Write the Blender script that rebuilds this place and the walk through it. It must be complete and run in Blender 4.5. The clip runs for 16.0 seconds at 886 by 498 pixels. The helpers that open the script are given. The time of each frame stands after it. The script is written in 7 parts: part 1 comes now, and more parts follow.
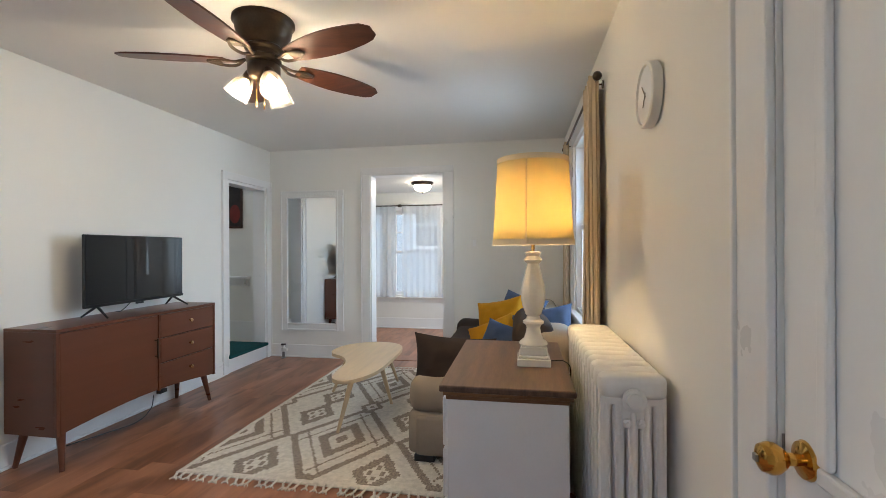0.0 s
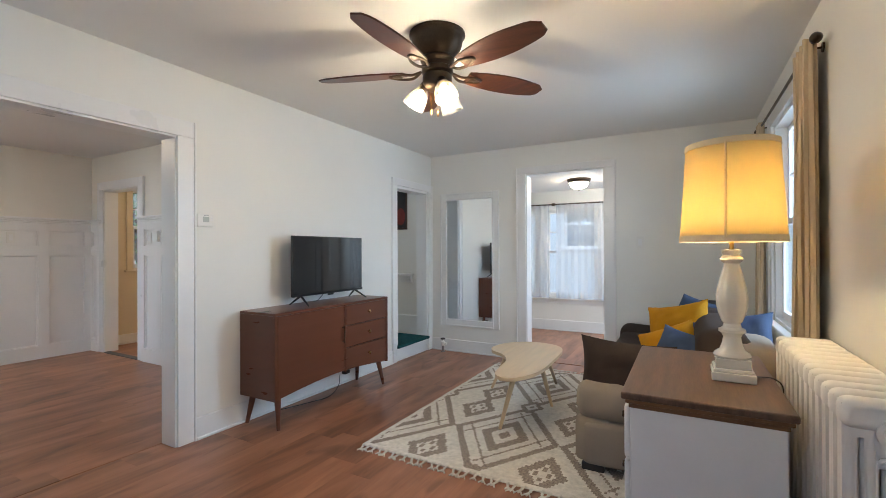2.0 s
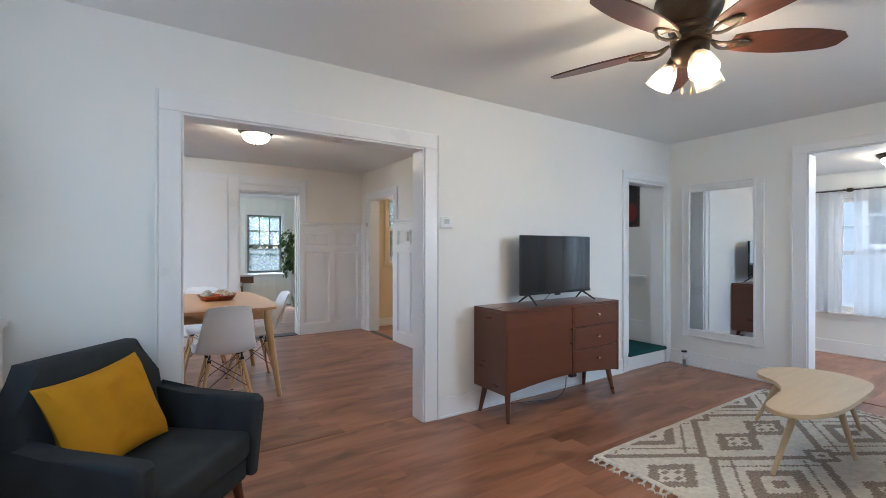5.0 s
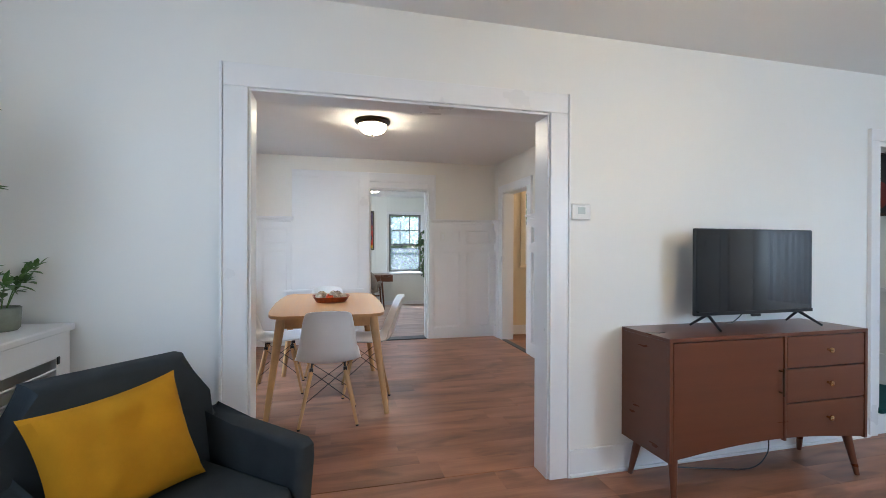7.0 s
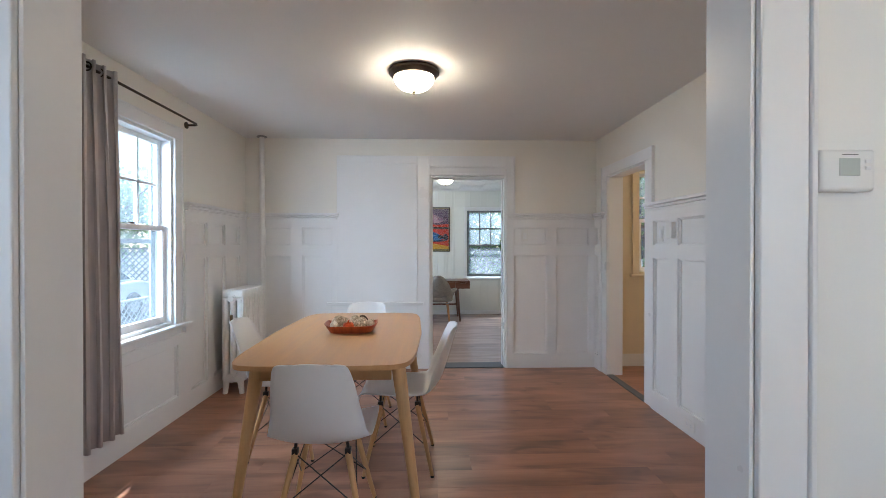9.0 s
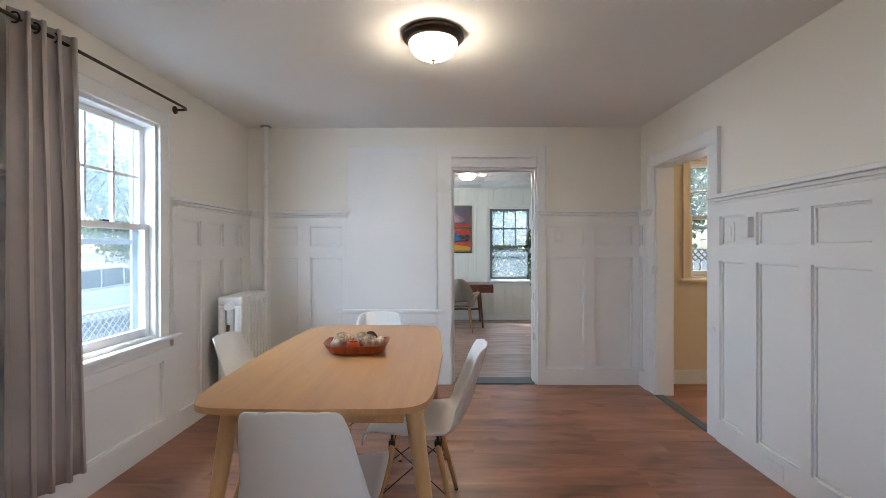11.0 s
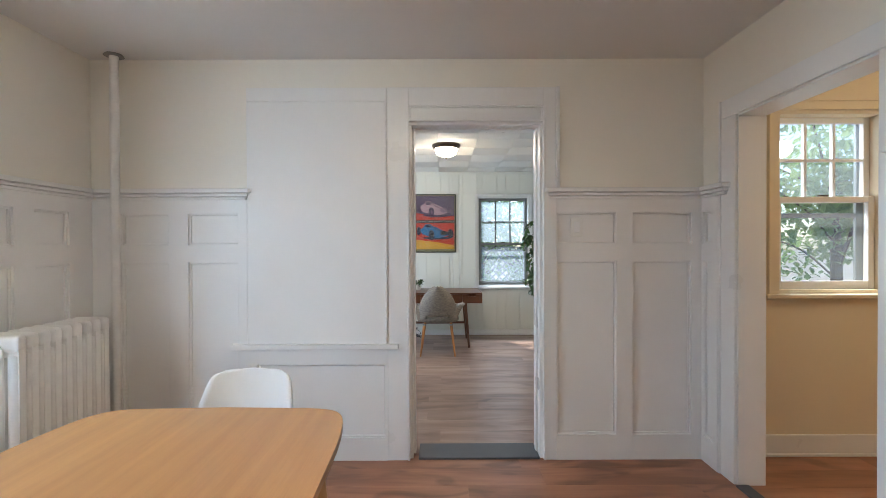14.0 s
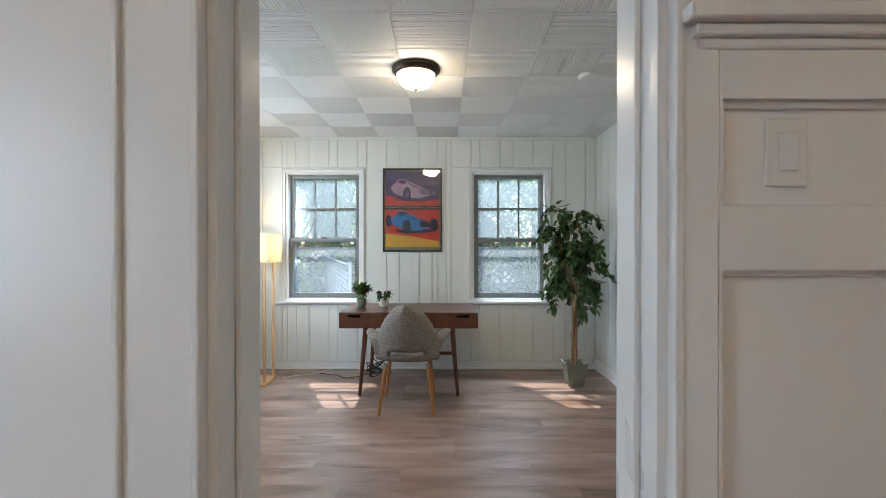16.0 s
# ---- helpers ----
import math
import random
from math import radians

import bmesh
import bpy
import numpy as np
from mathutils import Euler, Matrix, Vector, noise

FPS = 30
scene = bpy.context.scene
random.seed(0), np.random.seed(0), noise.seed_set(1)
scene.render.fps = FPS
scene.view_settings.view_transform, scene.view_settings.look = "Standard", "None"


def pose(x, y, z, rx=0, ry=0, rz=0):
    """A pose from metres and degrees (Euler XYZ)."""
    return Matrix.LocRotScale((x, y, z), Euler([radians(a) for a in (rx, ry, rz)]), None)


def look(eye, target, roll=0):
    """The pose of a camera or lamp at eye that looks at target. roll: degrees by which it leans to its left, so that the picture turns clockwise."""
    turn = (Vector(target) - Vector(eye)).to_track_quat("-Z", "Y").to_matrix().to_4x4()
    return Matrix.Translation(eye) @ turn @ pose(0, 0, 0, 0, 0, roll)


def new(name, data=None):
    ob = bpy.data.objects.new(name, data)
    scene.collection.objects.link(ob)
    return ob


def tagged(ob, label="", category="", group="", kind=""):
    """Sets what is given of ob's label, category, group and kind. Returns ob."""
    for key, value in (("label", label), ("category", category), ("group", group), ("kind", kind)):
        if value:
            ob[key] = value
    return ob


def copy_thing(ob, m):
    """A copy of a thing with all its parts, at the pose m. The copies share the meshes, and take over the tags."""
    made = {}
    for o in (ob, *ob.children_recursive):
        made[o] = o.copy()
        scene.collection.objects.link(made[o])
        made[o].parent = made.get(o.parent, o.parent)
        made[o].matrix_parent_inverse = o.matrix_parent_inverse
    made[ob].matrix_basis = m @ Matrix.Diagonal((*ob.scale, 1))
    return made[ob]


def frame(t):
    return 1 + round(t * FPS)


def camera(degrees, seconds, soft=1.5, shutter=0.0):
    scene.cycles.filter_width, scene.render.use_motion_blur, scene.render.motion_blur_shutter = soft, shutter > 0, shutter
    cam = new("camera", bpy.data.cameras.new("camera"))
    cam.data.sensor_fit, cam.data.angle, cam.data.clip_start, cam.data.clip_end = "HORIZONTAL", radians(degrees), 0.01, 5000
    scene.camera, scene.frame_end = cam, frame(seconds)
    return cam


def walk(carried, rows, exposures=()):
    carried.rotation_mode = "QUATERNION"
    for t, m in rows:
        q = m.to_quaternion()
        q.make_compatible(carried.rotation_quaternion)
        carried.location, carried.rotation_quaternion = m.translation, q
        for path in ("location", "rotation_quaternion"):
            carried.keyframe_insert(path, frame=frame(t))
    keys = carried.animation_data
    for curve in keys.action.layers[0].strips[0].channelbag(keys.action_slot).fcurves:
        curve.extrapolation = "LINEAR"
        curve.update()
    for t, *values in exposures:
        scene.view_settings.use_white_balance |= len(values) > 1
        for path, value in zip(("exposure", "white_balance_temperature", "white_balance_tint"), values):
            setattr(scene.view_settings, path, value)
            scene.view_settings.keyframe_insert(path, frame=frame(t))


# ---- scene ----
cam = camera(90.3, 16.0, soft=0.85)
PATH = [
    (0, (0.001, 0.187, 1.242), (-0.349, 2.156, 1.243), -0.3),
    (0.5, (-0.024, 0.181, 1.243), (-0.532, 2.115, 1.245), -0.3),
    (1, (-0.057, 0.166, 1.24), (-0.718, 2.054, 1.245), -0.2),
    (1.5, (-0.082, 0.154, 1.238), (-0.897, 1.98, 1.242), -0.2),
    (2, (-0.105, 0.152, 1.23), (-1.069, 1.904, 1.237), -0.2),
    (2.5, (-0.139, 0.141, 1.228), (-1.234, 1.815, 1.235), -0.1),
    (3, (-0.175, 0.128, 1.232), (-1.395, 1.712, 1.237), -0.1),
    (3.5, (-0.19, 0.12, 1.223), (-1.539, 1.596, 1.232), -0.1),
    (4, (-0.197, 0.12, 1.234), (-1.665, 1.478, 1.237), -0.0),
    (4.5, (-0.188, 0.12, 1.242), (-1.761, 1.356, 1.241), -0.0),
    (7, (-0.759, 0.65, 1.239), (-2.7, 1.135, 1.233), 0.2),
    (7.5, (-1.069, 0.797, 1.255), (-3.039, 1.143, 1.246), -0.2),
    (8, (-1.407, 0.956, 1.278), (-3.395, 1.178, 1.269), -0.4),
    (8.5, (-1.714, 1.034, 1.284), (-3.71, 1.156, 1.274), -0.2),
    (9, (-2.008, 1.086, 1.278), (-4.007, 1.156, 1.267), -0.0),
    (11.5, (-2.585, 1.058, 1.279), (-4.585, 1.035, 1.274), -0.1),
    (12, (-2.697, 1.046, 1.275), (-4.697, 1.023, 1.273), -0.1),
    (12.5, (-2.85, 1.064, 1.285), (-4.85, 1.037, 1.283), -0.2),
    (13, (-3.072, 1.108, 1.296), (-5.072, 1.091, 1.288), -0.2),
    (13.5, (-3.453, 1.203, 1.285), (-5.453, 1.204, 1.273), -0.2),
    (14, (-3.988, 1.306, 1.286), (-5.988, 1.31, 1.269), -0.2),
    (14.5, (-4.538, 1.412, 1.270), (-6.538, 1.412, 1.254), -0.1),
    (15, (-5.050, 1.468, 1.266), (-7.050, 1.469, 1.252), -0.0),
    (15.5, (-5.508, 1.512, 1.248), (-7.508, 1.512, 1.238), -0.1),
    (16, (-5.871, 1.522, 1.229), (-7.871, 1.520, 1.220), -0.0),
]
walk(cam, [(t, look(eye, target, roll)) for t, eye, target, roll in PATH],
     exposures=[(0, 0.97, 6250, 10), (2, 1.05, 6100, 10), (4.5, 1.03, 5750, 10), (7.2, 1.18, 5750, 10), (8.5, 0.98, 5750, 10), (12, 1.02, 6000, 10), (14, 1.05, 6150, 10), (15, 0.95, 6150, 10), (16, 0.72, 6200, 10)])

# ---- world, sun and large lights ----
world = bpy.data.worlds.new("world")
scene.world = world
world.use_nodes = True
wn = world.node_tree.nodes
sky = wn.new("ShaderNodeTexSky")
sky.sky_type, sky.sun_disc = "NISHITA", False
SUN_DIR = Vector((1.0, 0.5, -1.6)).normalized()
sky.sun_elevation = math.asin(-SUN_DIR.z)
sky.sun_rotation = math.atan2(-SUN_DIR.x, -SUN_DIR.y)
world.node_tree.links.new(sky.outputs[0], wn["Background"].inputs[0])
wn["Background"].inputs[1].default_value = 0.15

sun = new("sun", bpy.data.lights.new("sun", "SUN"))
sun.data.energy, sun.data.angle, sun.data.color = 4.0, radians(0.5), (1.0, 0.95, 0.86)
sun.matrix_world = look((-20, -10, 32), (-19, -9.5, 30.4))


def sky_lamp(name, eye, target, width, height, power, colour=(0.80, 0.89, 1.0)):
    """An area lamp that stands in for the sky's light at a window, or adds fill light."""
    d = bpy.data.lights.new(name, "AREA")
    d.shape, d.size, d.size_y, d.energy, d.color = "RECTANGLE", width, height, power, colour
    o = new(name, d)
    o.matrix_world = look(eye, target)
    return o


def bulb_lamp(name, at, power, colour, radius=0.03):
    d = bpy.data.lights.new(name, "POINT")
    d.energy, d.color, d.shadow_soft_size = power, colour, radius
    o = new(name, d)
    o.location = at
    return o


WARM = (1.0, 0.66, 0.28)
FANLIGHT = (1.0, 0.80, 0.54)
SKYBLUE = (0.66, 0.83, 1.0)
sky_lamp("sky_light_south", (-1.6, -0.78, 1.5), (-3.2, 0.6, 1.3), 1.5, 1.1, 5.5, SKYBLUE)
sky_lamp("sky_light_east", (1.5, 3.75, 1.75), (0.4, 3.6, 1.40), 1.7, 1.4, 62, SKYBLUE)
# unseen fill lamp in an opening added to the sunroom's east wall
sky_lamp("sunroom_side_fill", (0.52, 6.0, 1.4), (-2, 6.0, 1.2), 1.2, 1.0, 14, SKYBLUE)
sky_lamp("sky_light_sunroom_front", (-1.5, 8.6, 3.2), (-1.5, 7.0, 1.2), 2.6, 1.2, 30, SKYBLUE)
sky_lamp("sky_light_dining", (-3.2, -2.0, 1.7), (-5.1, -0.5, 1.35), 1.6, 1.8, 140, SKYBLUE)
sky_lamp("sky_light_dining_high", (-5.0, -2.3, 2.5), (-5.0, -0.6, 1.5), 2.2, 1.6, 170, SKYBLUE)
# fill lamp added under the closed shaft top to brighten the landing
sky_lamp("landing_fill", (-3.5, 4.0, 4.15), (-3.5, 4.0, 0.0), 0.7, 1.2, 6)
sky_lamp("sky_light_office_a", (-11.7, 0.3, 3.6), (-10.2, 0.3, 1.3), 1.2, 1.2, 150, SKYBLUE)
sky_lamp("sky_light_office_b", (-11.7, 2.2, 3.6), (-10.2, 2.2, 1.3), 1.2, 1.2, 150, SKYBLUE)
# added fill lamp; no window is known on the office's south side
sky_lamp("office_side_fill", (-8.7, -0.66, 1.5), (-8.7, 2, 1.2), 1.2, 1.2, 18, SKYBLUE)
sky_lamp("sky_light_hall", (-7.6, 3.65, 2.9), (-6.6, 3.65, 1.4), 0.8, 0.8, 42)
bulb_lamp("hall_light", (-5.5, 4.4, 2.15), 8, (1.0, 0.80, 0.54), 0.08)

# ---- materials ----


def C(r, g, b):
    """Linear colour from 0-255 display values."""
    return tuple(((v / 255) / 12.92 if v <= 10 else ((v / 255 + 0.055) / 1.055) ** 2.4) for v in (r, g, b)) + (1.0,)


def mat(name, colour, rough=0.5, metal=0.0, var=0.06, scale=6.0, fine=90.0, bump=0.05, stretch=(1, 1, 1), rand=0.0, coat=0.0,
        spec=0.5, dark=None, roughvar=0.08, ramp=(0.42, 0.95)):
    """A painted, woven or grained surface with variation at two scales."""
    m = bpy.data.materials.new(name)
    m.use_nodes = True
    nt = m.node_tree
    N, L = nt.nodes, nt.links
    p = N["Principled BSDF"]
    co = N.new("ShaderNodeTexCoord")
    mp = N.new("ShaderNodeMapping")
    mp.inputs["Scale"].default_value = stretch
    L.new(co.outputs["Object"], mp.inputs[0])
    src = mp.outputs[0]
    if rand:
        oi = N.new("ShaderNodeObjectInfo")
        mu = N.new("ShaderNodeMath")
        mu.operation = "MULTIPLY"
        mu.inputs[1].default_value = 37.0
        L.new(oi.outputs["Random"], mu.inputs[0])
        ad = N.new("ShaderNodeVectorMath")
        L.new(src, ad.inputs[0])
        L.new(mu.outputs[0], ad.inputs[1])
        src = ad.outputs[0]
    n1, n2 = N.new("ShaderNodeTexNoise"), N.new("ShaderNodeTexNoise")
    n1.inputs["Scale"].default_value, n1.inputs["Detail"].default_value = scale, 5
    n2.inputs["Scale"].default_value, n2.inputs["Detail"].default_value = fine, 4
    L.new(src, n1.inputs["Vector"]), L.new(src, n2.inputs["Vector"])
    mx = N.new("ShaderNodeMath")
    mx.operation = "MULTIPLY_ADD"
    mx.inputs[1].default_value = 0.35
    L.new(n2.outputs[0], mx.inputs[0]), L.new(n1.outputs[0], mx.inputs[2])
    rp = N.new("ShaderNodeValToRGB")
    dk = dark or tuple(c * (1 - 2.2 * var) for c in colour[:3]) + (1,)
    rp.color_ramp.elements[0].position, rp.color_ramp.elements[1].position = ramp
    rp.color_ramp.elements[0].color = dk
    rp.color_ramp.elements[1].color = tuple(min(1, c * (1 + 1.2 * var)) for c in colour[:3]) + (1,)
    L.new(mx.outputs[0], rp.inputs[0])
    col = rp.outputs[0]
    if rand:
        hs = N.new("ShaderNodeHueSaturation")
        mr = N.new("ShaderNodeMapRange")
        mr.inputs[3].default_value, mr.inputs[4].default_value = 1 - rand, 1 + rand
        L.new(oi.outputs["Random"], mr.inputs[0])
        L.new(mr.outputs[0], hs.inputs["Value"]), L.new(col, hs.inputs["Color"])
        col = hs.outputs[0]
    L.new(col, p.inputs["Base Color"])
    rr = N.new("ShaderNodeMapRange")
    rr.inputs[3].default_value, rr.inputs[4].default_value = max(0.02, rough - roughvar), min(1, rough + roughvar)
    L.new(n1.outputs[0], rr.inputs[0]), L.new(rr.outputs[0], p.inputs["Roughness"])
    p.inputs["Metallic"].default_value = metal
    p.inputs["Specular IOR Level"].default_value = spec
    p.inputs["Coat Weight"].default_value = coat
    p.inputs["Coat Roughness"].default_value = 0.12
    if bump:
        bp = N.new("ShaderNodeBump")
        bp.inputs["Strength"].default_value, bp.inputs["Distance"].default_value = bump, 0.004
        L.new(mx.outputs[0], bp.inputs["Height"]), L.new(bp.outputs[0], p.inputs["Normal"])
    return m


def glow(name, colour, strength, base=(0.9, 0.88, 0.82, 1)):
    m = bpy.data.materials.new(name)
    m.use_nodes = True
    p = m.node_tree.nodes["Principled BSDF"]
    p.inputs["Base Color"].default_value, p.inputs["Roughness"].default_value = base, 0.35
    p.inputs["Emission Color"].default_value, p.inputs["Emission Strength"].default_value = colour, strength
    return m


def glass_mat(name, colour=(1, 1, 1, 1), rough=0.0, gloss=0.05, haze=0.0):
    """A clear pane: mostly see-through with a Fresnel gloss, and a share of painted-in bright haze."""
    m = bpy.data.materials.new(name)
    m.use_nodes = True
    N, L = m.node_tree.nodes, m.node_tree.links
    N.remove(N["Principled BSDF"])
    tr, gl = N.new("ShaderNodeBsdfTransparent"), N.new("ShaderNodeBsdfGlossy")
    lw, pw, mx = N.new("ShaderNodeLayerWeight"), N.new("ShaderNodeMath"), N.new("ShaderNodeMixShader")
    lw.inputs[0].default_value = 0.5
    pw.operation, pw.inputs[1].default_value = "POWER", 4.0
    ad = N.new("ShaderNodeMath")
    ad.operation, ad.inputs[1].default_value, ad.inputs[2].default_value = "MULTIPLY_ADD", 0.7, gloss
    L.new(lw.outputs["Facing"], pw.inputs[0]), L.new(pw.outputs[0], ad.inputs[0])
    tr.inputs[0].default_value = colour
    gl.inputs["Roughness"].default_value = rough
    L.new(ad.outputs[0], mx.inputs[0]), L.new(tr.outputs[0], mx.inputs[1]), L.new(gl.outputs[0], mx.inputs[2])
    out = mx.outputs[0]
    # pale translucent veil put into the glass for the glare over the view
    if haze:
        hz, m2 = N.new("ShaderNodeBsdfTranslucent"), N.new("ShaderNodeMixShader")
        hz.inputs[0].default_value = (0.82, 0.88, 0.90, 1)
        m2.inputs[0].default_value = haze
        L.new(out, m2.inputs[1]), L.new(hz.outputs[0], m2.inputs[2])
        out = m2.outputs[0]
    L.new(out, N["Material Output"].inputs[0])
    return m


def cloth_through(name, colour, clear=0.0, through_share=0.5, fine=300.0):
    """Thin cloth that lets light through: diffuse, translucent and, for a sheer, clear between its threads."""
    m = bpy.data.materials.new(name)
    m.use_nodes = True
    N, L = m.node_tree.nodes, m.node_tree.links
    N.remove(N["Principled BSDF"])
    co, ns = N.new("ShaderNodeTexCoord"), N.new("ShaderNodeTexNoise")
    ns.inputs["Scale"].default_value = fine
    L.new(co.outputs["Object"], ns.inputs["Vector"])
    rp = N.new("ShaderNodeValToRGB")
    rp.color_ramp.elements[0].color = tuple(c * 0.9 for c in colour[:3]) + (1,)
    rp.color_ramp.elements[1].color = colour
    L.new(ns.outputs[0], rp.inputs[0])
    d, t, c = N.new("ShaderNodeBsdfDiffuse"), N.new("ShaderNodeBsdfTranslucent"), N.new("ShaderNodeBsdfTransparent")
    a, b = N.new("ShaderNodeMixShader"), N.new("ShaderNodeMixShader")
    a.inputs[0].default_value, b.inputs[0].default_value = through_share, clear
    L.new(rp.outputs[0], d.inputs[0]), L.new(rp.outputs[0], t.inputs[0])
    L.new(d.outputs[0], a.inputs[1]), L.new(t.outputs[0], a.inputs[2])
    L.new(a.outputs[0], b.inputs[1]), L.new(c.outputs[0], b.inputs[2])
    L.new(b.outputs[0], N["Material Output"].inputs[0])
    return m


def plank_wood(name, dark, middle, pale):
    """Printed wood planks: soft long brown patches, faint grain lines, sparse knots, a tone of its own for each plank."""
    m = bpy.data.materials.new(name)
    m.use_nodes = True
    N, L = m.node_tree.nodes, m.node_tree.links
    p = N["Principled BSDF"]
    co, oi = N.new("ShaderNodeTexCoord"), N.new("ShaderNodeObjectInfo")
    mu, ad = N.new("ShaderNodeVectorMath"), N.new("ShaderNodeVectorMath")
    mu.operation = "SCALE"
    mu.inputs[0].default_value = (53.0, 91.0, 17.0)
    L.new(oi.outputs["Random"], mu.inputs["Scale"])
    L.new(co.outputs["Object"], ad.inputs[0]), L.new(mu.outputs[0], ad.inputs[1])

    def grain(stretch, scale, detail, warp):
        mp, ns = N.new("ShaderNodeMapping"), N.new("ShaderNodeTexNoise")
        mp.inputs["Scale"].default_value = stretch
        ns.inputs["Scale"].default_value, ns.inputs["Detail"].default_value, ns.inputs["Distortion"].default_value = scale, detail, warp
        L.new(ad.outputs[0], mp.inputs[0]), L.new(mp.outputs[0], ns.inputs["Vector"])
        return ns.outputs[0]

    patches, lines, knots = grain((4.5, 0.9, 1), 1.6, 3, 0.6), grain((30, 1.1, 1), 3.0, 4, 0.3), grain((2.6, 1.0, 1), 2.2, 1, 1.2)
    ramp = N.new("ShaderNodeValToRGB")
    e = ramp.color_ramp.elements
    e[0].position, e[0].color = 0.30, dark
    e[1].position, e[1].color = 0.72, pale
    mid = e.new(0.50)
    mid.color = middle
    L.new(patches, ramp.inputs[0])

    def shade(src, lo, hi, dark, colour):
        mr, mx = N.new("ShaderNodeMapRange"), N.new("ShaderNodeMix")
        mr.inputs[1].default_value, mr.inputs[2].default_value = lo, hi
        mr.inputs[3].default_value, mr.inputs[4].default_value = dark, 1.0
        mx.data_type, mx.blend_type = "RGBA", "MULTIPLY"
        mx.inputs[0].default_value = 1.0
        L.new(src, mr.inputs[0])
        L.new(colour, mx.inputs[6]), L.new(mr.outputs[0], mx.inputs[7])
        return mx.outputs[2]

    col = shade(lines, 0.30, 0.62, 0.86, ramp.outputs[0])
    col = shade(knots, 0.26, 0.40, 0.62, col)
    hs, mr = N.new("ShaderNodeHueSaturation"), N.new("ShaderNodeMapRange")
    mr.inputs[3].default_value, mr.inputs[4].default_value = 0.90, 1.10
    L.new(oi.outputs["Random"], mr.inputs[0])
    L.new(mr.outputs[0], hs.inputs["Value"]), L.new(col, hs.inputs["Color"])
    L.new(hs.outputs[0], p.inputs["Base Color"])
    rr = N.new("ShaderNodeMapRange")
    rr.inputs[3].default_value, rr.inputs[4].default_value = 0.26, 0.42
    L.new(lines, rr.inputs[0]), L.new(rr.outputs[0], p.inputs["Roughness"])
    bp = N.new("ShaderNodeBump")
    bp.inputs["Strength"].default_value, bp.inputs["Distance"].default_value = 0.08, 0.002
    L.new(lines, bp.inputs["Height"]), L.new(bp.outputs[0], p.inputs["Normal"])
    return m


WALL = mat("warm_white_wall_paint", (0.80, 0.79, 0.75, 1), 0.55, var=0.012, scale=1.5, fine=220, bump=0.06)
CREAM = mat("cream_wall_paint", (0.81, 0.775, 0.70, 1), 0.55, var=0.012, scale=1.5, fine=220, bump=0.06)
HALLW = mat("beige_wall_paint", (0.74, 0.64, 0.47, 1), 0.55, var=0.015, scale=1.5, fine=220, bump=0.06)
CEIL = mat("ceiling_paint", (0.80, 0.79, 0.765, 1), 0.7, var=0.015, scale=1.2, fine=160, bump=0.08)
TRIM = mat("white_gloss_trim_paint", (0.80, 0.795, 0.785, 1), 0.30, var=0.012, scale=3, fine=60, bump=0.035)
PANEL = mat("white_panelling_paint", (0.80, 0.79, 0.775, 1), 0.38, var=0.012, scale=3, fine=120, bump=0.04)
PLANK_OFF = mat("pale_green_white_board_paint", (0.76, 0.765, 0.715, 1), 0.42, var=0.02, scale=2, fine=80, bump=0.05, stretch=(1, 1, 0.3))
FLOOR = plank_wood("brown_vinyl_plank", C(126, 84, 62), C(158, 108, 80), C(178, 126, 97))
FLOOR_GREY = plank_wood("grey_brown_vinyl_plank", C(120, 94, 80), C(154, 126, 110), C(178, 152, 136))
THRESH = mat("dark_grey_threshold", C(84, 86, 90), 0.5, var=0.08, scale=8)
WALNUT = mat("walnut_veneer", C(98, 55, 36), 0.30, var=0.10, scale=2, fine=24, stretch=(1.5, 0.25, 9), bump=0.02, dark=C(86, 47, 30), ramp=(0.15, 1.15))
DARKWALNUT = mat("dark_walnut_desk", C(98, 58, 36), 0.32, var=0.16, scale=3, fine=30, stretch=(8, 0.4, 8), bump=0.02, dark=C(72, 40, 25), ramp=(0.2, 1.1))
OAK = mat("pale_oak_tabletop", C(190, 146, 98), 0.33, var=0.10, scale=2.5, fine=30, stretch=(0.5, 11, 5), bump=0.02, dark=C(170, 124, 80), ramp=(0.25, 1.05))
BEECH = mat("beech_legs", C(205, 162, 112), 0.42, var=0.08, scale=4, fine=40, stretch=(6, 6, 0.7), bump=0.02)
PALEWOOD = mat("pale_coffee_table_wood", C(205, 180, 145), 0.38, var=0.06, scale=3, fine=26, stretch=(8, 0.8, 4), bump=0.02)
RUSTIC = mat("worn_brown_wood_top", C(98, 77, 62), 0.5, var=0.22, scale=3, fine=22, stretch=(9, 0.8, 4), bump=0.12, dark=C(62, 46, 36))
RUSTEDGE = mat("worn_brown_wood_edge", C(122, 86, 52), 0.5, var=0.25, scale=5, fine=30, stretch=(1, 1, 5), bump=0.12, dark=C(62, 41, 26))
WHITEPAINT = mat("white_cabinet_paint", (0.78, 0.78, 0.77, 1), 0.4, var=0.02, scale=5, bump=0.03)
IRON = mat("white_cast_iron_paint", (0.80, 0.785, 0.76, 1), 0.34, var=0.03, scale=14, fine=70, bump=0.12)
BLACK = mat("black_plastic", (0.012, 0.012, 0.013, 1), 0.35, var=0.05)
SCREEN = mat("tv_screen_glass", (0.010, 0.011, 0.014, 1), 0.03, var=0.02, bump=0.0, roughvar=0.01, spec=0.7)
BRONZE = mat("oil_rubbed_bronze", C(70, 58, 46), 0.38, metal=0.75, var=0.15, scale=12, bump=0.02)
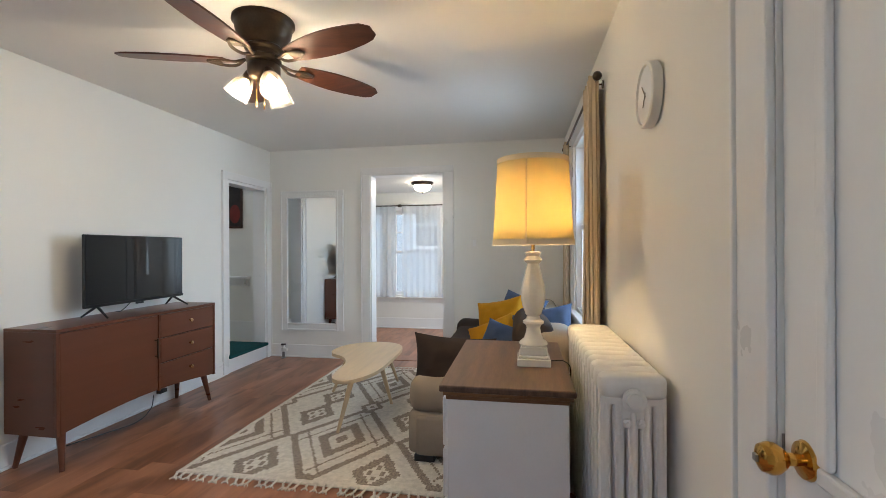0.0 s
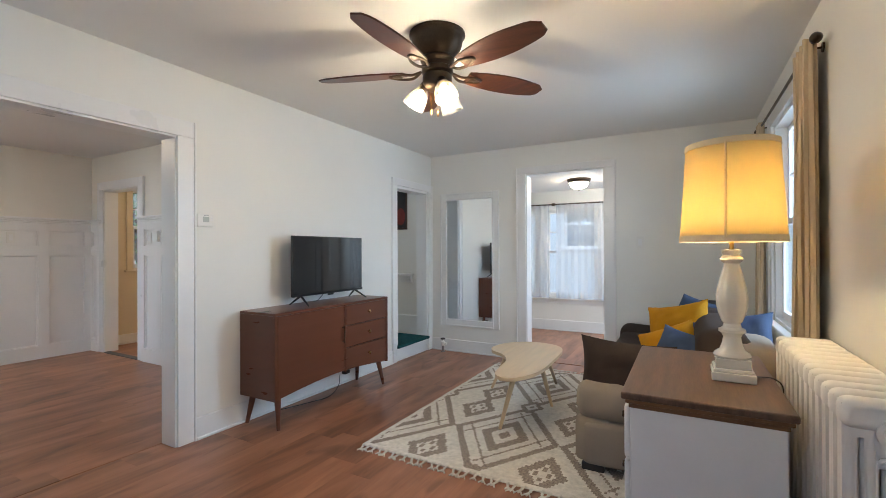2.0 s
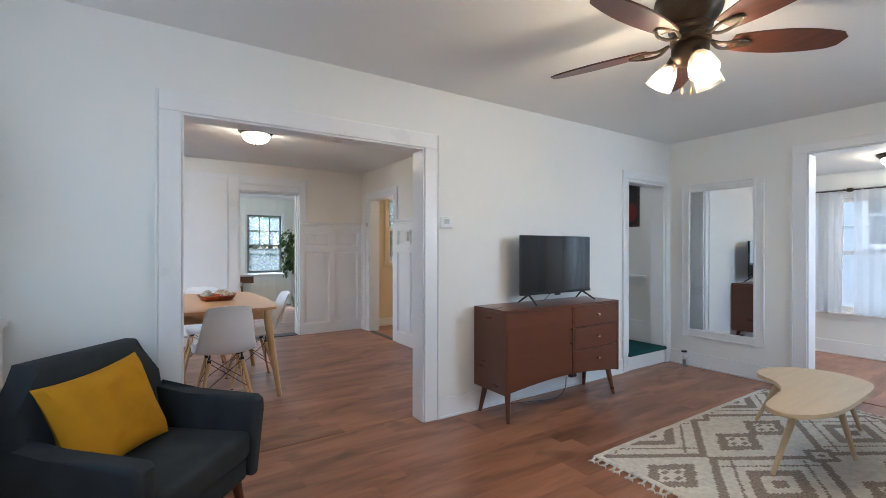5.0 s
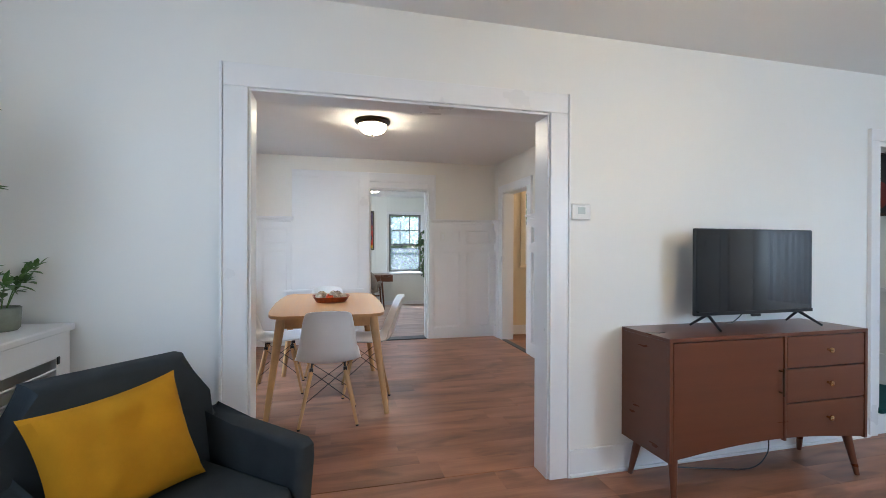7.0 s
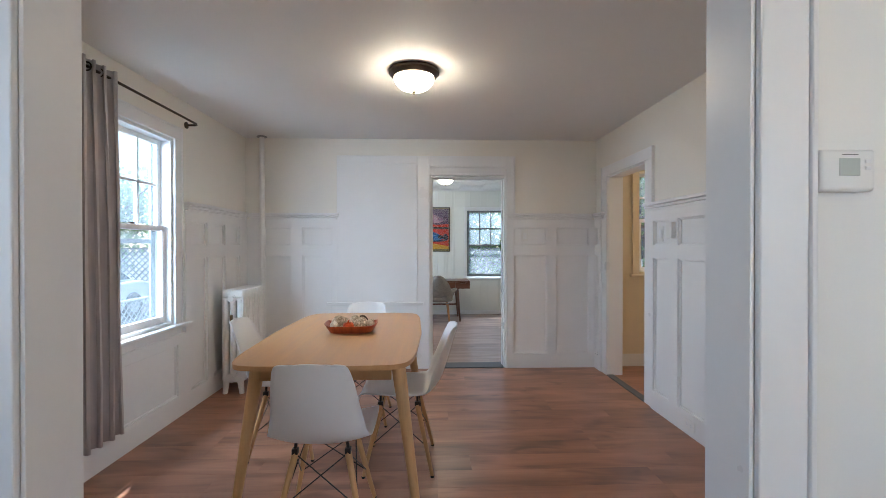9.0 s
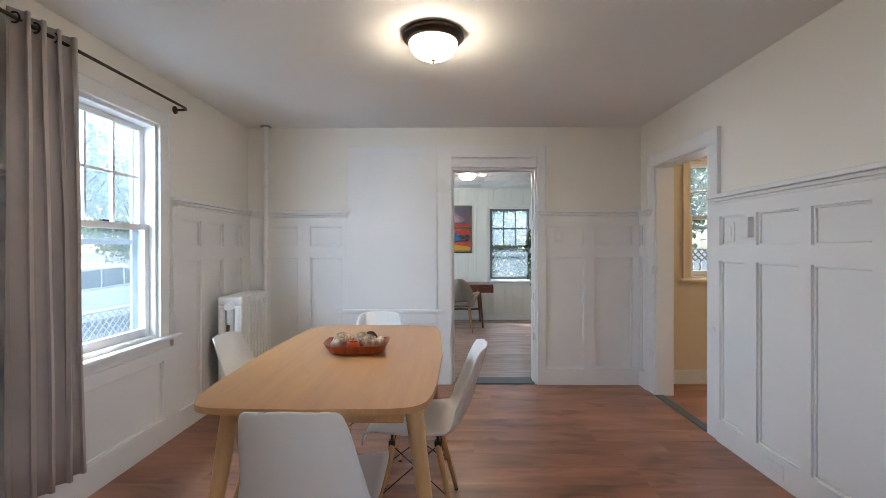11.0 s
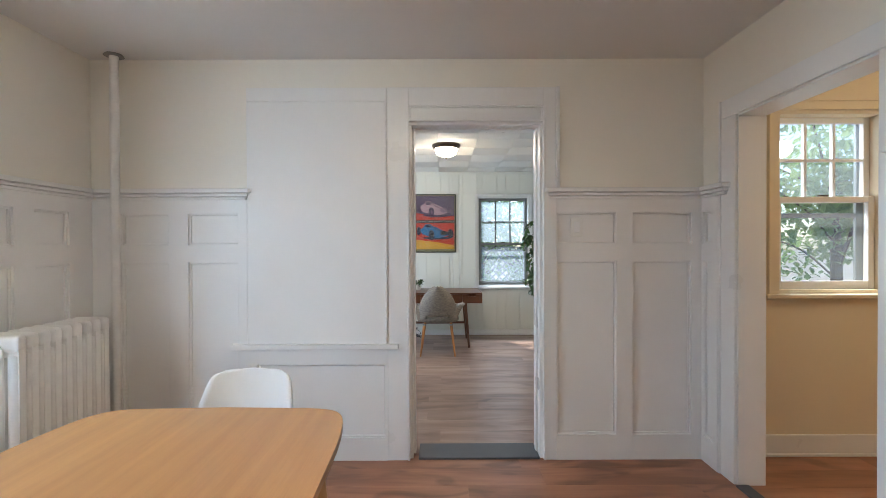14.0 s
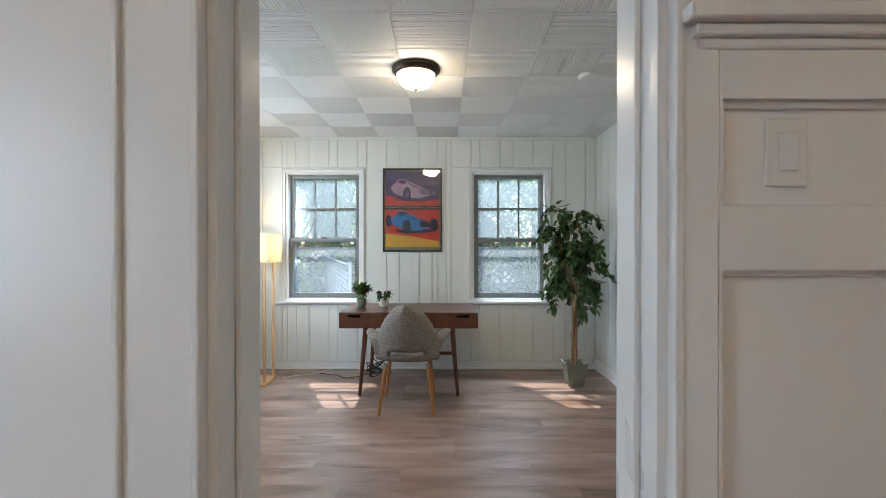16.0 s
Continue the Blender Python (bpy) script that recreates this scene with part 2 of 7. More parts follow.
BLADE = mat("dark_walnut_fan_blade", C(84, 46, 30), 0.36, var=0.22, scale=3, fine=26, stretch=(0.8, 8, 8), bump=0.02, dark=C(50, 25, 16))
BRASS = mat("polished_brass", C(212, 164, 82), 0.13, metal=1.0, var=0.04, scale=20, bump=0.01)
STEEL = mat("dull_steel", C(150, 150, 150), 0.3, metal=1.0, var=0.05)
KNOBM = mat("pale_brass_knob", C(205, 175, 130), 0.25, metal=1.0, var=0.05)
CERAMIC = mat("cream_ceramic", (0.76, 0.72, 0.63, 1), 0.16, var=0.03, scale=9, bump=0.02, coat=0.5)
PLASTIC = mat("white_moulded_plastic", (0.80, 0.80, 0.80, 1), 0.33, var=0.01, bump=0.0)
DEVICE = mat("white_device_plastic", (0.78, 0.77, 0.74, 1), 0.4, var=0.01, bump=0.0)
GREYCLOTH = mat("charcoal_chair_cloth", C(54, 58, 60), 0.85, var=0.12, scale=10, fine=420, bump=0.35, spec=0.2)
MUSTARD = mat("mustard_linen", C(186, 132, 22), 0.85, var=0.08, scale=8, fine=380, bump=0.35, spec=0.2)
BLUECLOTH = mat("blue_grey_linen", C(70, 85, 112), 0.85, var=0.10, scale=8, fine=380, bump=0.35, spec=0.2)
BROWNCLOTH = mat("dark_brown_cushion_cloth", C(64, 54, 49), 0.9, var=0.10, scale=8, fine=360, bump=0.4, spec=0.15)
SOFACLOTH = mat("taupe_sofa_cloth", C(150, 138, 124), 0.9, var=0.07, scale=6, fine=300, bump=0.3, spec=0.15)
TANCLOTH = mat("tan_cushion_cloth", C(196, 168, 132), 0.9, var=0.06, scale=6, fine=300, bump=0.3, spec=0.15)
TWEED = mat("grey_tweed_chair_cloth", C(146, 136, 126), 0.9, var=0.2, scale=40, fine=420, bump=0.4, spec=0.15, stretch=(1, 1, 3))
TEAL = mat("teal_stair_carpet", C(36, 78, 78), 0.95, var=0.18, scale=60, fine=500, bump=0.7, spec=0.1)
RUGW = mat("cream_rug_pile", (0.70, 0.67, 0.61, 1), 0.95, var=0.10, scale=40, fine=420, bump=0.9, spec=0.1)
RUGG = mat("grey_brown_rug_weave", C(160, 149, 138), 0.95, var=0.26, scale=90, fine=420, bump=0.9, spec=0.1)
BEIGECURTAIN = mat("beige_curtain_cloth", C(206, 188, 160), 0.85, var=0.05, scale=5, fine=320, bump=0.2, spec=0.15)
GREYCURTAIN = mat("taupe_grey_curtain_satin", C(184, 174, 170), 0.45, var=0.05, scale=5, fine=300, bump=0.1, spec=0.35)
SHEER = cloth_through("white_sheer_voile", (0.86, 0.88, 0.90, 1), clear=0.5, through_share=0.62)
SHADE = cloth_through("cream_linen_lampshade", (0.88, 0.74, 0.42, 1), clear=0.0, through_share=0.62)
SHADETRIM = mat("cream_shade_binding", (0.80, 0.66, 0.44, 1), 0.8, var=0.03)
# both window panes carry painted haze, the office ones more of it
PANE = glass_mat("window_glass", (0.93, 0.96, 0.97, 1), haze=0.04)
HAZEPANE = glass_mat("hazy_window_glass", (0.93, 0.96, 0.97, 1), haze=0.085)
MIRROR = mat("mirror_silver", (0.9, 0.91, 0.91, 1), 0.02, metal=1.0, var=0.0, bump=0.0, roughvar=0.0)
SASHGREY = mat("grey_aluminium_sash", C(128, 130, 128), 0.45, metal=0.3, var=0.06)
LEAF = mat("ficus_leaf", (0.070, 0.150, 0.040, 1), 0.38, var=0.4, scale=9, rand=0.0, bump=0.05)
LEAF2 = mat("bright_leaf", (0.10, 0.20, 0.04, 1), 0.42, var=0.35, scale=9, bump=0.05)
BARK = mat("ficus_bark", C(160, 126, 92), 0.8, var=0.25, scale=12, fine=60, bump=0.5)
POT = mat("grey_green_pot", C(128, 132, 118), 0.6, var=0.15, scale=10, bump=0.1)
SOIL = mat("soil", (0.02, 0.015, 0.01, 1), 0.95, var=0.4, scale=40, bump=0.8)
BULBGLOW = glow("lit_frosted_bowl", (1.0, 0.82, 0.57, 1), 34.0)
BULB = glow("lit_bulb", (1.0, 0.74, 0.42, 1), 26.0)
FROST = glass_mat("frosted_fan_shade", (0.97, 0.95, 0.90, 1), 0.35, 0.22)

# ---- building helpers ----


def part(name, bm, material, parent=None, label="", smooth=False, at=None):
    """Links a bmesh as one mesh object under a thing or a part."""
    me = bpy.data.meshes.new(name)
    bmesh.ops.recalc_face_normals(bm, faces=bm.faces)
    bm.to_mesh(me)
    bm.free()
    for m in (material if isinstance(material, (list, tuple)) else [material]):
        me.materials.append(m)
    if smooth:
        for p in me.polygons:
            p.use_smooth = True
        me.set_sharp_from_angle(angle=radians(38))
    ob = new(name, me)
    ob.parent = parent
    if at is not None:
        ob.matrix_basis = at
    if label:
        ob["label"] = label
    return ob


def thing(name, m, label, category, group="", kind=""):
    """An empty at a thing's base, which parents its parts."""
    ob = new(name)
    ob.empty_display_size = 0.1
    ob.matrix_basis = m
    return tagged(ob, label, category, group, kind)


def setting(name, bm, material, label, smooth=False):
    return tagged(part(name, bm, material, None, "", smooth), label, name.split("_")[0], "", "structure")


def B():
    return bmesh.new()


def box(bm, x0, y0, z0, x1, y1, z1, bevel=0.0, seg=2, m=None):
    vs = [bm.verts.new(p) for p in ((x0, y0, z0), (x1, y0, z0), (x1, y1, z0), (x0, y1, z0), (x0, y0, z1), (x1, y0, z1), (x1, y1, z1), (x0, y1, z1))]
    fs = [bm.faces.new([vs[i] for i in q]) for q in ((3, 2, 1, 0), (4, 5, 6, 7), (0, 1, 5, 4), (1, 2, 6, 5), (2, 3, 7, 6), (3, 0, 4, 7))]
    if bevel:
        es = list({e for f in fs for e in f.edges})
        r = bmesh.ops.bevel(bm, geom=es, offset=bevel, segments=seg, profile=0.5, affect="EDGES", clamp_overlap=True)
        vs = list({v for f in r["faces"] for v in f.verts} | {v for v in vs if v.is_valid})
    if m is not None:
        for v in vs:
            v.co = m @ v.co
    return bm


def prism(bm, pts, z0, z1, m=None, bevel=0.0, seg=2):
    """A flat outline (counter-clockwise) raised from z0 to z1."""
    lo = [bm.verts.new((x, y, z0)) for x, y in pts]
    hi = [bm.verts.new((x, y, z1)) for x, y in pts]
    n = len(pts)
    f = [bm.faces.new(lo[::-1]), bm.faces.new(hi)]
    for i in range(n):
        bm.faces.new((lo[i], lo[(i + 1) % n], hi[(i + 1) % n], hi[i]))
    vs = lo + hi
    if bevel:
        es = list({e for q in f for e in q.edges})
        r = bmesh.ops.bevel(bm, geom=es, offset=bevel, segments=seg, profile=0.5, affect="EDGES", clamp_overlap=True)
        vs = list({v for q in r["faces"] for v in q.verts} | {v for v in vs if v.is_valid})
    if m is not None:
        for v in vs:
            v.co = m @ v.co
    return bm


def lathe(bm, prof, n=28, m=None, cap=True, squash=(1, 1)):
    """A profile of (radius, height) turned about z."""
    rings = []
    for r, z in prof:
        rings.append([bm.verts.new((r * squash[0] * math.cos(2 * math.pi * i / n), r * squash[1] * math.sin(2 * math.pi * i / n), z)) for i in range(n)])
    for a, b in zip(rings, rings[1:]):
        for i in range(n):
            bm.faces.new((a[i], a[(i + 1) % n], b[(i + 1) % n], b[i]))
    if cap:
        if prof[0][0] > 1e-4:
            bm.faces.new(rings[0][::-1])
        if prof[-1][0] > 1e-4:
            bm.faces.new(rings[-1])
    if m is not None:
        for r in rings:
            for v in r:
                v.co = m @ v.co
    return bm


def rod(bm, p0, p1, r0, r1=None, n=12):
    """A round bar between two points, tapering from r0 to r1."""
    p0, p1 = Vector(p0), Vector(p1)
    d = p1 - p0
    m = Matrix.Translation(p0) @ d.to_track_quat("Z", "Y").to_matrix().to_4x4()
    return lathe(bm, [(r0, 0), (r1 if r1 is not None else r0, d.length)], n, m)


def tube(bm, pts, r, n=8):
    """A bent round cable or bar."""
    pts = [Vector(p) for p in pts]
    rings = []
    for i, p in enumerate(pts):
        d = (pts[min(i + 1, len(pts) - 1)] - pts[max(i - 1, 0)]).normalized()
        q = d.to_track_quat("Z", "Y").to_matrix()
        rings.append([bm.verts.new(p + q @ Vector((r * math.cos(2 * math.pi * k / n), r * math.sin(2 * math.pi * k / n), 0))) for k in range(n)])
    for a, b in zip(rings, rings[1:]):
        for k in range(n):
            bm.faces.new((a[k], a[(k + 1) % n], b[(k + 1) % n], b[k]))
    bm.faces.new(rings[0][::-1]), bm.faces.new(rings[-1])
    return bm


def curve_pts(ctrl, n=24):
    """A smooth line through control points."""
    ctrl = [Vector(c) for c in ctrl]
    ctrl = [2 * ctrl[0] - ctrl[1]] + ctrl + [2 * ctrl[-1] - ctrl[-2]]
    out = []
    k = len(ctrl) - 3
    for i in range(n + 1):
        u = i / n * k
        j = min(int(u), k - 1)
        t = u - j
        a, b, c, d = ctrl[j:j + 4]
        out.append(0.5 * ((2 * b) + (c - a) * t + (2 * a - 5 * b + 4 * c - d) * t * t + (3 * b - a - 3 * c + d) * t ** 3))
    return out


def slab(bm, axis, c0, c1, a0, a1, z0, z1, holes=(), m=None):
    """A wall whose thickness runs from c0 to c1 along axis, with rectangular holes (a0, a1, z0, z1) through it."""
    A = sorted({a0, a1, *[h[0] for h in holes], *[h[1] for h in holes]})
    Z = sorted({z0, z1, *[h[2] for h in holes], *[h[3] for h in holes]})
    A, Z = [a for a in A if a0 <= a <= a1], [z for z in Z if z0 <= z <= z1]

    def solid(i, j):
        if not (0 <= i < len(A) - 1 and 0 <= j < len(Z) - 1):
            return False
        am, zm = (A[i] + A[i + 1]) / 2, (Z[j] + Z[j + 1]) / 2
        return not any(h[0] < am < h[1] and h[2] < zm < h[3] for h in holes)

    cache = {}

    def V(i, j, c):
        k = (i, j, c)
        if k not in cache:
            w = c1 if c else c0
            cache[k] = bm.verts.new((w, A[i], Z[j]) if axis == "x" else (A[i], w, Z[j]))
        return cache[k]

    for i in range(len(A) - 1):
        for j in range(len(Z) - 1):
            if not solid(i, j):
                continue
            for c in (0, 1):
                bm.faces.new((V(i, j, c), V(i + 1, j, c), V(i + 1, j + 1, c), V(i, j + 1, c)))
            for di, dj, p, q in ((-1, 0, (i, j), (i, j + 1)), (1, 0, (i + 1, j), (i + 1, j + 1)), (0, -1, (i, j), (i + 1, j)), (0, 1, (i, j + 1), (i + 1, j + 1))):
                if not solid(i + di, j + dj):
                    bm.faces.new((V(*p, 0), V(*q, 0), V(*q, 1), V(*p, 1)))
    return bm


def pillow(bm, w, h, d, m, nu=22, nv=22, edge=0.02, wrinkle=0.018, seed=0):
    """A stuffed cushion, w wide, h high, d thick, with pinched corners and a flat sewn rim."""
    for s in (1, -1):
        g = []
        for j in range(nv + 1):
            row = []
            for i in range(nu + 1):
                u, v = 2 * i / nu - 1, 2 * j / nv - 1
                x = u * w / 2 * (1 - 0.10 * (1 - v * v) * abs(u))
                y = v * h / 2 * (1 - 0.10 * (1 - u * u) * abs(v))
                f = max(0, 1 - abs(u) ** 3.2) * max(0, 1 - abs(v) ** 3.2)
                z = s * (d / 2 * f ** 0.55 + 0.004)
                z += s * wrinkle * f * noise.noise((u * 2.3 + seed, v * 2.3, s + seed * 1.7)) + s * wrinkle * 0.5 * f * noise.noise((u * 6 + seed, v * 4, s))
                row.append(bm.verts.new(m @ Vector((x, y, z))))
            g.append(row)
        for j in range(nv):
            for i in range(nu):
                q = (g[j][i], g[j][i + 1], g[j + 1][i + 1], g[j + 1][i])
                bm.faces.new(q if s > 0 else q[::-1])
    bmesh.ops.remove_doubles(bm, verts=bm.verts, dist=0.0085)
    return bm


def curtain_sheet(bm, length, z0, z1, folds, depth, seed=0, nz=14, sweep=0.0, flare=0.0):
    """Hanging cloth along x with folds, gathered at its top, with thickness."""
    nx = folds * 10
    g = []
    for j in range(nz + 1):
        t = j / nz
        z = z1 + (z0 - z1) * t
        row = []
        for i in range(nx + 1):
            u = i / nx
            ph = 2 * math.pi * folds * u + 0.7 * noise.noise((u * 3 + seed, t * 1.2, 0.3))
            y = depth * (0.75 + 0.25 * t) * math.sin(ph) * (0.8 + 0.3 * noise.noise((u * 5 + seed, t * 2, 2)))
            x = (u - 0.5) * length * (1 + flare * t) + 0.35 * depth * math.sin(2 * ph) + sweep * t
            row.append(bm.verts.new((x, y, z)))
        g.append(row)
    fs = []
    for j in range(nz):
        for i in range(nx):
            fs.append(bm.faces.new((g[j][i], g[j][i + 1], g[j + 1][i + 1], g[j + 1][i])))
    return bm


def thicken(ob, t):
    md = ob.modifiers.new("thickness", "SOLIDIFY")
    md.thickness = t
    return ob


# ---- the large structure ----
XW, XE, YN, YS, H = -2.912, 0.46, 4.949, -0.72, 2.402      # living room
DE, DW, DS, DN = -3.052, -6.64, -0.80, 2.88                # dining room
OE, OW, OS, ON, OH = -6.80, -10.32, -0.55, 3.07, 2.335     # office
T = 0.14

# living room west wall: wide opening to the dining room, raised stair landing
setting("wall_west", slab(B(), "x", DE, XW, YS, YN, 0, H, [(0.278, 1.772, 0, 1.96), (4.17, 4.852, 0, 1.955)]), WALL, "warm white plastered wall between living and dining room")
setting("wall_north", slab(B(), "y", YN, YN + T, XW, XE + T, 0, H, [(-1.675, -0.836, 0, 2.085)]), WALL, "warm white plastered wall with doorway to the sunroom")
setting("wall_east", slab(B(), "x", XE, XE + T, YS, YN, 0, H, [(3.12, 4.10, 0.72, 2.12), (0.245, 1.085, 0, 2.04)]), WALL, "warm white plastered wall with a window behind the sofa")
setting("wall_south", slab(B(), "y", YS - T, YS, -4.0, XE + T, 0, H, [(-2.05, -0.35, 0.95, 2.1)]), WALL, "warm white plastered wall with a wide window")
setting("ceiling_living", slab(B(), "y", YS - T, YN + T, DE, XE + T, H, H + 0.1), CEIL, "smooth white painted living room ceiling")

# dining room
setting("wall_dining_south", slab(B(), "y", DS - T, DS, DW - 0.16, -4.0, 0, H, [(-5.34, -4.60, 0.70, 2.075)]), CREAM, "cream plastered wall with a tall sash window")
setting("wall_dining_west", slab(B(), "x", OE, DW, DS, DN, 0, H, [(1.11, 1.912, 0, 2.025)]), CREAM, "cream plastered wall with a doorway to the office")
setting("wall_dining_north", slab(B(), "y", DN, DN + T, OE, DE, 0, H, [(-6.33, -5.56, 0, 1.978)]), CREAM, "cream plastered wall with a doorway to the hall")
setting("ceiling_dining", slab(B(), "y", DS - T, DN + T, OE, DE, H, H + 0.1), CEIL, "smooth white painted dining room ceiling")

# office
setting("wall_office_west", slab(B(), "x", OW - T, OW, OS - T, ON + T, 0, H, [(-0.07, 0.69, 0.69, 1.985), (1.81, 2.565, 0.69, 1.985)]), PLANK_OFF, "pale painted board wall with two sash windows")
setting("wall_office_north", slab(B(), "y", ON, ON + T, OW, OE - 0.0, 0, H), PLANK_OFF, "pale painted board wall")
# unseen south wall, opened up only to seat the added side lamp
setting("wall_office_south", slab(B(), "y", OS - T, OS, OW, OE, 0, H, [(-9.3, -8.1, 0.9, 2.1)]), PLANK_OFF, "unseen pale board wall with an opening added for a fill lamp")
setting("wall_office_east", slab(B(), "x", OE - 0.012, OE, OS, ON, 0, H, [(1.11, 1.912, 0, 2.025)]), PLANK_OFF, "pale painted wall with the dining room doorway")

# hall beyond the dining room
HX, HN = -6.66, 5.6
setting("wall_hall_west", slab(B(), "x", HX - T, HX, DN + T, HN, 0, H, [(3.335, 3.995, 0.985, 2.095)]), HALLW, "warm beige plastered hall wall with a sash window")
setting("wall_hall_east", slab(B(), "x", -4.6, -4.46, DN + T, HN, 0, H), HALLW, "warm beige plastered hall wall")
setting("wall_hall_north", slab(B(), "y", HN, HN + T, HX - T, -4.46, 0, H), HALLW, "warm beige plastered hall wall")
setting("ceiling_hall", slab(B(), "y", DN + T, HN, HX, -4.46, H, H + 0.1), HALLW, "beige painted hall ceiling")

# sunroom
SX0, SX1, SN, SH = -3.3, 0.5, 6.95, 2.14
SWIN = [(-2.95, -2.15, 0.50, 1.86), (-2.03, -1.23, 0.50, 1.86), (-1.11, -0.31, 0.50, 1.86)]
setting("wall_sunroom_north", slab(B(), "y", SN, SN + T, SX0 - T, SX1 + T, 0, SH, SWIN), WALL, "white sunroom wall with a row of windows")
setting("wall_sunroom_west", slab(B(), "x", SX0 - T, SX0, YN + T, SN, 0, SH), WALL, "white sunroom wall")
# this wall is out of view; its opening only lets the fill lamp in
setting("wall_sunroom_east", slab(B(), "x", SX1, SX1 + T, YN + T, SN, 0, SH, [(5.35, 6.65, 0.85, 1.95)]), WALL, "unseen white sunroom wall with an opening added for a fill lamp")
setting("wall_sunroom_south", slab(B(), "y", YN + T, YN + T + 0.01, SX0, SX1, 0, SH, [(-1.675, -0.836, 0, 2.085)]), WALL, "white sunroom wall with the doorway")
setting("ceiling_sunroom", slab(B(), "y", YN + T, SN + T, SX0 - T, SX1 + T, SH, SH + 0.1), CEIL, "low white sunroom ceiling")

# stair landing behind its opening
LX = -3.98
setting("wall_landing_north", slab(B(), "y", 4.95, 5.09, LX, DE, 0, 4.2), WALL, "white plastered landing wall")
setting("wall_landing_west", slab(B(), "x", LX - 0.1, LX, 3.1, 5.09, 0, 4.2), WALL, "white plastered landing wall")
setting("wall_landing_south", slab(B(), "y", 3.1, 3.2, LX, DE, 0, 4.2), WALL, "white plastered landing wall")
# unseen shaft above the landing, raised to hold its added fill lamp
setting("ceiling_landing", slab(B(), "y", 3.1, 5.09, LX - 0.1, DE + 0.1, 4.2, 4.3), CEIL, "white landing ceiling")
setting("wall_landing_east", slab(B(), "x", DE, DE + 0.1, 3.1, 5.09, H + 0.1, 4.2), WALL, "unseen white wall closing the added shaft over the landing")
bm = B()
box(bm, LX, 3.2, 0, XW - 0.001, 4.95, 0.145)
setting("landing_platform", bm, TRIM, "white painted raised stair landing")
bm = B()
box(bm, LX, 4.175, 0.145, XW + 0.035, 4.848, 0.178, 0.012, 3)
tagged(part("stair_carpet", bm, TEAL), "teal green carpet on the raised stair landing", "carpet")

# office ceiling of square ribbed tiles in two directions
bm = B()
box(bm, OW - T, OS - T, OH + 0.012, OE - 0.012, ON + T, OH + 0.1)
nt_ = 0.392
for ix in range(-2, 9):
    for iy in range(-6, 6):
        x, y = -7.164 - ix * nt_, 1.265 + iy * nt_
        x0_, x1_, y0_, y1_ = max(x - nt_, OW) + 0.001, min(x, OE - 0.02) - 0.001, max(y, OS) + 0.001, min(y + nt_, ON) - 0.001
        if x1_ - x0_ < 0.02 or y1_ - y0_ < 0.02:
            continue
        box(bm, x0_, y0_, OH + 0.003, x1_, y1_, OH + 0.012)
        for k in range(24):
            o = (k + 0.5) / 24 * nt_
            if (ix + iy) % 2:
                if y0_ < y + o - 0.005 and y + o + 0.005 < y1_:
                    box(bm, x0_ + 0.002, y + o - 0.0045, OH - 0.004, x1_ - 0.002, y + o + 0.0045, OH + 0.004)
            elif x0_ < x - o - 0.005 and x - o + 0.005 < x1_:
                box(bm, x - o - 0.0045, y0_ + 0.002, OH - 0.004, x - o + 0.0045, y1_ - 0.002, OH + 0.004)
setting("ceiling_office", bm, CEIL, "white square ribbed ceiling tiles laid in alternating directions")

# floors
bm = B()
for q in ((DE - 0.01, YS - T, SX1 + T, SN + T), (OE, DS - T, DE - 0.01, DN + T), (OW - T, OS - T, OE, ON + T), (HX - T, DN + T, -4.46, HN)):
    box(bm, q[0], q[1], -0.12, q[2], q[3], -0.006)
SUBFLOOR = mat("dark_subfloor_joint", C(70, 48, 38), 0.7)
floor = setting("floor", bm, SUBFLOOR, "dark underlay beneath the plank floor")

GROUND = mat("dry_leaf_ground", (0.26, 0.24, 0.205, 1), 0.95, var=0.3, scale=2, fine=40, bump=0.6)
bm = B()
box(bm, -150, -150, -0.75, 150, 150, -0.55)
setting("ground", bm, GROUND, "dusty yard ground with dry leaves")


# ---- trim ----
def casing(name, axis, face, out, a0, a1, z1, w, top, parent_label, z0=0.0, d=0.018, head_d=None, extra=0.0):
    """A door or opening casing of two uprights and a head on the face of a wall; out is +1 or -1."""
    o = thing(name, Matrix(), parent_label, "trim", "", "structure")
    c0, c1 = sorted((face + out * 0.0005, face + out * d))
    def piece(n, p0, p1, q0, q1):
        b = B()
        if axis == "x":
            box(b, c0, p0, q0, c1, p1, q1, 0.004)
        else:
            box(b, p0, c0, q0, p1, c1, q1, 0.004)
        part(n, b, TRIM, o)
    piece("upright", a0 - w, a0, z0, z1)
    piece("upright", a1, a1 + w, z0, z1)
    piece("head", a0 - w - extra, a1 + w + extra, z1 + 0.0005, z1 + top)
    if extra == 0:
        for s, a in ((-1, a0 - w), (1, a1 + w)):
            b = B()
            p0, p1 = sorted((a, a + s * 0.012))
            e0, e1 = sorted((face + out * 0.0005, face + out * (d + 0.008)))
            box(b, *((e0, p0, z0, e1, p1, z1 + top) if axis == "x" else (p0, e0, z0, p1, e1, z1 + top)), 0.003)
            part("back_band", b, TRIM, o)
    return o


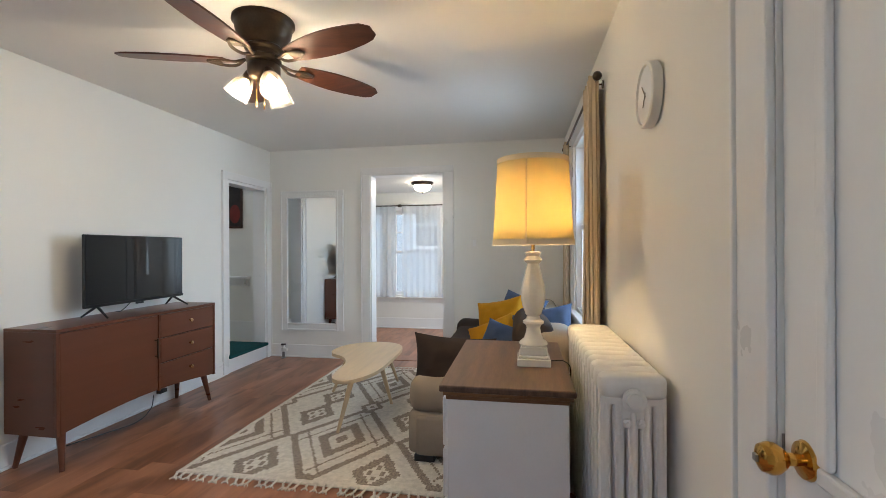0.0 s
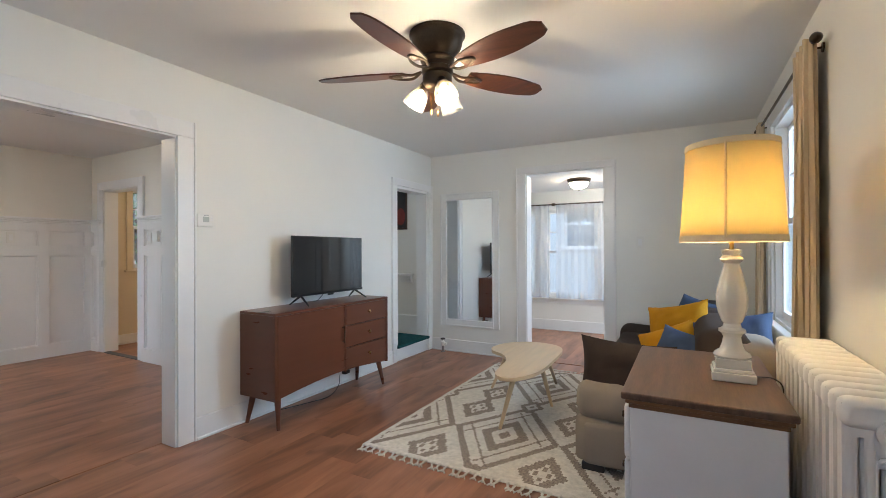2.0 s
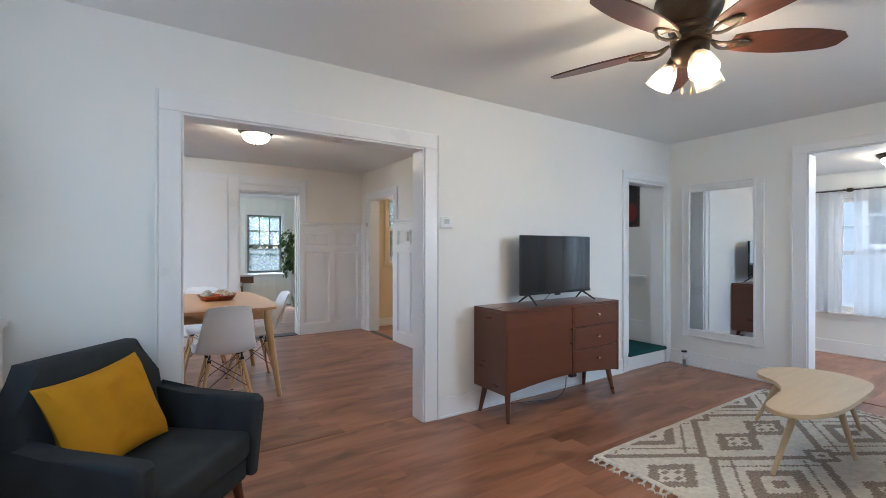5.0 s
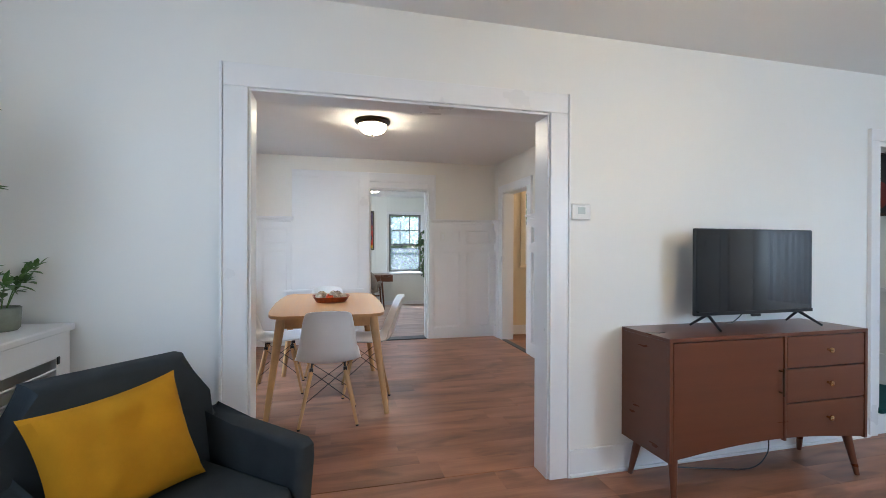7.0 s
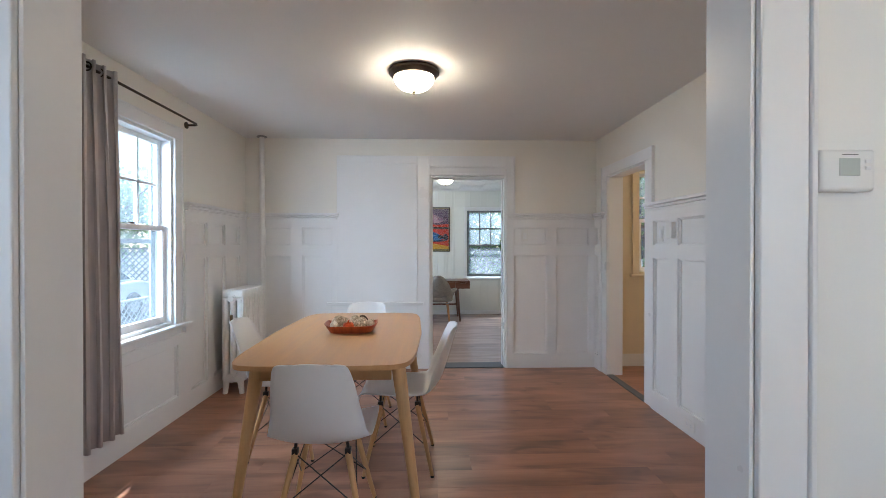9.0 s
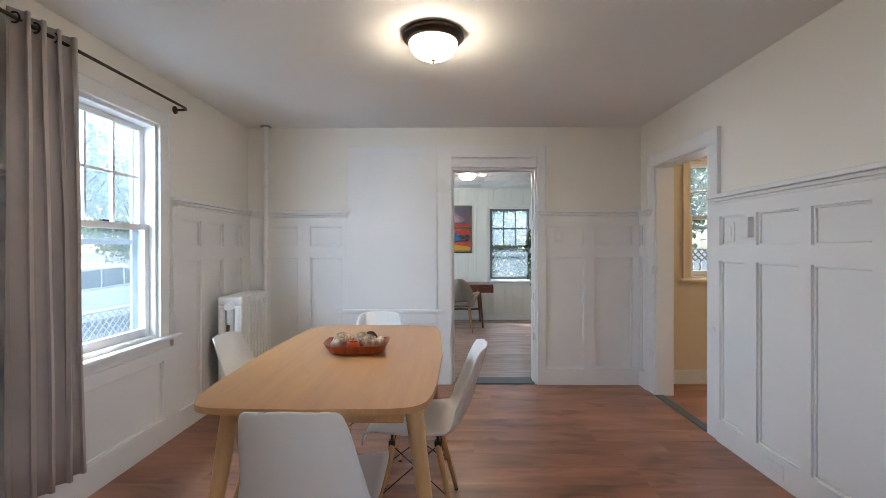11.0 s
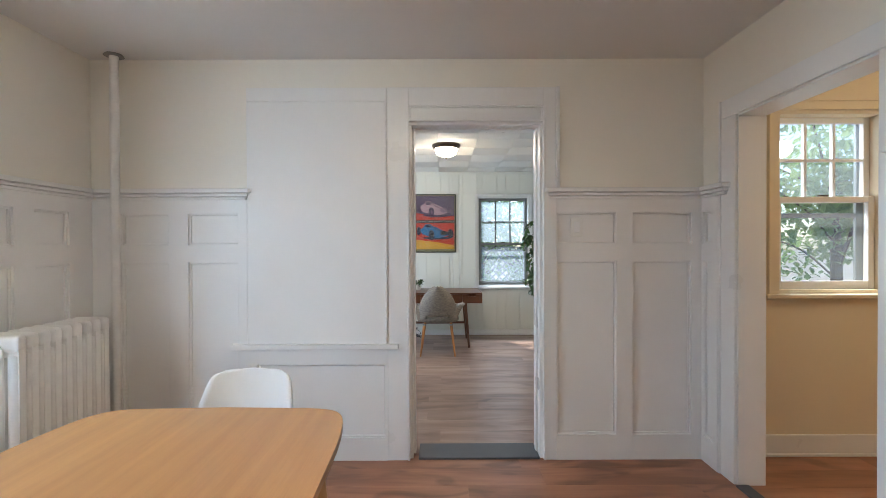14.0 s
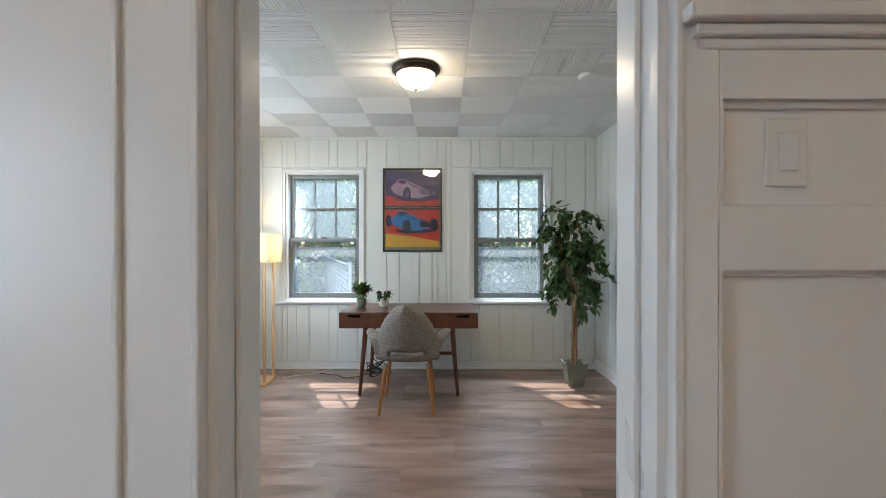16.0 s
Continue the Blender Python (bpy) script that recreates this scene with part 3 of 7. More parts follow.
def lining(name, axis, c0, c1, a0, a1, z1, label, t=0.012, z0=0.0):
    """The boards that line the inside of an opening."""
    o = thing(name, Matrix(), label, "trim", "", "structure")
    for n, p0, p1, q0, q1 in (("jamb", a0, a0 + t, z0, z1 - t), ("jamb", a1 - t, a1, z0, z1 - t), ("head_lining", a0, a1, z1 - t, z1)):
        b = B()
        box(b, *((c0, p0 + 0.0008, q0, c1, p1 - 0.0008, q1 - 0.0008) if axis == "x" else (p0 + 0.0008, c0, q0, p1 - 0.0008, c1, q1 - 0.0008)), 0.002)
        part(n, b, TRIM, o)
    return o


casing("trim_opening_living", "x", XW, 1, 0.278, 1.772, 1.96, 0.105, 0.105, "white painted wide opening casing")
casing("trim_opening_dining", "x", DE, -1, 0.278, 1.772, 1.96, 0.105, 0.105, "white painted wide opening casing")
lining("jamb_opening", "x", DE - 0.004, XW + 0.004, 0.278, 1.772, 1.96, "white gloss lining of the wide opening")
casing("trim_landing", "x", XW, 1, 4.17, 4.852, 1.955, 0.075, 0.08, "white painted stair landing casing", z0=0.0)
lining("jamb_landing", "x", DE - 0.004, XW + 0.004, 4.17, 4.852, 1.955, "white stepped lining of the stair landing opening", t=0.03, z0=0.18)
casing("trim_sunroom", "y", YN, -1, -1.675, -0.836, 2.085, 0.10, 0.075, "white painted sunroom doorway casing")
lining("jamb_sunroom", "y", YN - 0.004, YN + T + 0.014, -1.675, -0.836, 2.085, "white gloss lining of the sunroom doorway")
o = thing("trim_office", Matrix(), "white painted office doorway casing with a sunk frieze panel", "trim", "", "structure")
for n, q in (("upright", (0.9795, 0.0, 1.11, 2.2245, 0.028)), ("upright", (1.912, 0.0, 1.9855, 2.2245, 0.028)), ("back_band", (1.986, 1.6245, 2.006, 2.2245, 0.038)),
             ("head", (1.1095, 2.115, 1.9125, 2.2245, 0.028)), ("head", (1.1095, 2.0255, 1.9125, 2.036, 0.028)), ("frieze_panel", (1.1095, 2.0355, 1.9125, 2.1155, 0.012)),
             ("bead", (1.112, 2.036, 1.91, 2.044, 0.022)), ("bead", (1.112, 2.107, 1.91, 2.115, 0.022)), ("bead", (1.11, 2.036, 1.120, 2.115, 0.022)), ("bead", (1.902, 2.036, 1.912, 2.115, 0.022)),
             ("edge_bead", (1.098, 0.0, 1.112, 2.034, 0.034)), ("edge_bead", (1.910, 0.0, 1.924, 2.034, 0.034)), ("edge_bead", (1.098, 2.022, 1.924, 2.035, 0.034))):
    b = B()
    box(b, DW + 0.0005, q[0], q[1], DW + q[4], q[2], q[3], 0.003)
    part(n, b, TRIM, o)
for y0, y1 in ((1.129, 1.141), (1.881, 1.893)):
    b = B()
    box(b, -6.745, y0, 0.0, -6.70, y1, 2.004, 0.003)
    part("door_stop", b, TRIM, o)
b = B()
box(b, -6.745, 1.141, 1.993, -6.70, 1.881, 2.006, 0.003)
part("door_stop", b, TRIM, o)
lining("jamb_office", "x", OE - 0.016, DW + 0.004, 1.11, 1.912, 2.025, "white gloss lining of the office doorway", t=0.02)
casing("trim_hall", "y", DN, -1, -6.33, -5.56, 1.978, 0.115, 0.10, "white painted hall doorway casing")
lining("jamb_hall", "y", DN - 0.004, DN + T + 0.004, -6.33, -5.56, 1.978, "white lining of the hall doorway")


def baseboard(name, axis, face, out, runs, h=0.145, d=0.018, label="tall white painted baseboard with a rounded top"):
    o = thing(name, Matrix(), label, "baseboard", "", "structure")
    for a0, a1 in runs:
        b = B()
        c0, c1 = sorted((face + out * 0.0005, face + out * d))
        s0, s1 = sorted((face + out * 0.0005, face + out * (d + 0.012)))
        if axis == "x":
            box(b, c0, a0, 0, c1, a1, h, 0.006)
            box(b, s0, a0, 0, s1, a1, 0.018, 0.005)
        else:
            box(b, a0, c0, 0, a1, c1, h, 0.006)
            box(b, a0, s0, 0, a1, s1, 0.018, 0.005)
        part("board", b, TRIM, o)
    return o


baseboard("baseboard_living_west", "x", XW, 1, [(YS, 0.16), (1.89, 4.083)])
baseboard("baseboard_living_north", "y", YN, -1, [(XW + 0.02, -1.79), (-0.72, XE)])
baseboard("baseboard_living_east", "x", XE, -1, [(1.215, YN)])
baseboard("baseboard_sunroom", "y", SN, -1, [(SX0, SX1)], h=0.16)
baseboard("baseboard_office_west", "x", OW, 1, [(OS, ON)], h=0.075)
baseboard("baseboard_office_north", "y", ON, -1, [(OW, OE)], h=0.10)
baseboard("baseboard_hall", "x", HX, 1, [(DN + T, HN)], h=0.13)
bm = B()
box(bm, OE - 0.016, 1.16, -0.004, DW + 0.02, 1.89, 0.012, 0.005)
tagged(part("threshold_strip", bm, THRESH), "dark grey threshold strip in the office doorway", "threshold", "", "structure")
bm = B()
box(bm, -6.316, DN - 0.02, -0.004, -5.574, DN + 0.05, 0.010, 0.005)
tagged(part("threshold_strip", bm, THRESH), "grey threshold strip in the hall doorway", "threshold", "", "structure")
bm = B()
box(bm, -1.66, YN + 0.0, -0.004, -0.85, YN + 0.04, 0.006, 0.003)
tagged(part("threshold_strip", bm, FLOOR), "brown floor joint in the sunroom doorway", "threshold", "", "structure")


# ---- dining room wainscot ----
def wainscot(name, axis, face, out, a0, a1, cells, label, holes=(), z1=1.56):
    """Raised stiles and rails with sunk panels, each rimmed by a thin moulding."""
    o = thing(name, Matrix(), label, "wainscot", "", "structure")
    c0, c1 = sorted((face + out * 0.0005, face + out * 0.028))
    f = part("frame", slab(B(), axis, c0, c1, a0, a1, 0.0, z1, list(cells) + list(holes)), PANEL, o)
    for p0, p1, q0, q1 in cells:
        b = B()
        e0, e1 = sorted((face + out * 0.0008, face + out * 0.004))
        box(b, *((e0, p0 - 0.004, q0 - 0.004, e1, p1 + 0.004, q1 + 0.004) if axis == "x" else (p0 - 0.004, e0, q0 - 0.004, p1 + 0.004, e1, q1 + 0.004)))
        part("panel", b, PANEL, o)
        b = B()
        g0, g1 = sorted((face + out * 0.003, face + out * 0.0145))
        w = 0.012
        for u0, u1, v0, v1 in ((p0 - 0.003, p1 + 0.003, q1 - w, q1 + 0.003), (p0 - 0.003, p1 + 0.003, q0 - 0.003, q0 + w), (p0 - 0.003, p0 + w, q0 + 0.004, q1 - 0.004), (p1 - w, p1 + 0.003, q0 + 0.004, q1 - 0.004)):
            box(b, *((g0, u0, v0, g1, u1, v1) if axis == "x" else (u0, g0, v0, u1, g1, v1)), 0.004)
        part("moulding", b, PANEL, o)
    return o


def plate_rail(name, axis, face, out, runs, label):
    o = thing(name, Matrix(), label, "plate rail", "", "structure")
    for a0, a1 in runs:
        for z0, z1, d in ((1.560, 1.578, 0.034), (1.5785, 1.598, 0.046), (1.5985, 1.624, 0.066)):
            b = B()
            c0, c1 = sorted((face + out * 0.0005, face + out * d))
            e = (d - 0.026) * 0.9
            box(b, *((c0, a0 - e, z0, c1, a1 + e, z1) if axis == "x" else (a0 - e, c0, z0, a1 + e, c1, z1)), 0.005)
            part("rail_strip", b, PANEL, o)
    return o


UP, LO = (1.29, 1.478), (0.15, 1.19)
W_R = [(1.991, 2.345, *UP), (2.44, 2.793, *UP), (1.991, 2.345, *LO), (2.44, 2.793, *LO)]
W_L = [(-0.60, -0.32, *UP), (-0.205, 0.095, *UP), (-0.60, -0.32, *LO), (-0.205, 0.095, *LO)]
wainscot("wainscot_west_right", "x", DW, 1, 1.9858, DN, W_R, "white painted wainscot of sunk panels")
wainscot("wainscot_west_left", "x", DW, 1, DS, 0.145, W_L, "white painted wainscot of sunk panels")
plate_rail("trim_rail_west", "x", DW, 1, [(1.955, DN - 0.06), (DS + 0.06, 0.135)], "white moulded plate rail")
# closed-up window with its stool and panel below
o = thing("trim_closed_window", Matrix(), "white boarded-over window with its casing and stool", "trim", "", "structure")
for n, q in (("board", (DW + 0.0005, 0.1445, 0.699, DW + 0.0270, 0.97, 2.142)), ("stool", (DW + 0.0005, 0.045, 0.668, DW + 0.05, 1.045, 0.70)),
             ("head", (DW + 0.0005, 0.1445, 2.1405, DW + 0.0275, 0.979, 2.2245)), ("bead", (DW + 0.0005, 0.967, 0.6995, DW + 0.038, 0.9798, 2.145))):
    b = B()
    box(b, *q, 0.004)
    part(n, b, PANEL, o)
wainscot("wainscot_under_closed_window", "x", DW, 1, 0.1445, 0.9798, [(0.199, 0.968, 0.135, 0.578)], "white painted panel under the boarded window", z1=0.667)
N_C = []
for a0, a1 in ((-5.443, -5.17), (-5.062, -4.755), (-4.68, -4.37), (-4.26, -3.95), (-3.84, -3.53), (-3.42, -3.16)):
    N_C += [(a0, a1, *UP), (a0, a1, *LO)]
wainscot("wainscot_north", "y", DN, -1, -5.4325 - 0.0, DE, [c if c[0] > -5.43 else (-5.405, c[1], c[2], c[3]) for c in N_C], "white painted wainscot of sunk panels")
wainscot("wainscot_north_end", "y", DN, -1, DW + 0.017, -6.4575, [(-6.60, -6.50, *UP), (-6.60, -6.50, *LO)], "narrow white wainscot of sunk panels")
plate_rail("trim_rail_north", "y", DN, -1, [(-5.47, DE - 0.05), (DW + 0.03, -6.40)], "white moulded plate rail")
S_C = []
for a0, a1 in ((-5.80, -5.53), (-6.13, -5.90), (-6.45, -6.24), (-4.40, -4.05), (-3.95, -3.60), (-3.50, -3.15)):
    S_C += [(a0, a1, *UP), (a0, a1, *LO)]
wainscot("wainscot_south", "y", DS, 1, DW + 0.017, DE, S_C + [(-5.36, -4.58, 0.16, 0.545)], "white painted wainscot of sunk panels", holes=[(-5.46, -4.48, 0.62, 1.56)])
plate_rail("trim_rail_south", "y", DS, 1, [(DW + 0.03, -5.50), (-4.44, DE - 0.05)], "white moulded plate rail")


# ---- windows ----
def window(name, axis, face, out, a0, a1, z0, z1, depth, frame_mat, label, cols=3, rows=2, sill=True, cw=0.085, casing_mat=None, meet=None, storm=True, lower_cols=1, glass=None, horn=0.04):
    """A double-hung sash window in a wall opening: casing, stool, two sashes with bars, panes and latch. out points into the room."""
    o = thing(name, Matrix(), label, "window", "", "structure")
    cm = casing_mat or TRIM

    def bx(n, p0, p1, q0, q1, c0, c1, m, bev=0.003, parent=None):
        b = B()
        u0, u1 = sorted((face + out * c0, face + out * c1))
        box(b, *((u0, p0, q0, u1, p1, q1) if axis == "x" else (p0, u0, q0, p1, u1, q1)), bev)
        return part(n, b, m, parent or o)

    # casing on the room face
    if cw > 0:
        bx("casing", a0 - cw, a0 - 0.001, z0, z1, 0.001, 0.020, cm)
        bx("casing", a1 + 0.001, a1 + cw, z0, z1, 0.001, 0.020, cm)
        bx("casing_head", a0 - cw, a1 + cw, z1 + 0.001, z1 + cw, 0.001, 0.022, cm)
        bx("casing_band", a0 - cw - 0.012, a0 - cw - 0.0005, z0, z1 + cw + 0.012, 0.001, 0.028, cm)
        bx("casing_band", a1 + cw + 0.0005, a1 + cw + 0.012, z0, z1 + cw + 0.012, 0.001, 0.028, cm)
        bx("casing_band", a0 - cw, a1 + cw, z1 + cw + 0.0005, z1 + cw + 0.012, 0.001, 0.028, cm)
    if sill:
        bx("window_sill", a0 - cw - horn, a1 + cw + horn, z0 - 0.028, z0 - 0.0005, 0.001, 0.055, cm, 0.008)
        if cw > 0.05:
            bx("apron", a0 - cw, a1 + cw, z0 - 0.085, z0 - 0.029, 0.001, 0.016, cm)
    # frame in the wall
    t = 0.022
    bx("window_frame", a0 + 0.0005, a0 + t, z0, z1, -0.001, -depth + 0.001, cm)
    bx("window_frame", a1 - t, a1 - 0.0005, z0, z1, -0.001, -depth + 0.001, cm)
    bx("window_frame", a0 + t, a1 - t, z1 - t, z1 - 0.0005, -0.001, -depth + 0.001, cm)
    bx("window_frame", a0 + t, a1 - t, z0 + 0.0005, z0 + t, -0.001, -depth + 0.001, cm)
    zm = meet or (z0 + z1) / 2
    w = 0.038
    for n, q0, q1, c, cc, rr in (("upper_sash", zm - 0.018, z1 - t, -0.075, cols, rows), ("lower_sash", z0 + t, zm + 0.018, -0.040, lower_cols, 1)):
        s = bx(n, a0 + t, a0 + t + w, q0, q1, c, c - 0.032, frame_mat)
        bx("stile", a1 - t - w, a1 - t, q0, q1, c, c - 0.032, frame_mat, parent=s)
        bx("top_rail", a0 + t + w, a1 - t - w, q1 - 0.036, q1, c, c - 0.032, frame_mat, parent=s)
        bx("bottom_rail", a0 + t + w, a1 - t - w, q0, q0 + (0.036 if n == "upper_sash" else 0.05), c, c - 0.032, frame_mat, parent=s)
        i0, i1, j0, j1 = a0 + t + w, a1 - t - w, q0 + (0.036 if n == "upper_sash" else 0.05), q1 - 0.036
        for k in range(1, cc):
            a = i0 + (i1 - i0) * k / cc
            bx("glazing_bar", a - 0.009, a + 0.009, j0, j1, c - 0.004, c - 0.028, frame_mat, 0.002, s)
        for k in range(1, rr):
            z = j0 + (j1 - j0) * k / rr
            bx("glazing_bar", i0, i1, z - 0.009, z + 0.009, c - 0.005, c - 0.027, frame_mat, 0.002, s)
        for a in range(cc):
            for r in range(rr):
                g = bx("pane", i0 + (i1 - i0) * a / cc + 0.009, i0 + (i1 - i0) * (a + 1) / cc - 0.009, j0 + (j1 - j0) * r / rr + 0.009, j0 + (j1 - j0) * (r + 1) / rr - 0.009, c - 0.014, c - 0.018, glass or PANE, 0, s)
                g.visible_shadow = False
    mid = (a0 + a1) / 2
    bx("latch", mid - 0.028, mid + 0.028, zm + 0.019, zm + 0.030, -0.045, -0.065, BRONZE)
    if storm:
        bx("storm_frame", a0 + t, a0 + t + 0.05, z0 + t, z1 - t, -0.112, -0.130, SASHGREY)
        bx("storm_frame", a1 - t - 0.05, a1 - t, z0 + t, z1 - t, -0.112, -0.130, SASHGREY)
        bx("storm_bar", a0 + t + 0.05, a1 - t - 0.05, zm - 0.11, zm - 0.08, -0.112, -0.130, SASHGREY)
    return o


window("window_dining", "y", DS, 1, -5.34, -4.60, 0.70, 2.075, T, TRIM, "white painted double-hung sash window in the dining room", meet=1.41, horn=0.10)
window("window_office_a", "x", OW, 1, -0.07, 0.69, 0.69, 1.985, T, SASHGREY, "grey double-hung sash window with a white sill", cw=0.022, meet=1.30, glass=HAZEPANE)
window("window_office_b", "x", OW, 1, 1.81, 2.565, 0.69, 1.985, T, SASHGREY, "grey double-hung sash window with a white sill", cw=0.022, meet=1.30, glass=HAZEPANE)
window("window_hall", "x", HX, 1, 3.335, 3.995, 0.985, 2.095, T, TRIM, "double-hung hall window with a beige painted casing", casing_mat=HALLW, meet=1.56, cw=0.05)
window("window_living_east", "x", XE, -1, 3.12, 4.10, 0.72, 2.12, T, TRIM, "white painted sash window behind the sofa", meet=1.42)
for i, (a0, a1, z0, z1) in enumerate(SWIN):
    window("window_sunroom_%d" % (i + 1), "y", SN, -1, a0, a1, z0, z1, T, TRIM, "white sash window behind sheer curtains", cw=0.058, storm=False, sill=True, meet=1.20)

# ---- living room ----
LW = 0.012


def entry_door():
    o = thing("door_entry", Matrix.Translation((0.468, 0.0, 0)), "white painted panelled entry door with a brass knob", "door", "", "structure")
    b = B()
    holes = [(0.345, 0.635, 0.86, 1.90), (0.70, 0.99, 0.86, 1.90), (0.345, 0.635, 0.16, 0.72), (0.70, 0.99, 0.16, 0.72)]
    slab(b, "x", 0.0, 0.04, 0.255, 1.078, 0.008, 2.03, holes)
    part("leaf", b, TRIM, o)
    for a0, a1, z0, z1 in holes:
        b = B()
        box(b, 0.012, a0 + 0.001, z0 + 0.001, 0.03, a1 - 0.001, z1 - 0.001)
        part("panel", b, TRIM, o)
        b = B()
        for u0, u1, v0, v1 in ((a0, a1, z1 - 0.03, z1), (a0, a1, z0, z0 + 0.03), (a0, a0 + 0.03, z0 + 0.03, z1 - 0.03), (a1 - 0.03, a1, z0 + 0.03, z1 - 0.03)):
            box(b, -0.004, u0 + 0.0006, v0 + 0.0006, 0.0115, u1 - 0.0006, v1 - 0.0006, 0.006, 3)
        part("panel_moulding", b, TRIM, o)
    b = B()
    lathe(b, [(0.0, -0.012), (0.012, -0.012), (0.030, -0.006), (0.033, 0.0), (0.033, 0.003)], 28, Matrix.Translation((0, 1.02, 0.885)) @ pose(0, 0, 0, 0, 90, 0))
    part("rosette", b, BRASS, o, "polished brass rosette", True)
    b = B()
    lathe(b, [(0.010, 0.0), (0.011, 0.018), (0.018, 0.024), (0.026, 0.036), (0.027, 0.046), (0.022, 0.058), (0.010, 0.064), (0.0, 0.064)], 28, Matrix.Translation((-0.010, 1.02, 0.885)) @ pose(0, 0, 0, 0, -90, 0))
    k = part("door_knob", b, BRASS, o, "polished brass door knob", True)
    b = B()
    box(b, -0.0785, 1.014, 0.879, -0.0735, 1.026, 0.891, 0.001)
    part("lock_button", b, STEEL, k)
    b = B()
    box(b, -0.004, 1.0795, 0.875, 0.010, 1.082, 0.905, 0.001)
    part("strike_plate", b, STEEL, o)


def console():
    o = thing("media_console", Matrix.Translation((-2.90, 2.215, 0)), "walnut media console with one door and three drawers", "console")
    W, D = 1.285, 0.362
    b = B()
    # carcass of boards: two sides, a back and an arched floor
    box(b, 0.004, 0.018, 0.262, 0.012, W - 0.018, 0.786)
    part("back_panel", b, WALNUT, o)
    for y0, y1 in ((0.0, 0.0178), (W - 0.0178, W)):
        b = B()
        box(b, 0, y0, 0.205, D - 0.018, y1, 0.786, 0.0015)
        part("side_panel", b, WALNUT, o)
    b = B()
    box(b, 0, 0, 0.7862, D - 0.018, W, 0.804, 0.0015)
    part("top_panel", b, WALNUT, o)
    b = B()
    under = [(0.018 + (W - 0.036) * k / 16, 0.206 + 0.045 * math.sin(math.pi * k / 16)) for k in range(17)]
    prism(b, under + [(y, z + 0.022) for y, z in reversed(under)], 0.0, D - 0.0182, Matrix(((0, 0, 1, 0), (1, 0, 0, 0), (0, 1, 0, 0), (0, 0, 0, 1))))
    part("arched_floor", b, WALNUT, o)
    # black sheet added as painted shade in the gaps round the fronts
    b = B()
    box(b, D - 0.0179, 0.018, 0.262, D - 0.0177, W - 0.018, 0.786)
    part("gap_shade_sheet", b, BLACK, o)
    b = B()
    for q in ((D - 0.0178, 0, 0.205, D, 0.018, 0.786), (D - 0.0178, W - 0.018, 0.205, D, W, 0.786), (D - 0.0178, 0, 0.7862, D, W, 0.804), (D - 0.0178, 0.703, 0.245, D, 0.717, 0.786)):
        box(b, *q, 0.001)
    part("face_frame", b, WALNUT, o)
    def arch(y):
        return 0.212 + 0.045 * math.sin(math.pi * y / W)
    def front(n, y0, y1, z0, z1, curved):
        b = B()
        if curved:
            k = 10
            pts = [(y0 + (y1 - y0) * i / k, arch(y0 + (y1 - y0) * i / k) + 0.002) for i in range(k + 1)] + [(y1, z1), (y0, z1)]
            prism(b, pts, D - 0.0175, D - 0.003, Matrix(((0, 0, 1, 0), (1, 0, 0, 0), (0, 1, 0, 0), (0, 0, 0, 1))), 0.0015)
        else:
            box(b, D - 0.0175, y0, z0, D - 0.003, y1, z1, 0.0015)
        return part(n, b, WALNUT, o)
    d = front("door", 0.0235, 0.697, 0, 0.7805, True)
    b = B()
    rod(b, (D + 0.020, 0.672, 0.485), (D + 0.020, 0.672, 0.625), 0.0055, 0.0055, 10)
    for z in (0.50, 0.61):
        rod(b, (D - 0.004, 0.672, z), (D + 0.020, 0.672, z), 0.0045, 0.0045, 10)
    part("handle", b, BRONZE, d, "dark bronze bar handle", True)
    for z0, z1, c in ((0.618, 0.7805, False), (0.438, 0.611, False), (0, 0.431, True)):
        f = front("drawer", 0.7230, W - 0.0235, z0, z1, c)
        zc = (max(z0, 0.25) + z1) / 2 + 0.005
        b = B()
        lathe(b, [(0.006, 0), (0.006, 0.014), (0.014, 0.019), (0.014, 0.026), (0.0, 0.030)], 16, Matrix.Translation((D - 0.001, 0.995, zc)) @ pose(0, 0, 0, 0, 90, 0))
        part("knob", b, KNOBM, f, "small pale brass knob", True)
    for x, y, dx, dy in ((0.06, 0.07, -0.025, -0.04), (D - 0.06, 0.07, 0.045, -0.03), (0.06, W - 0.07, -0.025, 0.02), (D - 0.06, W - 0.07, 0.045, 0.02)):
        b = B()
        rod(b, (x + dx, y + dy, 0), (x, y, 0.222), 0.013, 0.024, 14)
        part("leg", b, WALNUT, o, "", True)


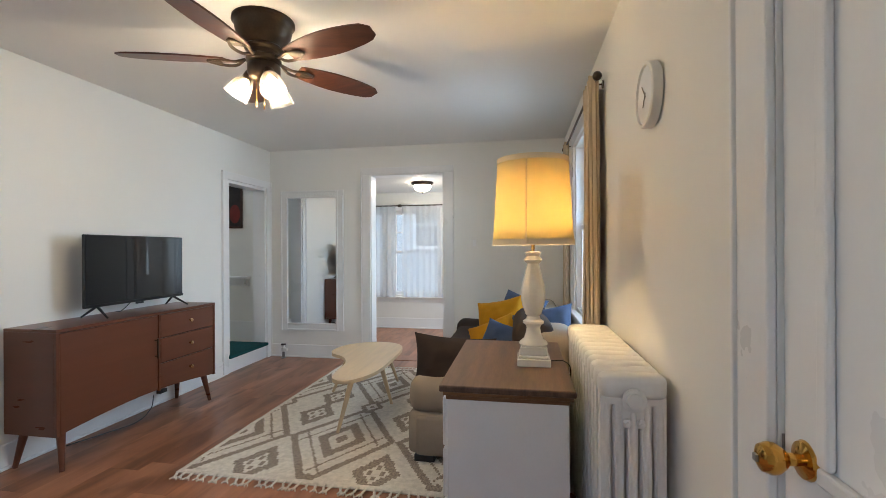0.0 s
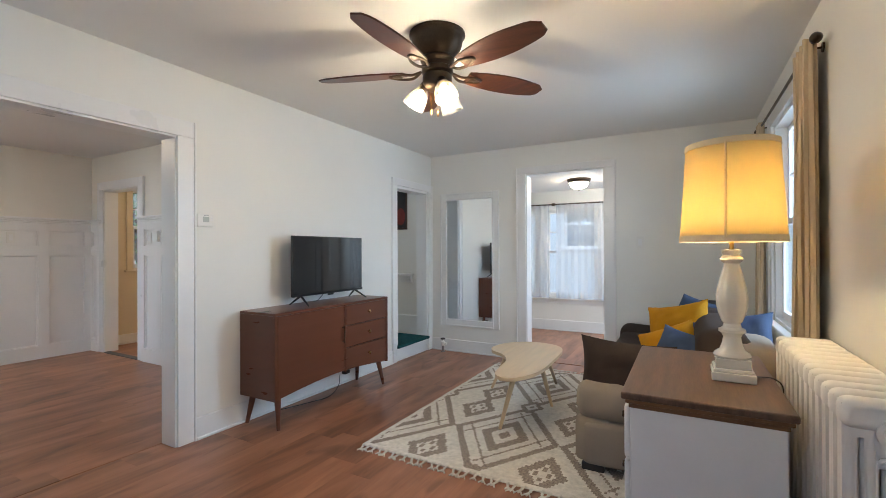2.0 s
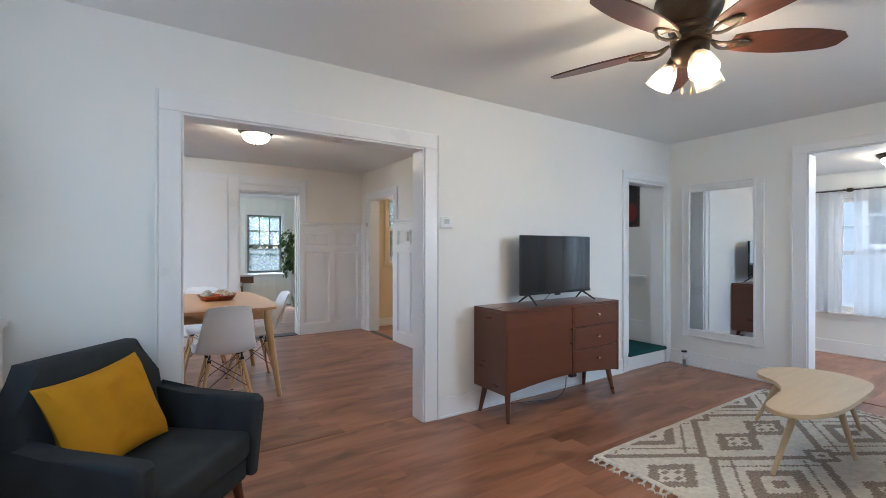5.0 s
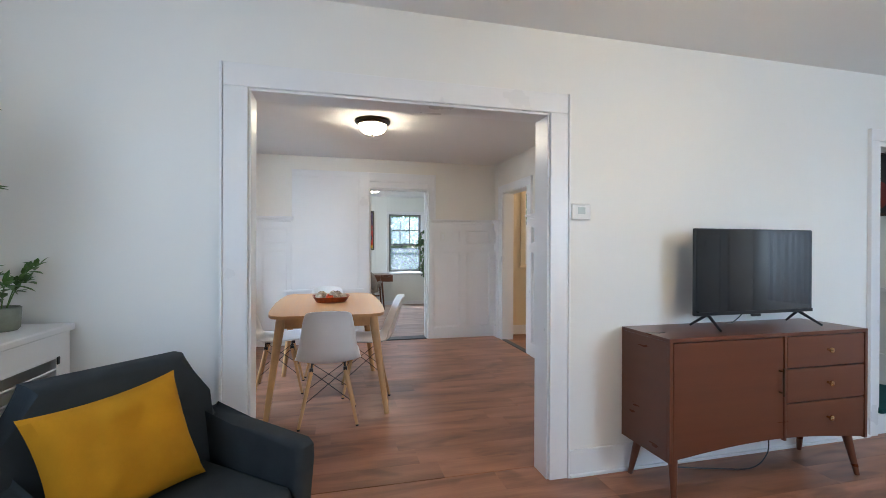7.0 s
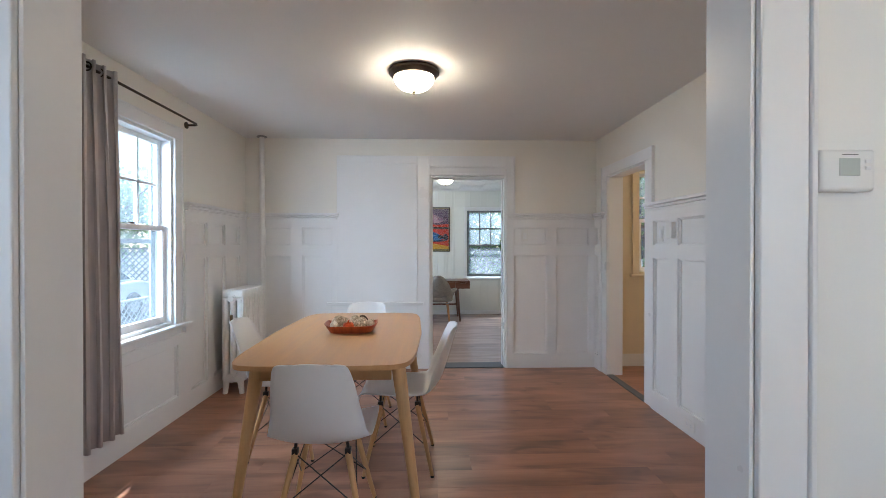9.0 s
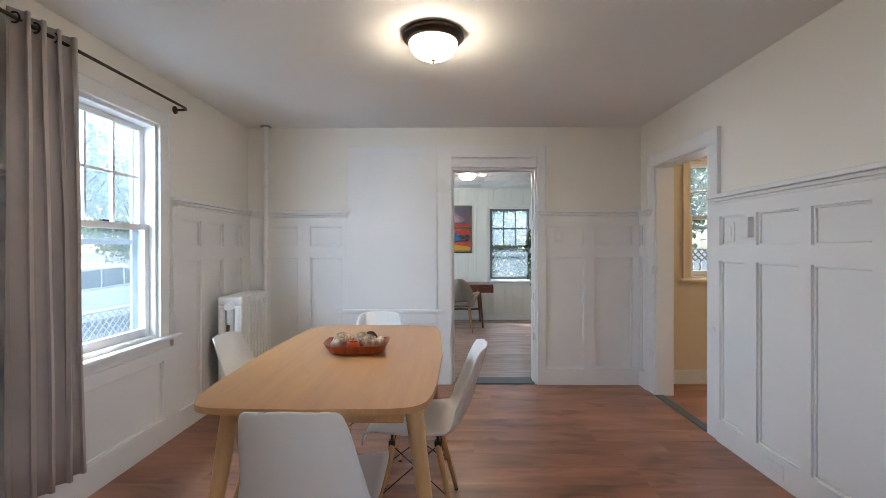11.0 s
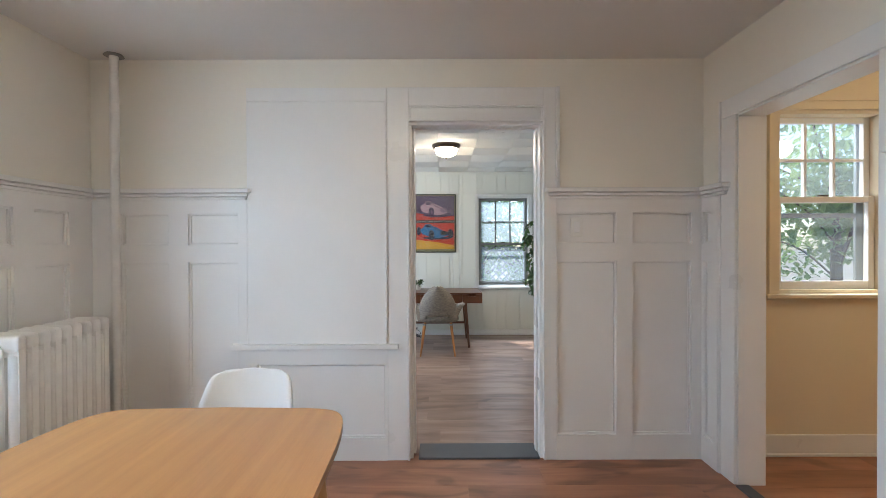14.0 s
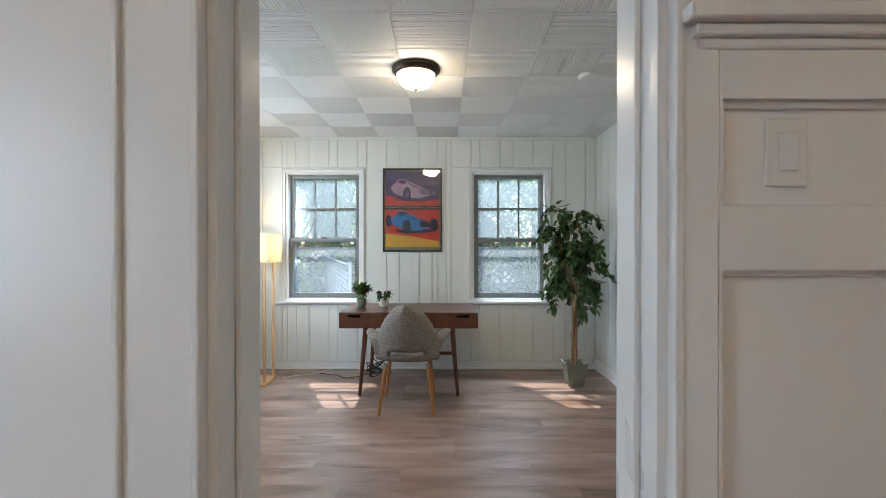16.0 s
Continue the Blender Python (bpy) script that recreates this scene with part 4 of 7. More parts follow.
def television():
    o = thing("television", pose(-2.735, 2.96, 0.804, 0, 0, 1), "flat black television on two splayed feet on the console", "television")
    W, H2 = 0.84, 0.475
    b = B()
    box(b, -0.022, -W / 2, 0.07, 0.0, W / 2, 0.07 + H2, 0.006)
    box(b, -0.055, -W * 0.36, 0.09, -0.0215, W * 0.36, 0.40, 0.012)
    part("casing", b, BLACK, o)
    b = B()
    box(b, 0.0003, -W / 2 + 0.007, 0.09, 0.0018, W / 2 - 0.007, 0.064 + H2)
    part("screen", b, SCREEN, o, "glossy dark screen")
    b = B()
    for q in ((0.0003, -W / 2, 0.0705, 0.004, W / 2, 0.089), ):
        box(b, *q, 0.001)
    part("lower_bezel", b, mat("dark_grey_bezel", (0.03, 0.03, 0.032, 1), 0.3, metal=0.5), o)
    b = B()
    box(b, -0.01, -0.03, 0.056, 0.006, 0.03, 0.0698, 0.003)
    part("sensor", b, BLACK, o)
    for s in (-1, 1):
        b = B()
        y = s * 0.325
        for dx, dy in ((0.10, 0.03), (-0.10, 0.03)):
            rod(b, (dx, y + s * dy, 0.006), (-0.012, y, 0.075), 0.006, 0.009, 10)
        part("foot", b, BLACK, o, "", True)
    b = B()
    tube(b, curve_pts([(-0.05, 0.1, 0.2), (-0.08, 0.02, 0.08), (-0.09, -0.06, 0.012), (-0.10, -0.1, 0.006)], 14), 0.003)
    part("power_lead", b, BLACK, o, "", True)


def console_cable():
    b = B()
    tube(b, curve_pts([(-2.87, 3.22, 0.10), (-2.80, 3.12, 0.035), (-2.74, 2.94, 0.006), (-2.78, 2.74, 0.006), (-2.86, 2.5, 0.006)], 26), 0.0035)
    box(b, -2.885, 3.26, 0.095, -2.845, 3.33, 0.125, 0.004)
    tagged(part("power_cable", b, BLACK, None, "", True), "black power cables hanging below the console", "cable")


def wall_mirror():
    o = thing("wall_mirror", Matrix.Translation((0, YN, 0)), "tall mirror in a white moulded frame on the wall", "mirror")
    x0, x1, z0, z1, w = -2.768, -1.995, 0.312, 1.925, 0.085
    b = B()
    box(b, x0 + w, -0.012, z0 + w, x1 - w, -0.004, z1 - w)
    part("mirror_glass", b, MIRROR, o, "silvered mirror glass")
    for n, q in (("frame_side", (x0, z0, x0 + w, z1)), ("frame_side", (x1 - w, z0, x1, z1)), ("frame_rail", (x0 + w, z0, x1 - w, z0 + w)), ("frame_rail", (x0 + w, z1 - w, x1 - w, z1))):
        b = B()
        a, c, d, e = q
        box(b, a + 0.0003, -0.022, c, d - 0.0003, -0.001, e, 0.004)
        if n == "frame_side":
            box(b, a, -0.034, c, a + 0.02, -0.0215, e, 0.005)
            box(b, d - 0.02, -0.030, c + 0.065, d - 0.002, -0.0215, e - 0.065, 0.004)
        else:
            box(b, a, -0.034, c if c < 1 else e - 0.02, d, -0.0215, c + 0.02 if c < 1 else e, 0.005)
            box(b, a, -0.030, e - 0.02 if c < 1 else c + 0.002, d, -0.0215, e - 0.002 if c < 1 else c + 0.02, 0.004)
        part(n, b, WHITEPAINT, o)
    b = B()
    for k in range(18):
        box(b, x0 + 0.1 + k * 0.033, -0.028, z1 - 0.055, x0 + 0.12 + k * 0.033, -0.0222, z1 - 0.035, 0.002)
    part("frame_beading", b, WHITEPAINT, o)


def rug():
    """A flat-woven rug, its two yarns laid out in small woven cells."""
    x0, x1, y0, y1 = -1.905, -0.36, 2.345, 4.60
    c = 0.0125
    RX, RY, RU, RV = -1.155, 2.895, 0.362, 0.585
    nx, ny = int((x1 - x0) / c), int((y1 - y0) / c)

    def dark(x, y):
        u = abs((((x - RX) / RU + 1) % 2) - 1)
        v = abs((((y - RY) / RV + 1) % 2) - 1)
        j = 0.018 * noise.noise((x * 60, y * 60, 0))
        # small diamond where two large ones meet end to end
        e = u + abs(1 - v) + j
        if e < 0.26:
            return e < 0.055 or e > 0.14
        d = u + v + j
        if d < 0.12 or 0.27 < d < 0.46 or 0.60 < d < 0.645 or 0.86 < d < 1.0:
            return True
        # thin lines run on past their corners
        if d < 0.84:
            return d > 0.62 and abs(abs(u - v) - 0.622) < 0.022
        # two linked blocks with a chequered heart between the diamonds
        p, q = 1 - u, abs(1 - v - 0.34)
        e = round(p / 0.045) * 0.045 + round(q / 0.045) * 0.045 + j
        if 0.21 < e < 0.37:
            return True
        return (p < 0.04 and 0.065 < q < 0.14) or (0.065 < p < 0.14 and q < 0.045)

    vs, fs, ms = [], [], []
    for j in range(ny + 1):
        for i in range(nx + 1):
            w = 0.006 * noise.noise((j * 0.08, i * 0.05, 3))
            vs.append((x0 + i * c + (w if i in (0, nx) else 0), y0 + j * c + (w if j in (0, ny) else 0), 0.012 + 0.0012 * noise.noise((i * 0.9, j * 0.9, 1)) - (0.004 if i in (0, nx) or j in (0, ny) else 0)))
    for j in range(ny):
        for i in range(nx):
            k = j * (nx + 1) + i
            fs.append((k, k + 1, k + nx + 2, k + nx + 1))
            ms.append(1 if dark(x0 + (i + 0.5) * c, y0 + (j + 0.5) * c) and 2 < i < nx - 3 and 2 < j < ny - 3 else 0)
    me = bpy.data.meshes.new("rug_pile")
    me.from_pydata(vs, [], fs)
    me.materials.append(RUGW), me.materials.append(RUGG)
    me.polygons.foreach_set("material_index", ms)
    o = thing("area_rug", Matrix(), "cream and grey-brown diamond patterned rug with knotted tassels", "rug")
    pile = new("woven_face", me)
    pile.parent = o
    b = B()
    box(b, x0 + 0.004, y0 + 0.004, 0.001, x1 - 0.004, y1 - 0.004, 0.007)
    part("backing", b, RUGW, o)
    for y, s in ((y0, -1), (y1, 1)):
        for k in range(34):
            x = x0 + 0.02 + k * (x1 - x0 - 0.04) / 33
            b = B()
            a = random.uniform(-0.5, 0.5)
            L = random.uniform(0.045, 0.065)
            tube(b, [(x, y - s * 0.01, 0.010), (x + 0.2 * L * math.sin(a), y + s * 0.3 * L, 0.012), (x + L * math.sin(a), y + s * L, 0.006)], 0.0055, 6)
            lathe(b, [(0.0, 0), (0.008, 0.003), (0.008, 0.009), (0.0, 0.013)], 7, Matrix.Translation((x + 0.4 * L * math.sin(a), y + s * 0.42 * L, 0.004)))
            for e in (-0.35, 0.35):
                tube(b, [(x + 0.7 * L * math.sin(a), y + s * 0.6 * L, 0.008), (x + L * math.sin(a + e) * 1.1, y + s * L * 1.1, 0.004)], 0.004, 5)
            part("tassel", b, RUGW, o, "", True)


def coffee_table():
    o = thing("coffee_table", Matrix(), "pale wooden kidney-shaped coffee table on four round tapered legs", "coffee table")
    ctrl = [(-1.09, 2.83), (-0.98, 3.05), (-0.97, 3.45), (-1.00, 3.82), (-1.13, 3.97), (-1.32, 3.98), (-1.48, 3.86), (-1.54, 3.66), (-1.50, 3.52), (-1.37, 3.42), (-1.28, 3.26), (-1.25, 3.04), (-1.21, 2.87)]
    n = 8
    pts = []
    for i in range(len(ctrl)):
        a, p, q, d = (Vector(ctrl[(i + k) % len(ctrl)]) for k in (-1, 0, 1, 2))
        for k in range(n):
            t = k / n
            v = 0.5 * ((2 * p) + (q - a) * t + (2 * a - 5 * p + 4 * q - d) * t * t + (3 * p - a - 3 * q + d) * t ** 3)
            pts.append((v.x, v.y))
    b = B()
    prism(b, pts, 0.388, 0.412, None, 0.007, 3)
    part("tabletop", b, PALEWOOD, o, "", True)
    for (fx, fy), (tx, ty) in (((-1.22, 2.975), (-1.14, 3.06)), ((-1.023, 3.572), (-1.08, 3.45)), ((-1.61, 3.775), (-1.43, 3.74)), ((-1.142, 4.165), (-1.16, 3.86))):
        b = B()
        rod(b, (fx, fy, 0.013), (tx, ty, 0.388), 0.011, 0.021, 16)
        part("leg", b, PALEWOOD, o, "", True)


def dresser():
    o = thing("side_cabinet", Matrix.Translation((-0.055, 2.24, 0)), "white painted side cabinet with a worn brown wood top", "cabinet")
    hx, hy = 0.225, 0.40
    b = B()
    box(b, -hx, -hy, 0.07, hx, hy, 0.685, 0.004)
    part("body", b, WHITEPAINT, o)
    b = B()
    box(b, -hx - 0.028, -hy - 0.028, 0.706, hx + 0.024, hy + 0.028, 0.731, 0.006)
    part("top", b, RUSTIC, o, "worn brown wood top")
    b = B()
    prism(b, [(-hx - 0.004, -hy - 0.004), (hx + 0.004, -hy - 0.004), (hx + 0.004, hy + 0.004), (-hx - 0.004, hy + 0.004)], 0.672, 0.689, None, 0.004)
    prism(b, [(-hx - 0.014, -hy - 0.014), (hx + 0.014, -hy - 0.014), (hx + 0.014, hy + 0.014), (-hx - 0.014, hy + 0.014)], 0.6892, 0.7058, None, 0.005)
    part("top_moulding", b, RUSTEDGE, o, "worn brown wood moulding")
    for k in range(3):
        z0 = 0.09 + k * 0.198
        b = B()
        # scalloped drawer fronts on the room side
        pts = [(-hy + 0.02, z0), (hy - 0.02, z0), (hy - 0.02, z0 + 0.185), (-hy + 0.02, z0 + 0.185)]
        prism(b, pts, -hx - 0.022, -hx - 0.0005, Matrix(((0, 0, 1, 0), (1, 0, 0, 0), (0, 1, 0, 0), (0, 0, 0, 1))), 0.009, 3)
        d = part("drawer", b, WHITEPAINT, o, "white drawer front with scalloped edges")
        for y in (-0.2, 0.2):
            b = B()
            lathe(b, [(0.006, 0), (0.006, 0.012), (0.015, 0.018), (0.013, 0.026), (0, 0.029)], 14, Matrix.Translation((-hx - 0.022, y, z0 + 0.092)) @ pose(0, 0, 0, 0, -90, 0))
            part("knob", b, BRONZE, d, "", True)
    for sx in (-1, 1):
        for sy in (-1, 1):
            b = B()
            box(b, sx * (hx - 0.03) - 0.028, sy * (hy - 0.03) - 0.028, 0, sx * (hx - 0.03) + 0.028, sy * (hy - 0.03) + 0.028, 0.0705, 0.006)
            part("foot", b, WHITEPAINT, o)


def table_lamp():
    o = thing("table_lamp", Matrix.Translation((0.052, 2.195, 0.7315)), "lit table lamp with cream shade and turned ceramic base", "table lamp")
    b = B()
    box(b, -0.072, -0.072, 0, 0.072, 0.072, 0.032, 0.004)
    box(b, -0.066, -0.066, 0.0322, 0.066, 0.066, 0.046, 0.006)
    box(b, -0.058, -0.058, 0.0462, 0.058, 0.058, 0.083, 0.004)
    part("plinth", b, CERAMIC, o)
    b = B()
    prof = [(0.060, 0.083), (0.064, 0.090), (0.058, 0.100), (0.042, 0.112), (0.034, 0.135), (0.030, 0.160), (0.036, 0.172), (0.046, 0.180), (0.046, 0.190), (0.032, 0.198), (0.028, 0.212), (0.036, 0.222), (0.038, 0.230), (0.046, 0.255), (0.052, 0.285), (0.053, 0.315), (0.048, 0.350), (0.038, 0.390), (0.029, 0.425), (0.025, 0.445), (0.034, 0.452), (0.040, 0.460), (0.034, 0.470), (0.026, 0.478), (0.033, 0.488), (0.033, 0.496), (0.018, 0.500)]
    lathe(b, prof, 40, None)
    for v in b.verts:
        if 0.232 < v.co.z < 0.43:
            a = math.atan2(v.co.y, v.co.x)
            f = 1 + 0.025 * math.cos(10 * a + 4 * (v.co.z - 0.2))
            v.co.x *= f
            v.co.y *= f
    part("base", b, CERAMIC, o, "glossy cream turned ceramic base", True)
    b = B()
    lathe(b, [(0.008, 0.50), (0.008, 0.60)], 12)
    part("socket", b, BRASS, o, "", True)
    b = B()
    lathe(b, [(0.012, 0.60), (0.026, 0.64), (0.032, 0.67), (0.024, 0.70), (0.0, 0.715)], 16)
    part("bulb", b, BULB, o, "lit bulb", True)
    b = B()
    lathe(b, [(0.178, 0.536), (0.173, 0.60), (0.167, 0.70), (0.161, 0.80), (0.156, 0.900)], 48, None, False, (1, 1))
    sh = part("shade", b, SHADE, o, "glowing cream linen shade", True)
    thicken(sh, 0.0012)
    for n, r, z0, z1 in (("shade_binding", 0.1785, 0.527, 0.552), ("shade_binding", 0.1575, 0.886, 0.908)):
        b = B()
        lathe(b, [(r - 0.003, z0), (r + 0.0015, z0), (r + 0.0005, z1), (r - 0.004, z1)], 48, None, False)
        part(n, b, SHADETRIM, o, "", True)
    for a in (-1.75, 0.35, 2.45):
        b = B()
        m = Matrix.Rotation(a, 4, "Z")
        tube(b, [m @ Vector((0.1792, 0, 0.538)), m @ Vector((0.1682, 0, 0.70)), m @ Vector((0.1575, 0, 0.893))], 0.0035, 6)
        part("shade_seam", b, SHADETRIM, o, "", True)
    b = B()
    tube(b, curve_pts([(0.06, 0.0, 0.012), (0.10, 0.04, 0.006), (0.135, 0.03, 0.006), (0.16, 0.01, -0.02), (0.155, 0.0, -0.12)], 18), 0.0025)
    part("cord", b, BLACK, o, "", True)


bulb_lamp("table_lamp_light", (0.052, 2.195, 0.7315 + 0.66), 30, WARM, 0.035)


def radiator(name, length, depth, height, sections, m, label, columns, group=""):
    """A cast-iron column radiator that runs along local y; its end faces -y."""
    o = thing(name, m, label, "radiator", group)
    p = length / sections
    for k in range(sections):
        b = B()
        y = (k + 0.5) * p
        t = p * 0.26
        hs = []
        cw = depth / columns
        for c in range(columns - 1):
            xx = -depth / 2 + cw * (c + 1)
            outer = c in (0, columns - 2)
            hs.append((xx - 0.007, xx + 0.007, 0.17, height - (0.095 if outer else 0.165)))
        # headers and columns
        slab(b, "y", y - t, y + t, -depth / 2 + 0.004, depth / 2 - 0.004, 0.11, height - 0.012, hs)
        for c in range(columns):
            xx = -depth / 2 + cw * (c + 0.5)
            lathe(b, [(cw * 0.40, 0.13), (cw * 0.44, 0.16), (cw * 0.44, height - 0.13), (cw * 0.40, height - 0.09)], 12, Matrix.Translation((xx, y, 0)), True, (1, min(1.25, (p * 0.47) / (cw * 0.44))))
        for zc in (height - 0.04, 0.135):
            box(b, -depth / 2, y - p * 0.45, zc - 0.036, depth / 2, y + p * 0.45, zc + 0.036 + 0.004 * (zc > 0.5), min(0.024, p * 0.38), 5)
        if columns > 3 and k == 0:
            for xx in (-cw / 2, cw / 2):
                lathe(b, [(0.013, 0.0), (0.013, 0.004), (0.007, 0.006), (0.006, 0.010), (0.0, 0.011)], 14, Matrix.Translation((xx, y - p * 0.44, height - 0.145)) @ pose(0, 0, 0, 90, 0, 0))
        part("section", b, IRON, o, "", True)
    for y, s in ((0.0, -1), (length, 1)):
        for zc in (height - 0.075, 0.14):
            b = B()
            lathe(b, [(0.036, 0), (0.036, 0.006), (0.024, 0.008), (0.022, 0.016), (0, 0.017)], 24, Matrix.Translation((0, y + s * (-p * 0.03), zc)) @ pose(0, 0, 0, 90 * -s, 0, 0))
            part("plug", b, IRON, o, "", True)
    for y in (p * 0.5, length - p * 0.5):
        for sx in (-1, 1):
            b = B()
            rod(b, (sx * (depth / 2 - 0.02), y, 0), (sx * (depth / 2 - 0.035), y, 0.13), 0.020, 0.028, 12)
            part("foot", b, IRON, o, "", True)
    return o


def wall_clock():
    o = thing("wall_clock", pose(XE, 1.825, 1.775, 0, -90, 0), "round white wall clock with a thin rim", "clock")
    r = 0.112
    b = B()
    lathe(b, [(r - 0.012, 0.001), (r, 0.004), (r, 0.034), (r - 0.004, 0.038), (r - 0.012, 0.038), (r - 0.013, 0.030)], 56, None, False)
    part("rim", b, DEVICE, o, "", True)
    b = B()
    lathe(b, [(r - 0.0125, 0.002), (r - 0.0125, 0.030), (0, 0.030)], 56)
    part("dial", b, PLASTIC, o, "plain white dial", True)
    grey = mat("silver_clock_hand", C(150, 146, 140), 0.4, metal=0.6)
    for a, L in ((55, 0.044), (-48, 0.056)):
        b = B()
        box(b, -0.0025, -0.010, 0.031, 0.0025, L, 0.0335, 0.001, m=Matrix.Rotation(radians(a), 4, "Z") )
        part("clock_arm", b, grey, o)


entry_door()
console()
television()
console_cable()
wall_mirror()
rug()
coffee_table()
dresser()
table_lamp()
radiator("radiator", 0.955, 0.20, 0.855, 13, Matrix.Translation((0.335, 1.60, 0)), "white painted cast-iron radiator beside the cabinet", 5)
wall_clock()
casing("trim_entry", "x", XE, -1, 0.245, 1.085, 2.04, 0.115, 0.11, "white painted entry door casing")


def sofa():
    o = thing("sofa", Matrix(), "taupe sofa with dark brown seat and back covers", "sofa")
    x0, x1, y0, y1 = -0.66, 0.34, 2.66, 4.84
    def soft(n, q, m, bev, lab="", seg=4):
        b = B()
        box(b, *q, bev, seg)
        bmesh.ops.subdivide_edges(b, edges=[e for e in b.edges if e.calc_length() > 0.25], cuts=3, use_grid_fill=True)
        for v in b.verts:
            v.co += Vector((noise.noise(v.co * 4), noise.noise(v.co * 4 + Vector((7, 0, 0))), noise.noise(v.co * 4 + Vector((0, 9, 0))))) * 0.008
        return part(n, b, m, o, lab, True)
    soft("base", (x0 + 0.05, y0, 0.05, x1, y1, 0.285), SOFACLOTH, 0.03)
    soft("arm", (x0, y0 + 0.003, 0.275, x1 - 0.15, y0 + 0.22, 0.50), SOFACLOTH, 0.085)
    soft("arm_front", (x0 + 0.008, y0 + 0.01, 0.06, x0 + 0.2, y0 + 0.215, 0.30), SOFACLOTH, 0.03)
    soft("arm", (x0, y1 - 0.22, 0.275, x1 - 0.15, y1, 0.52), BROWNCLOTH, 0.085, "far arm under a dark brown cover")
    soft("back", (x1 - 0.30, y0 + 0.05, 0.28, x1, y1 - 0.05, 0.74), SOFACLOTH, 0.09)
    for k in range(2):
        a = y0 + 0.21 + k * 0.88
        soft("seat_cushion", (x0 + 0.02, a, 0.285, x1 - 0.24, a + 0.875, 0.47), BROWNCLOTH, 0.055, "dark brown covered seat cushion")
        soft("back_cushion", (x1 - 0.40, a + 0.01, 0.46, x1 - 0.14, a + 0.865, 0.80), BROWNCLOTH, 0.09, "dark brown covered back cushion")
    for sx in (x0 + 0.10, x1 - 0.1):
        for sy in (y0 + 0.06, y1 - 0.06):
            b = B()
            box(b, sx - 0.06, sy - 0.04, 0.0, sx + 0.06, sy + 0.04, 0.052, 0.006)
            part("foot", b, BLACK, o)


def cushion(label, m, w, h, d, material, seed):
    b = B()
    pillow(b, w, h, d, m, seed=seed)
    ob = part("throw_pillow", b, material, None, "", True)
    return tagged(ob, label, "pillow")


sofa()
cushion("dark brown square pillow leaning on the sofa arm", look((-0.40, 2.78, 0.545), (-0.46, 1.9, 0.60), 2) , 0.50, 0.37, 0.13, BROWNCLOTH, 1)
cushion("mustard yellow square pillow on the sofa", look((-0.15, 3.62, 0.655), (-0.75, 2.6, 1.02), -14), 0.44, 0.42, 0.16, MUSTARD, 2)
cushion("mustard yellow pillow lying behind a blue one", look((-0.20, 3.36, 0.575), (-0.6, 2.6, 1.0), -26), 0.38, 0.34, 0.13, MUSTARD, 3)
cushion("blue-grey linen pillow on the sofa", look((-0.10, 3.18, 0.575), (-0.4, 2.3, 1.2), 12), 0.42, 0.34, 0.15, BLUECLOTH, 4)
cushion("blue-grey linen pillow against the sofa back", look((-0.02, 4.05, 0.66), (-0.6, 3.2, 1.1), 10), 0.44, 0.40, 0.15, BLUECLOTH, 5)
cushion("blue-grey linen pillow slumped on the sofa back", look((0.14, 3.32, 0.64), (-0.3, 2.5, 1.3), -18), 0.46, 0.42, 0.16, BLUECLOTH, 6)
cushion("tan pillow low beside the radiator", look((0.12, 2.95, 0.55), (0.0, 2.1, 0.9), 6), 0.40, 0.34, 0.14, TANCLOTH, 7)


def armchair():
    f = Vector((0.65, 0.76))
    o = thing("armchair", pose(-2.336, 0.10, 0, 0, 0, math.degrees(math.atan2(f.y, f.x)) - 90), "charcoal grey upholstered armchair with sloping arms", "armchair")
    M1 = Matrix(((0, 0, 1, 0), (1, 0, 0, 0), (0, 1, 0, 0), (0, 0, 0, 1)))
    b = B()
    # back: a tapering slanted slab
    prof = [(-0.33, 0.20), (0.33, 0.20), (0.345, 0.56), (0.29, 0.66), (0.235, 0.83), (-0.235, 0.83), (-0.29, 0.66), (-0.345, 0.56)]
    prism(b, prof, -0.05, 0.05, Matrix.Translation((0, -0.165, 0)) @ Matrix(((1, 0, 0, 0), (0, -0.17, -1, 0.06), (0, 1, 0, 0), (0, 0, 0, 1))), 0.028, 4)
    part("backrest", b, GREYCLOTH, o, "", True)
    for s in (-1, 1):
        b = B()
        pts = [(-0.25, 0.20), (0.31, 0.20), (0.342, 0.50), (0.338, 0.545), (0.312, 0.566), (0.0, 0.572), (-0.20, 0.574), (-0.275, 0.60)]
        prism(b, pts, 0, 0.085, Matrix.Translation((0.285 if s > 0 else -0.37, 0, 0)) @ M1, 0.030, 5)
        part("arm", b, GREYCLOTH, o, "", True)
    b = B()
    box(b, -0.284, -0.20, 0.20, 0.284, 0.30, 0.30, 0.02, 3)
    part("seat_base", b, GREYCLOTH, o, "", True)
    b = B()
    box(b, -0.281, -0.16, 0.302, 0.281, 0.325, 0.425, 0.035, 4)
    part("seat_cushion", b, GREYCLOTH, o, "", True)
    for x in (-0.27, 0.27):
        for y, dy in ((-0.19, -0.05), (0.25, 0.03)):
            b = B()
            rod(b, (x * 1.06, y + dy, 0), (x, y, 0.201), 0.014, 0.024, 12)
            part("leg", b, DARKWALNUT, o, "", True)
    m = o.matrix_basis @ Matrix.Translation((0.05, -0.075, 0.60)) @ pose(0, 0, 0, 68, 0, 180) @ pose(0, 0, 0, 0, 0, 4)
    cushion("mustard yellow pillow on the grey armchair", m, 0.45, 0.38, 0.14, MUSTARD, 11)


armchair()


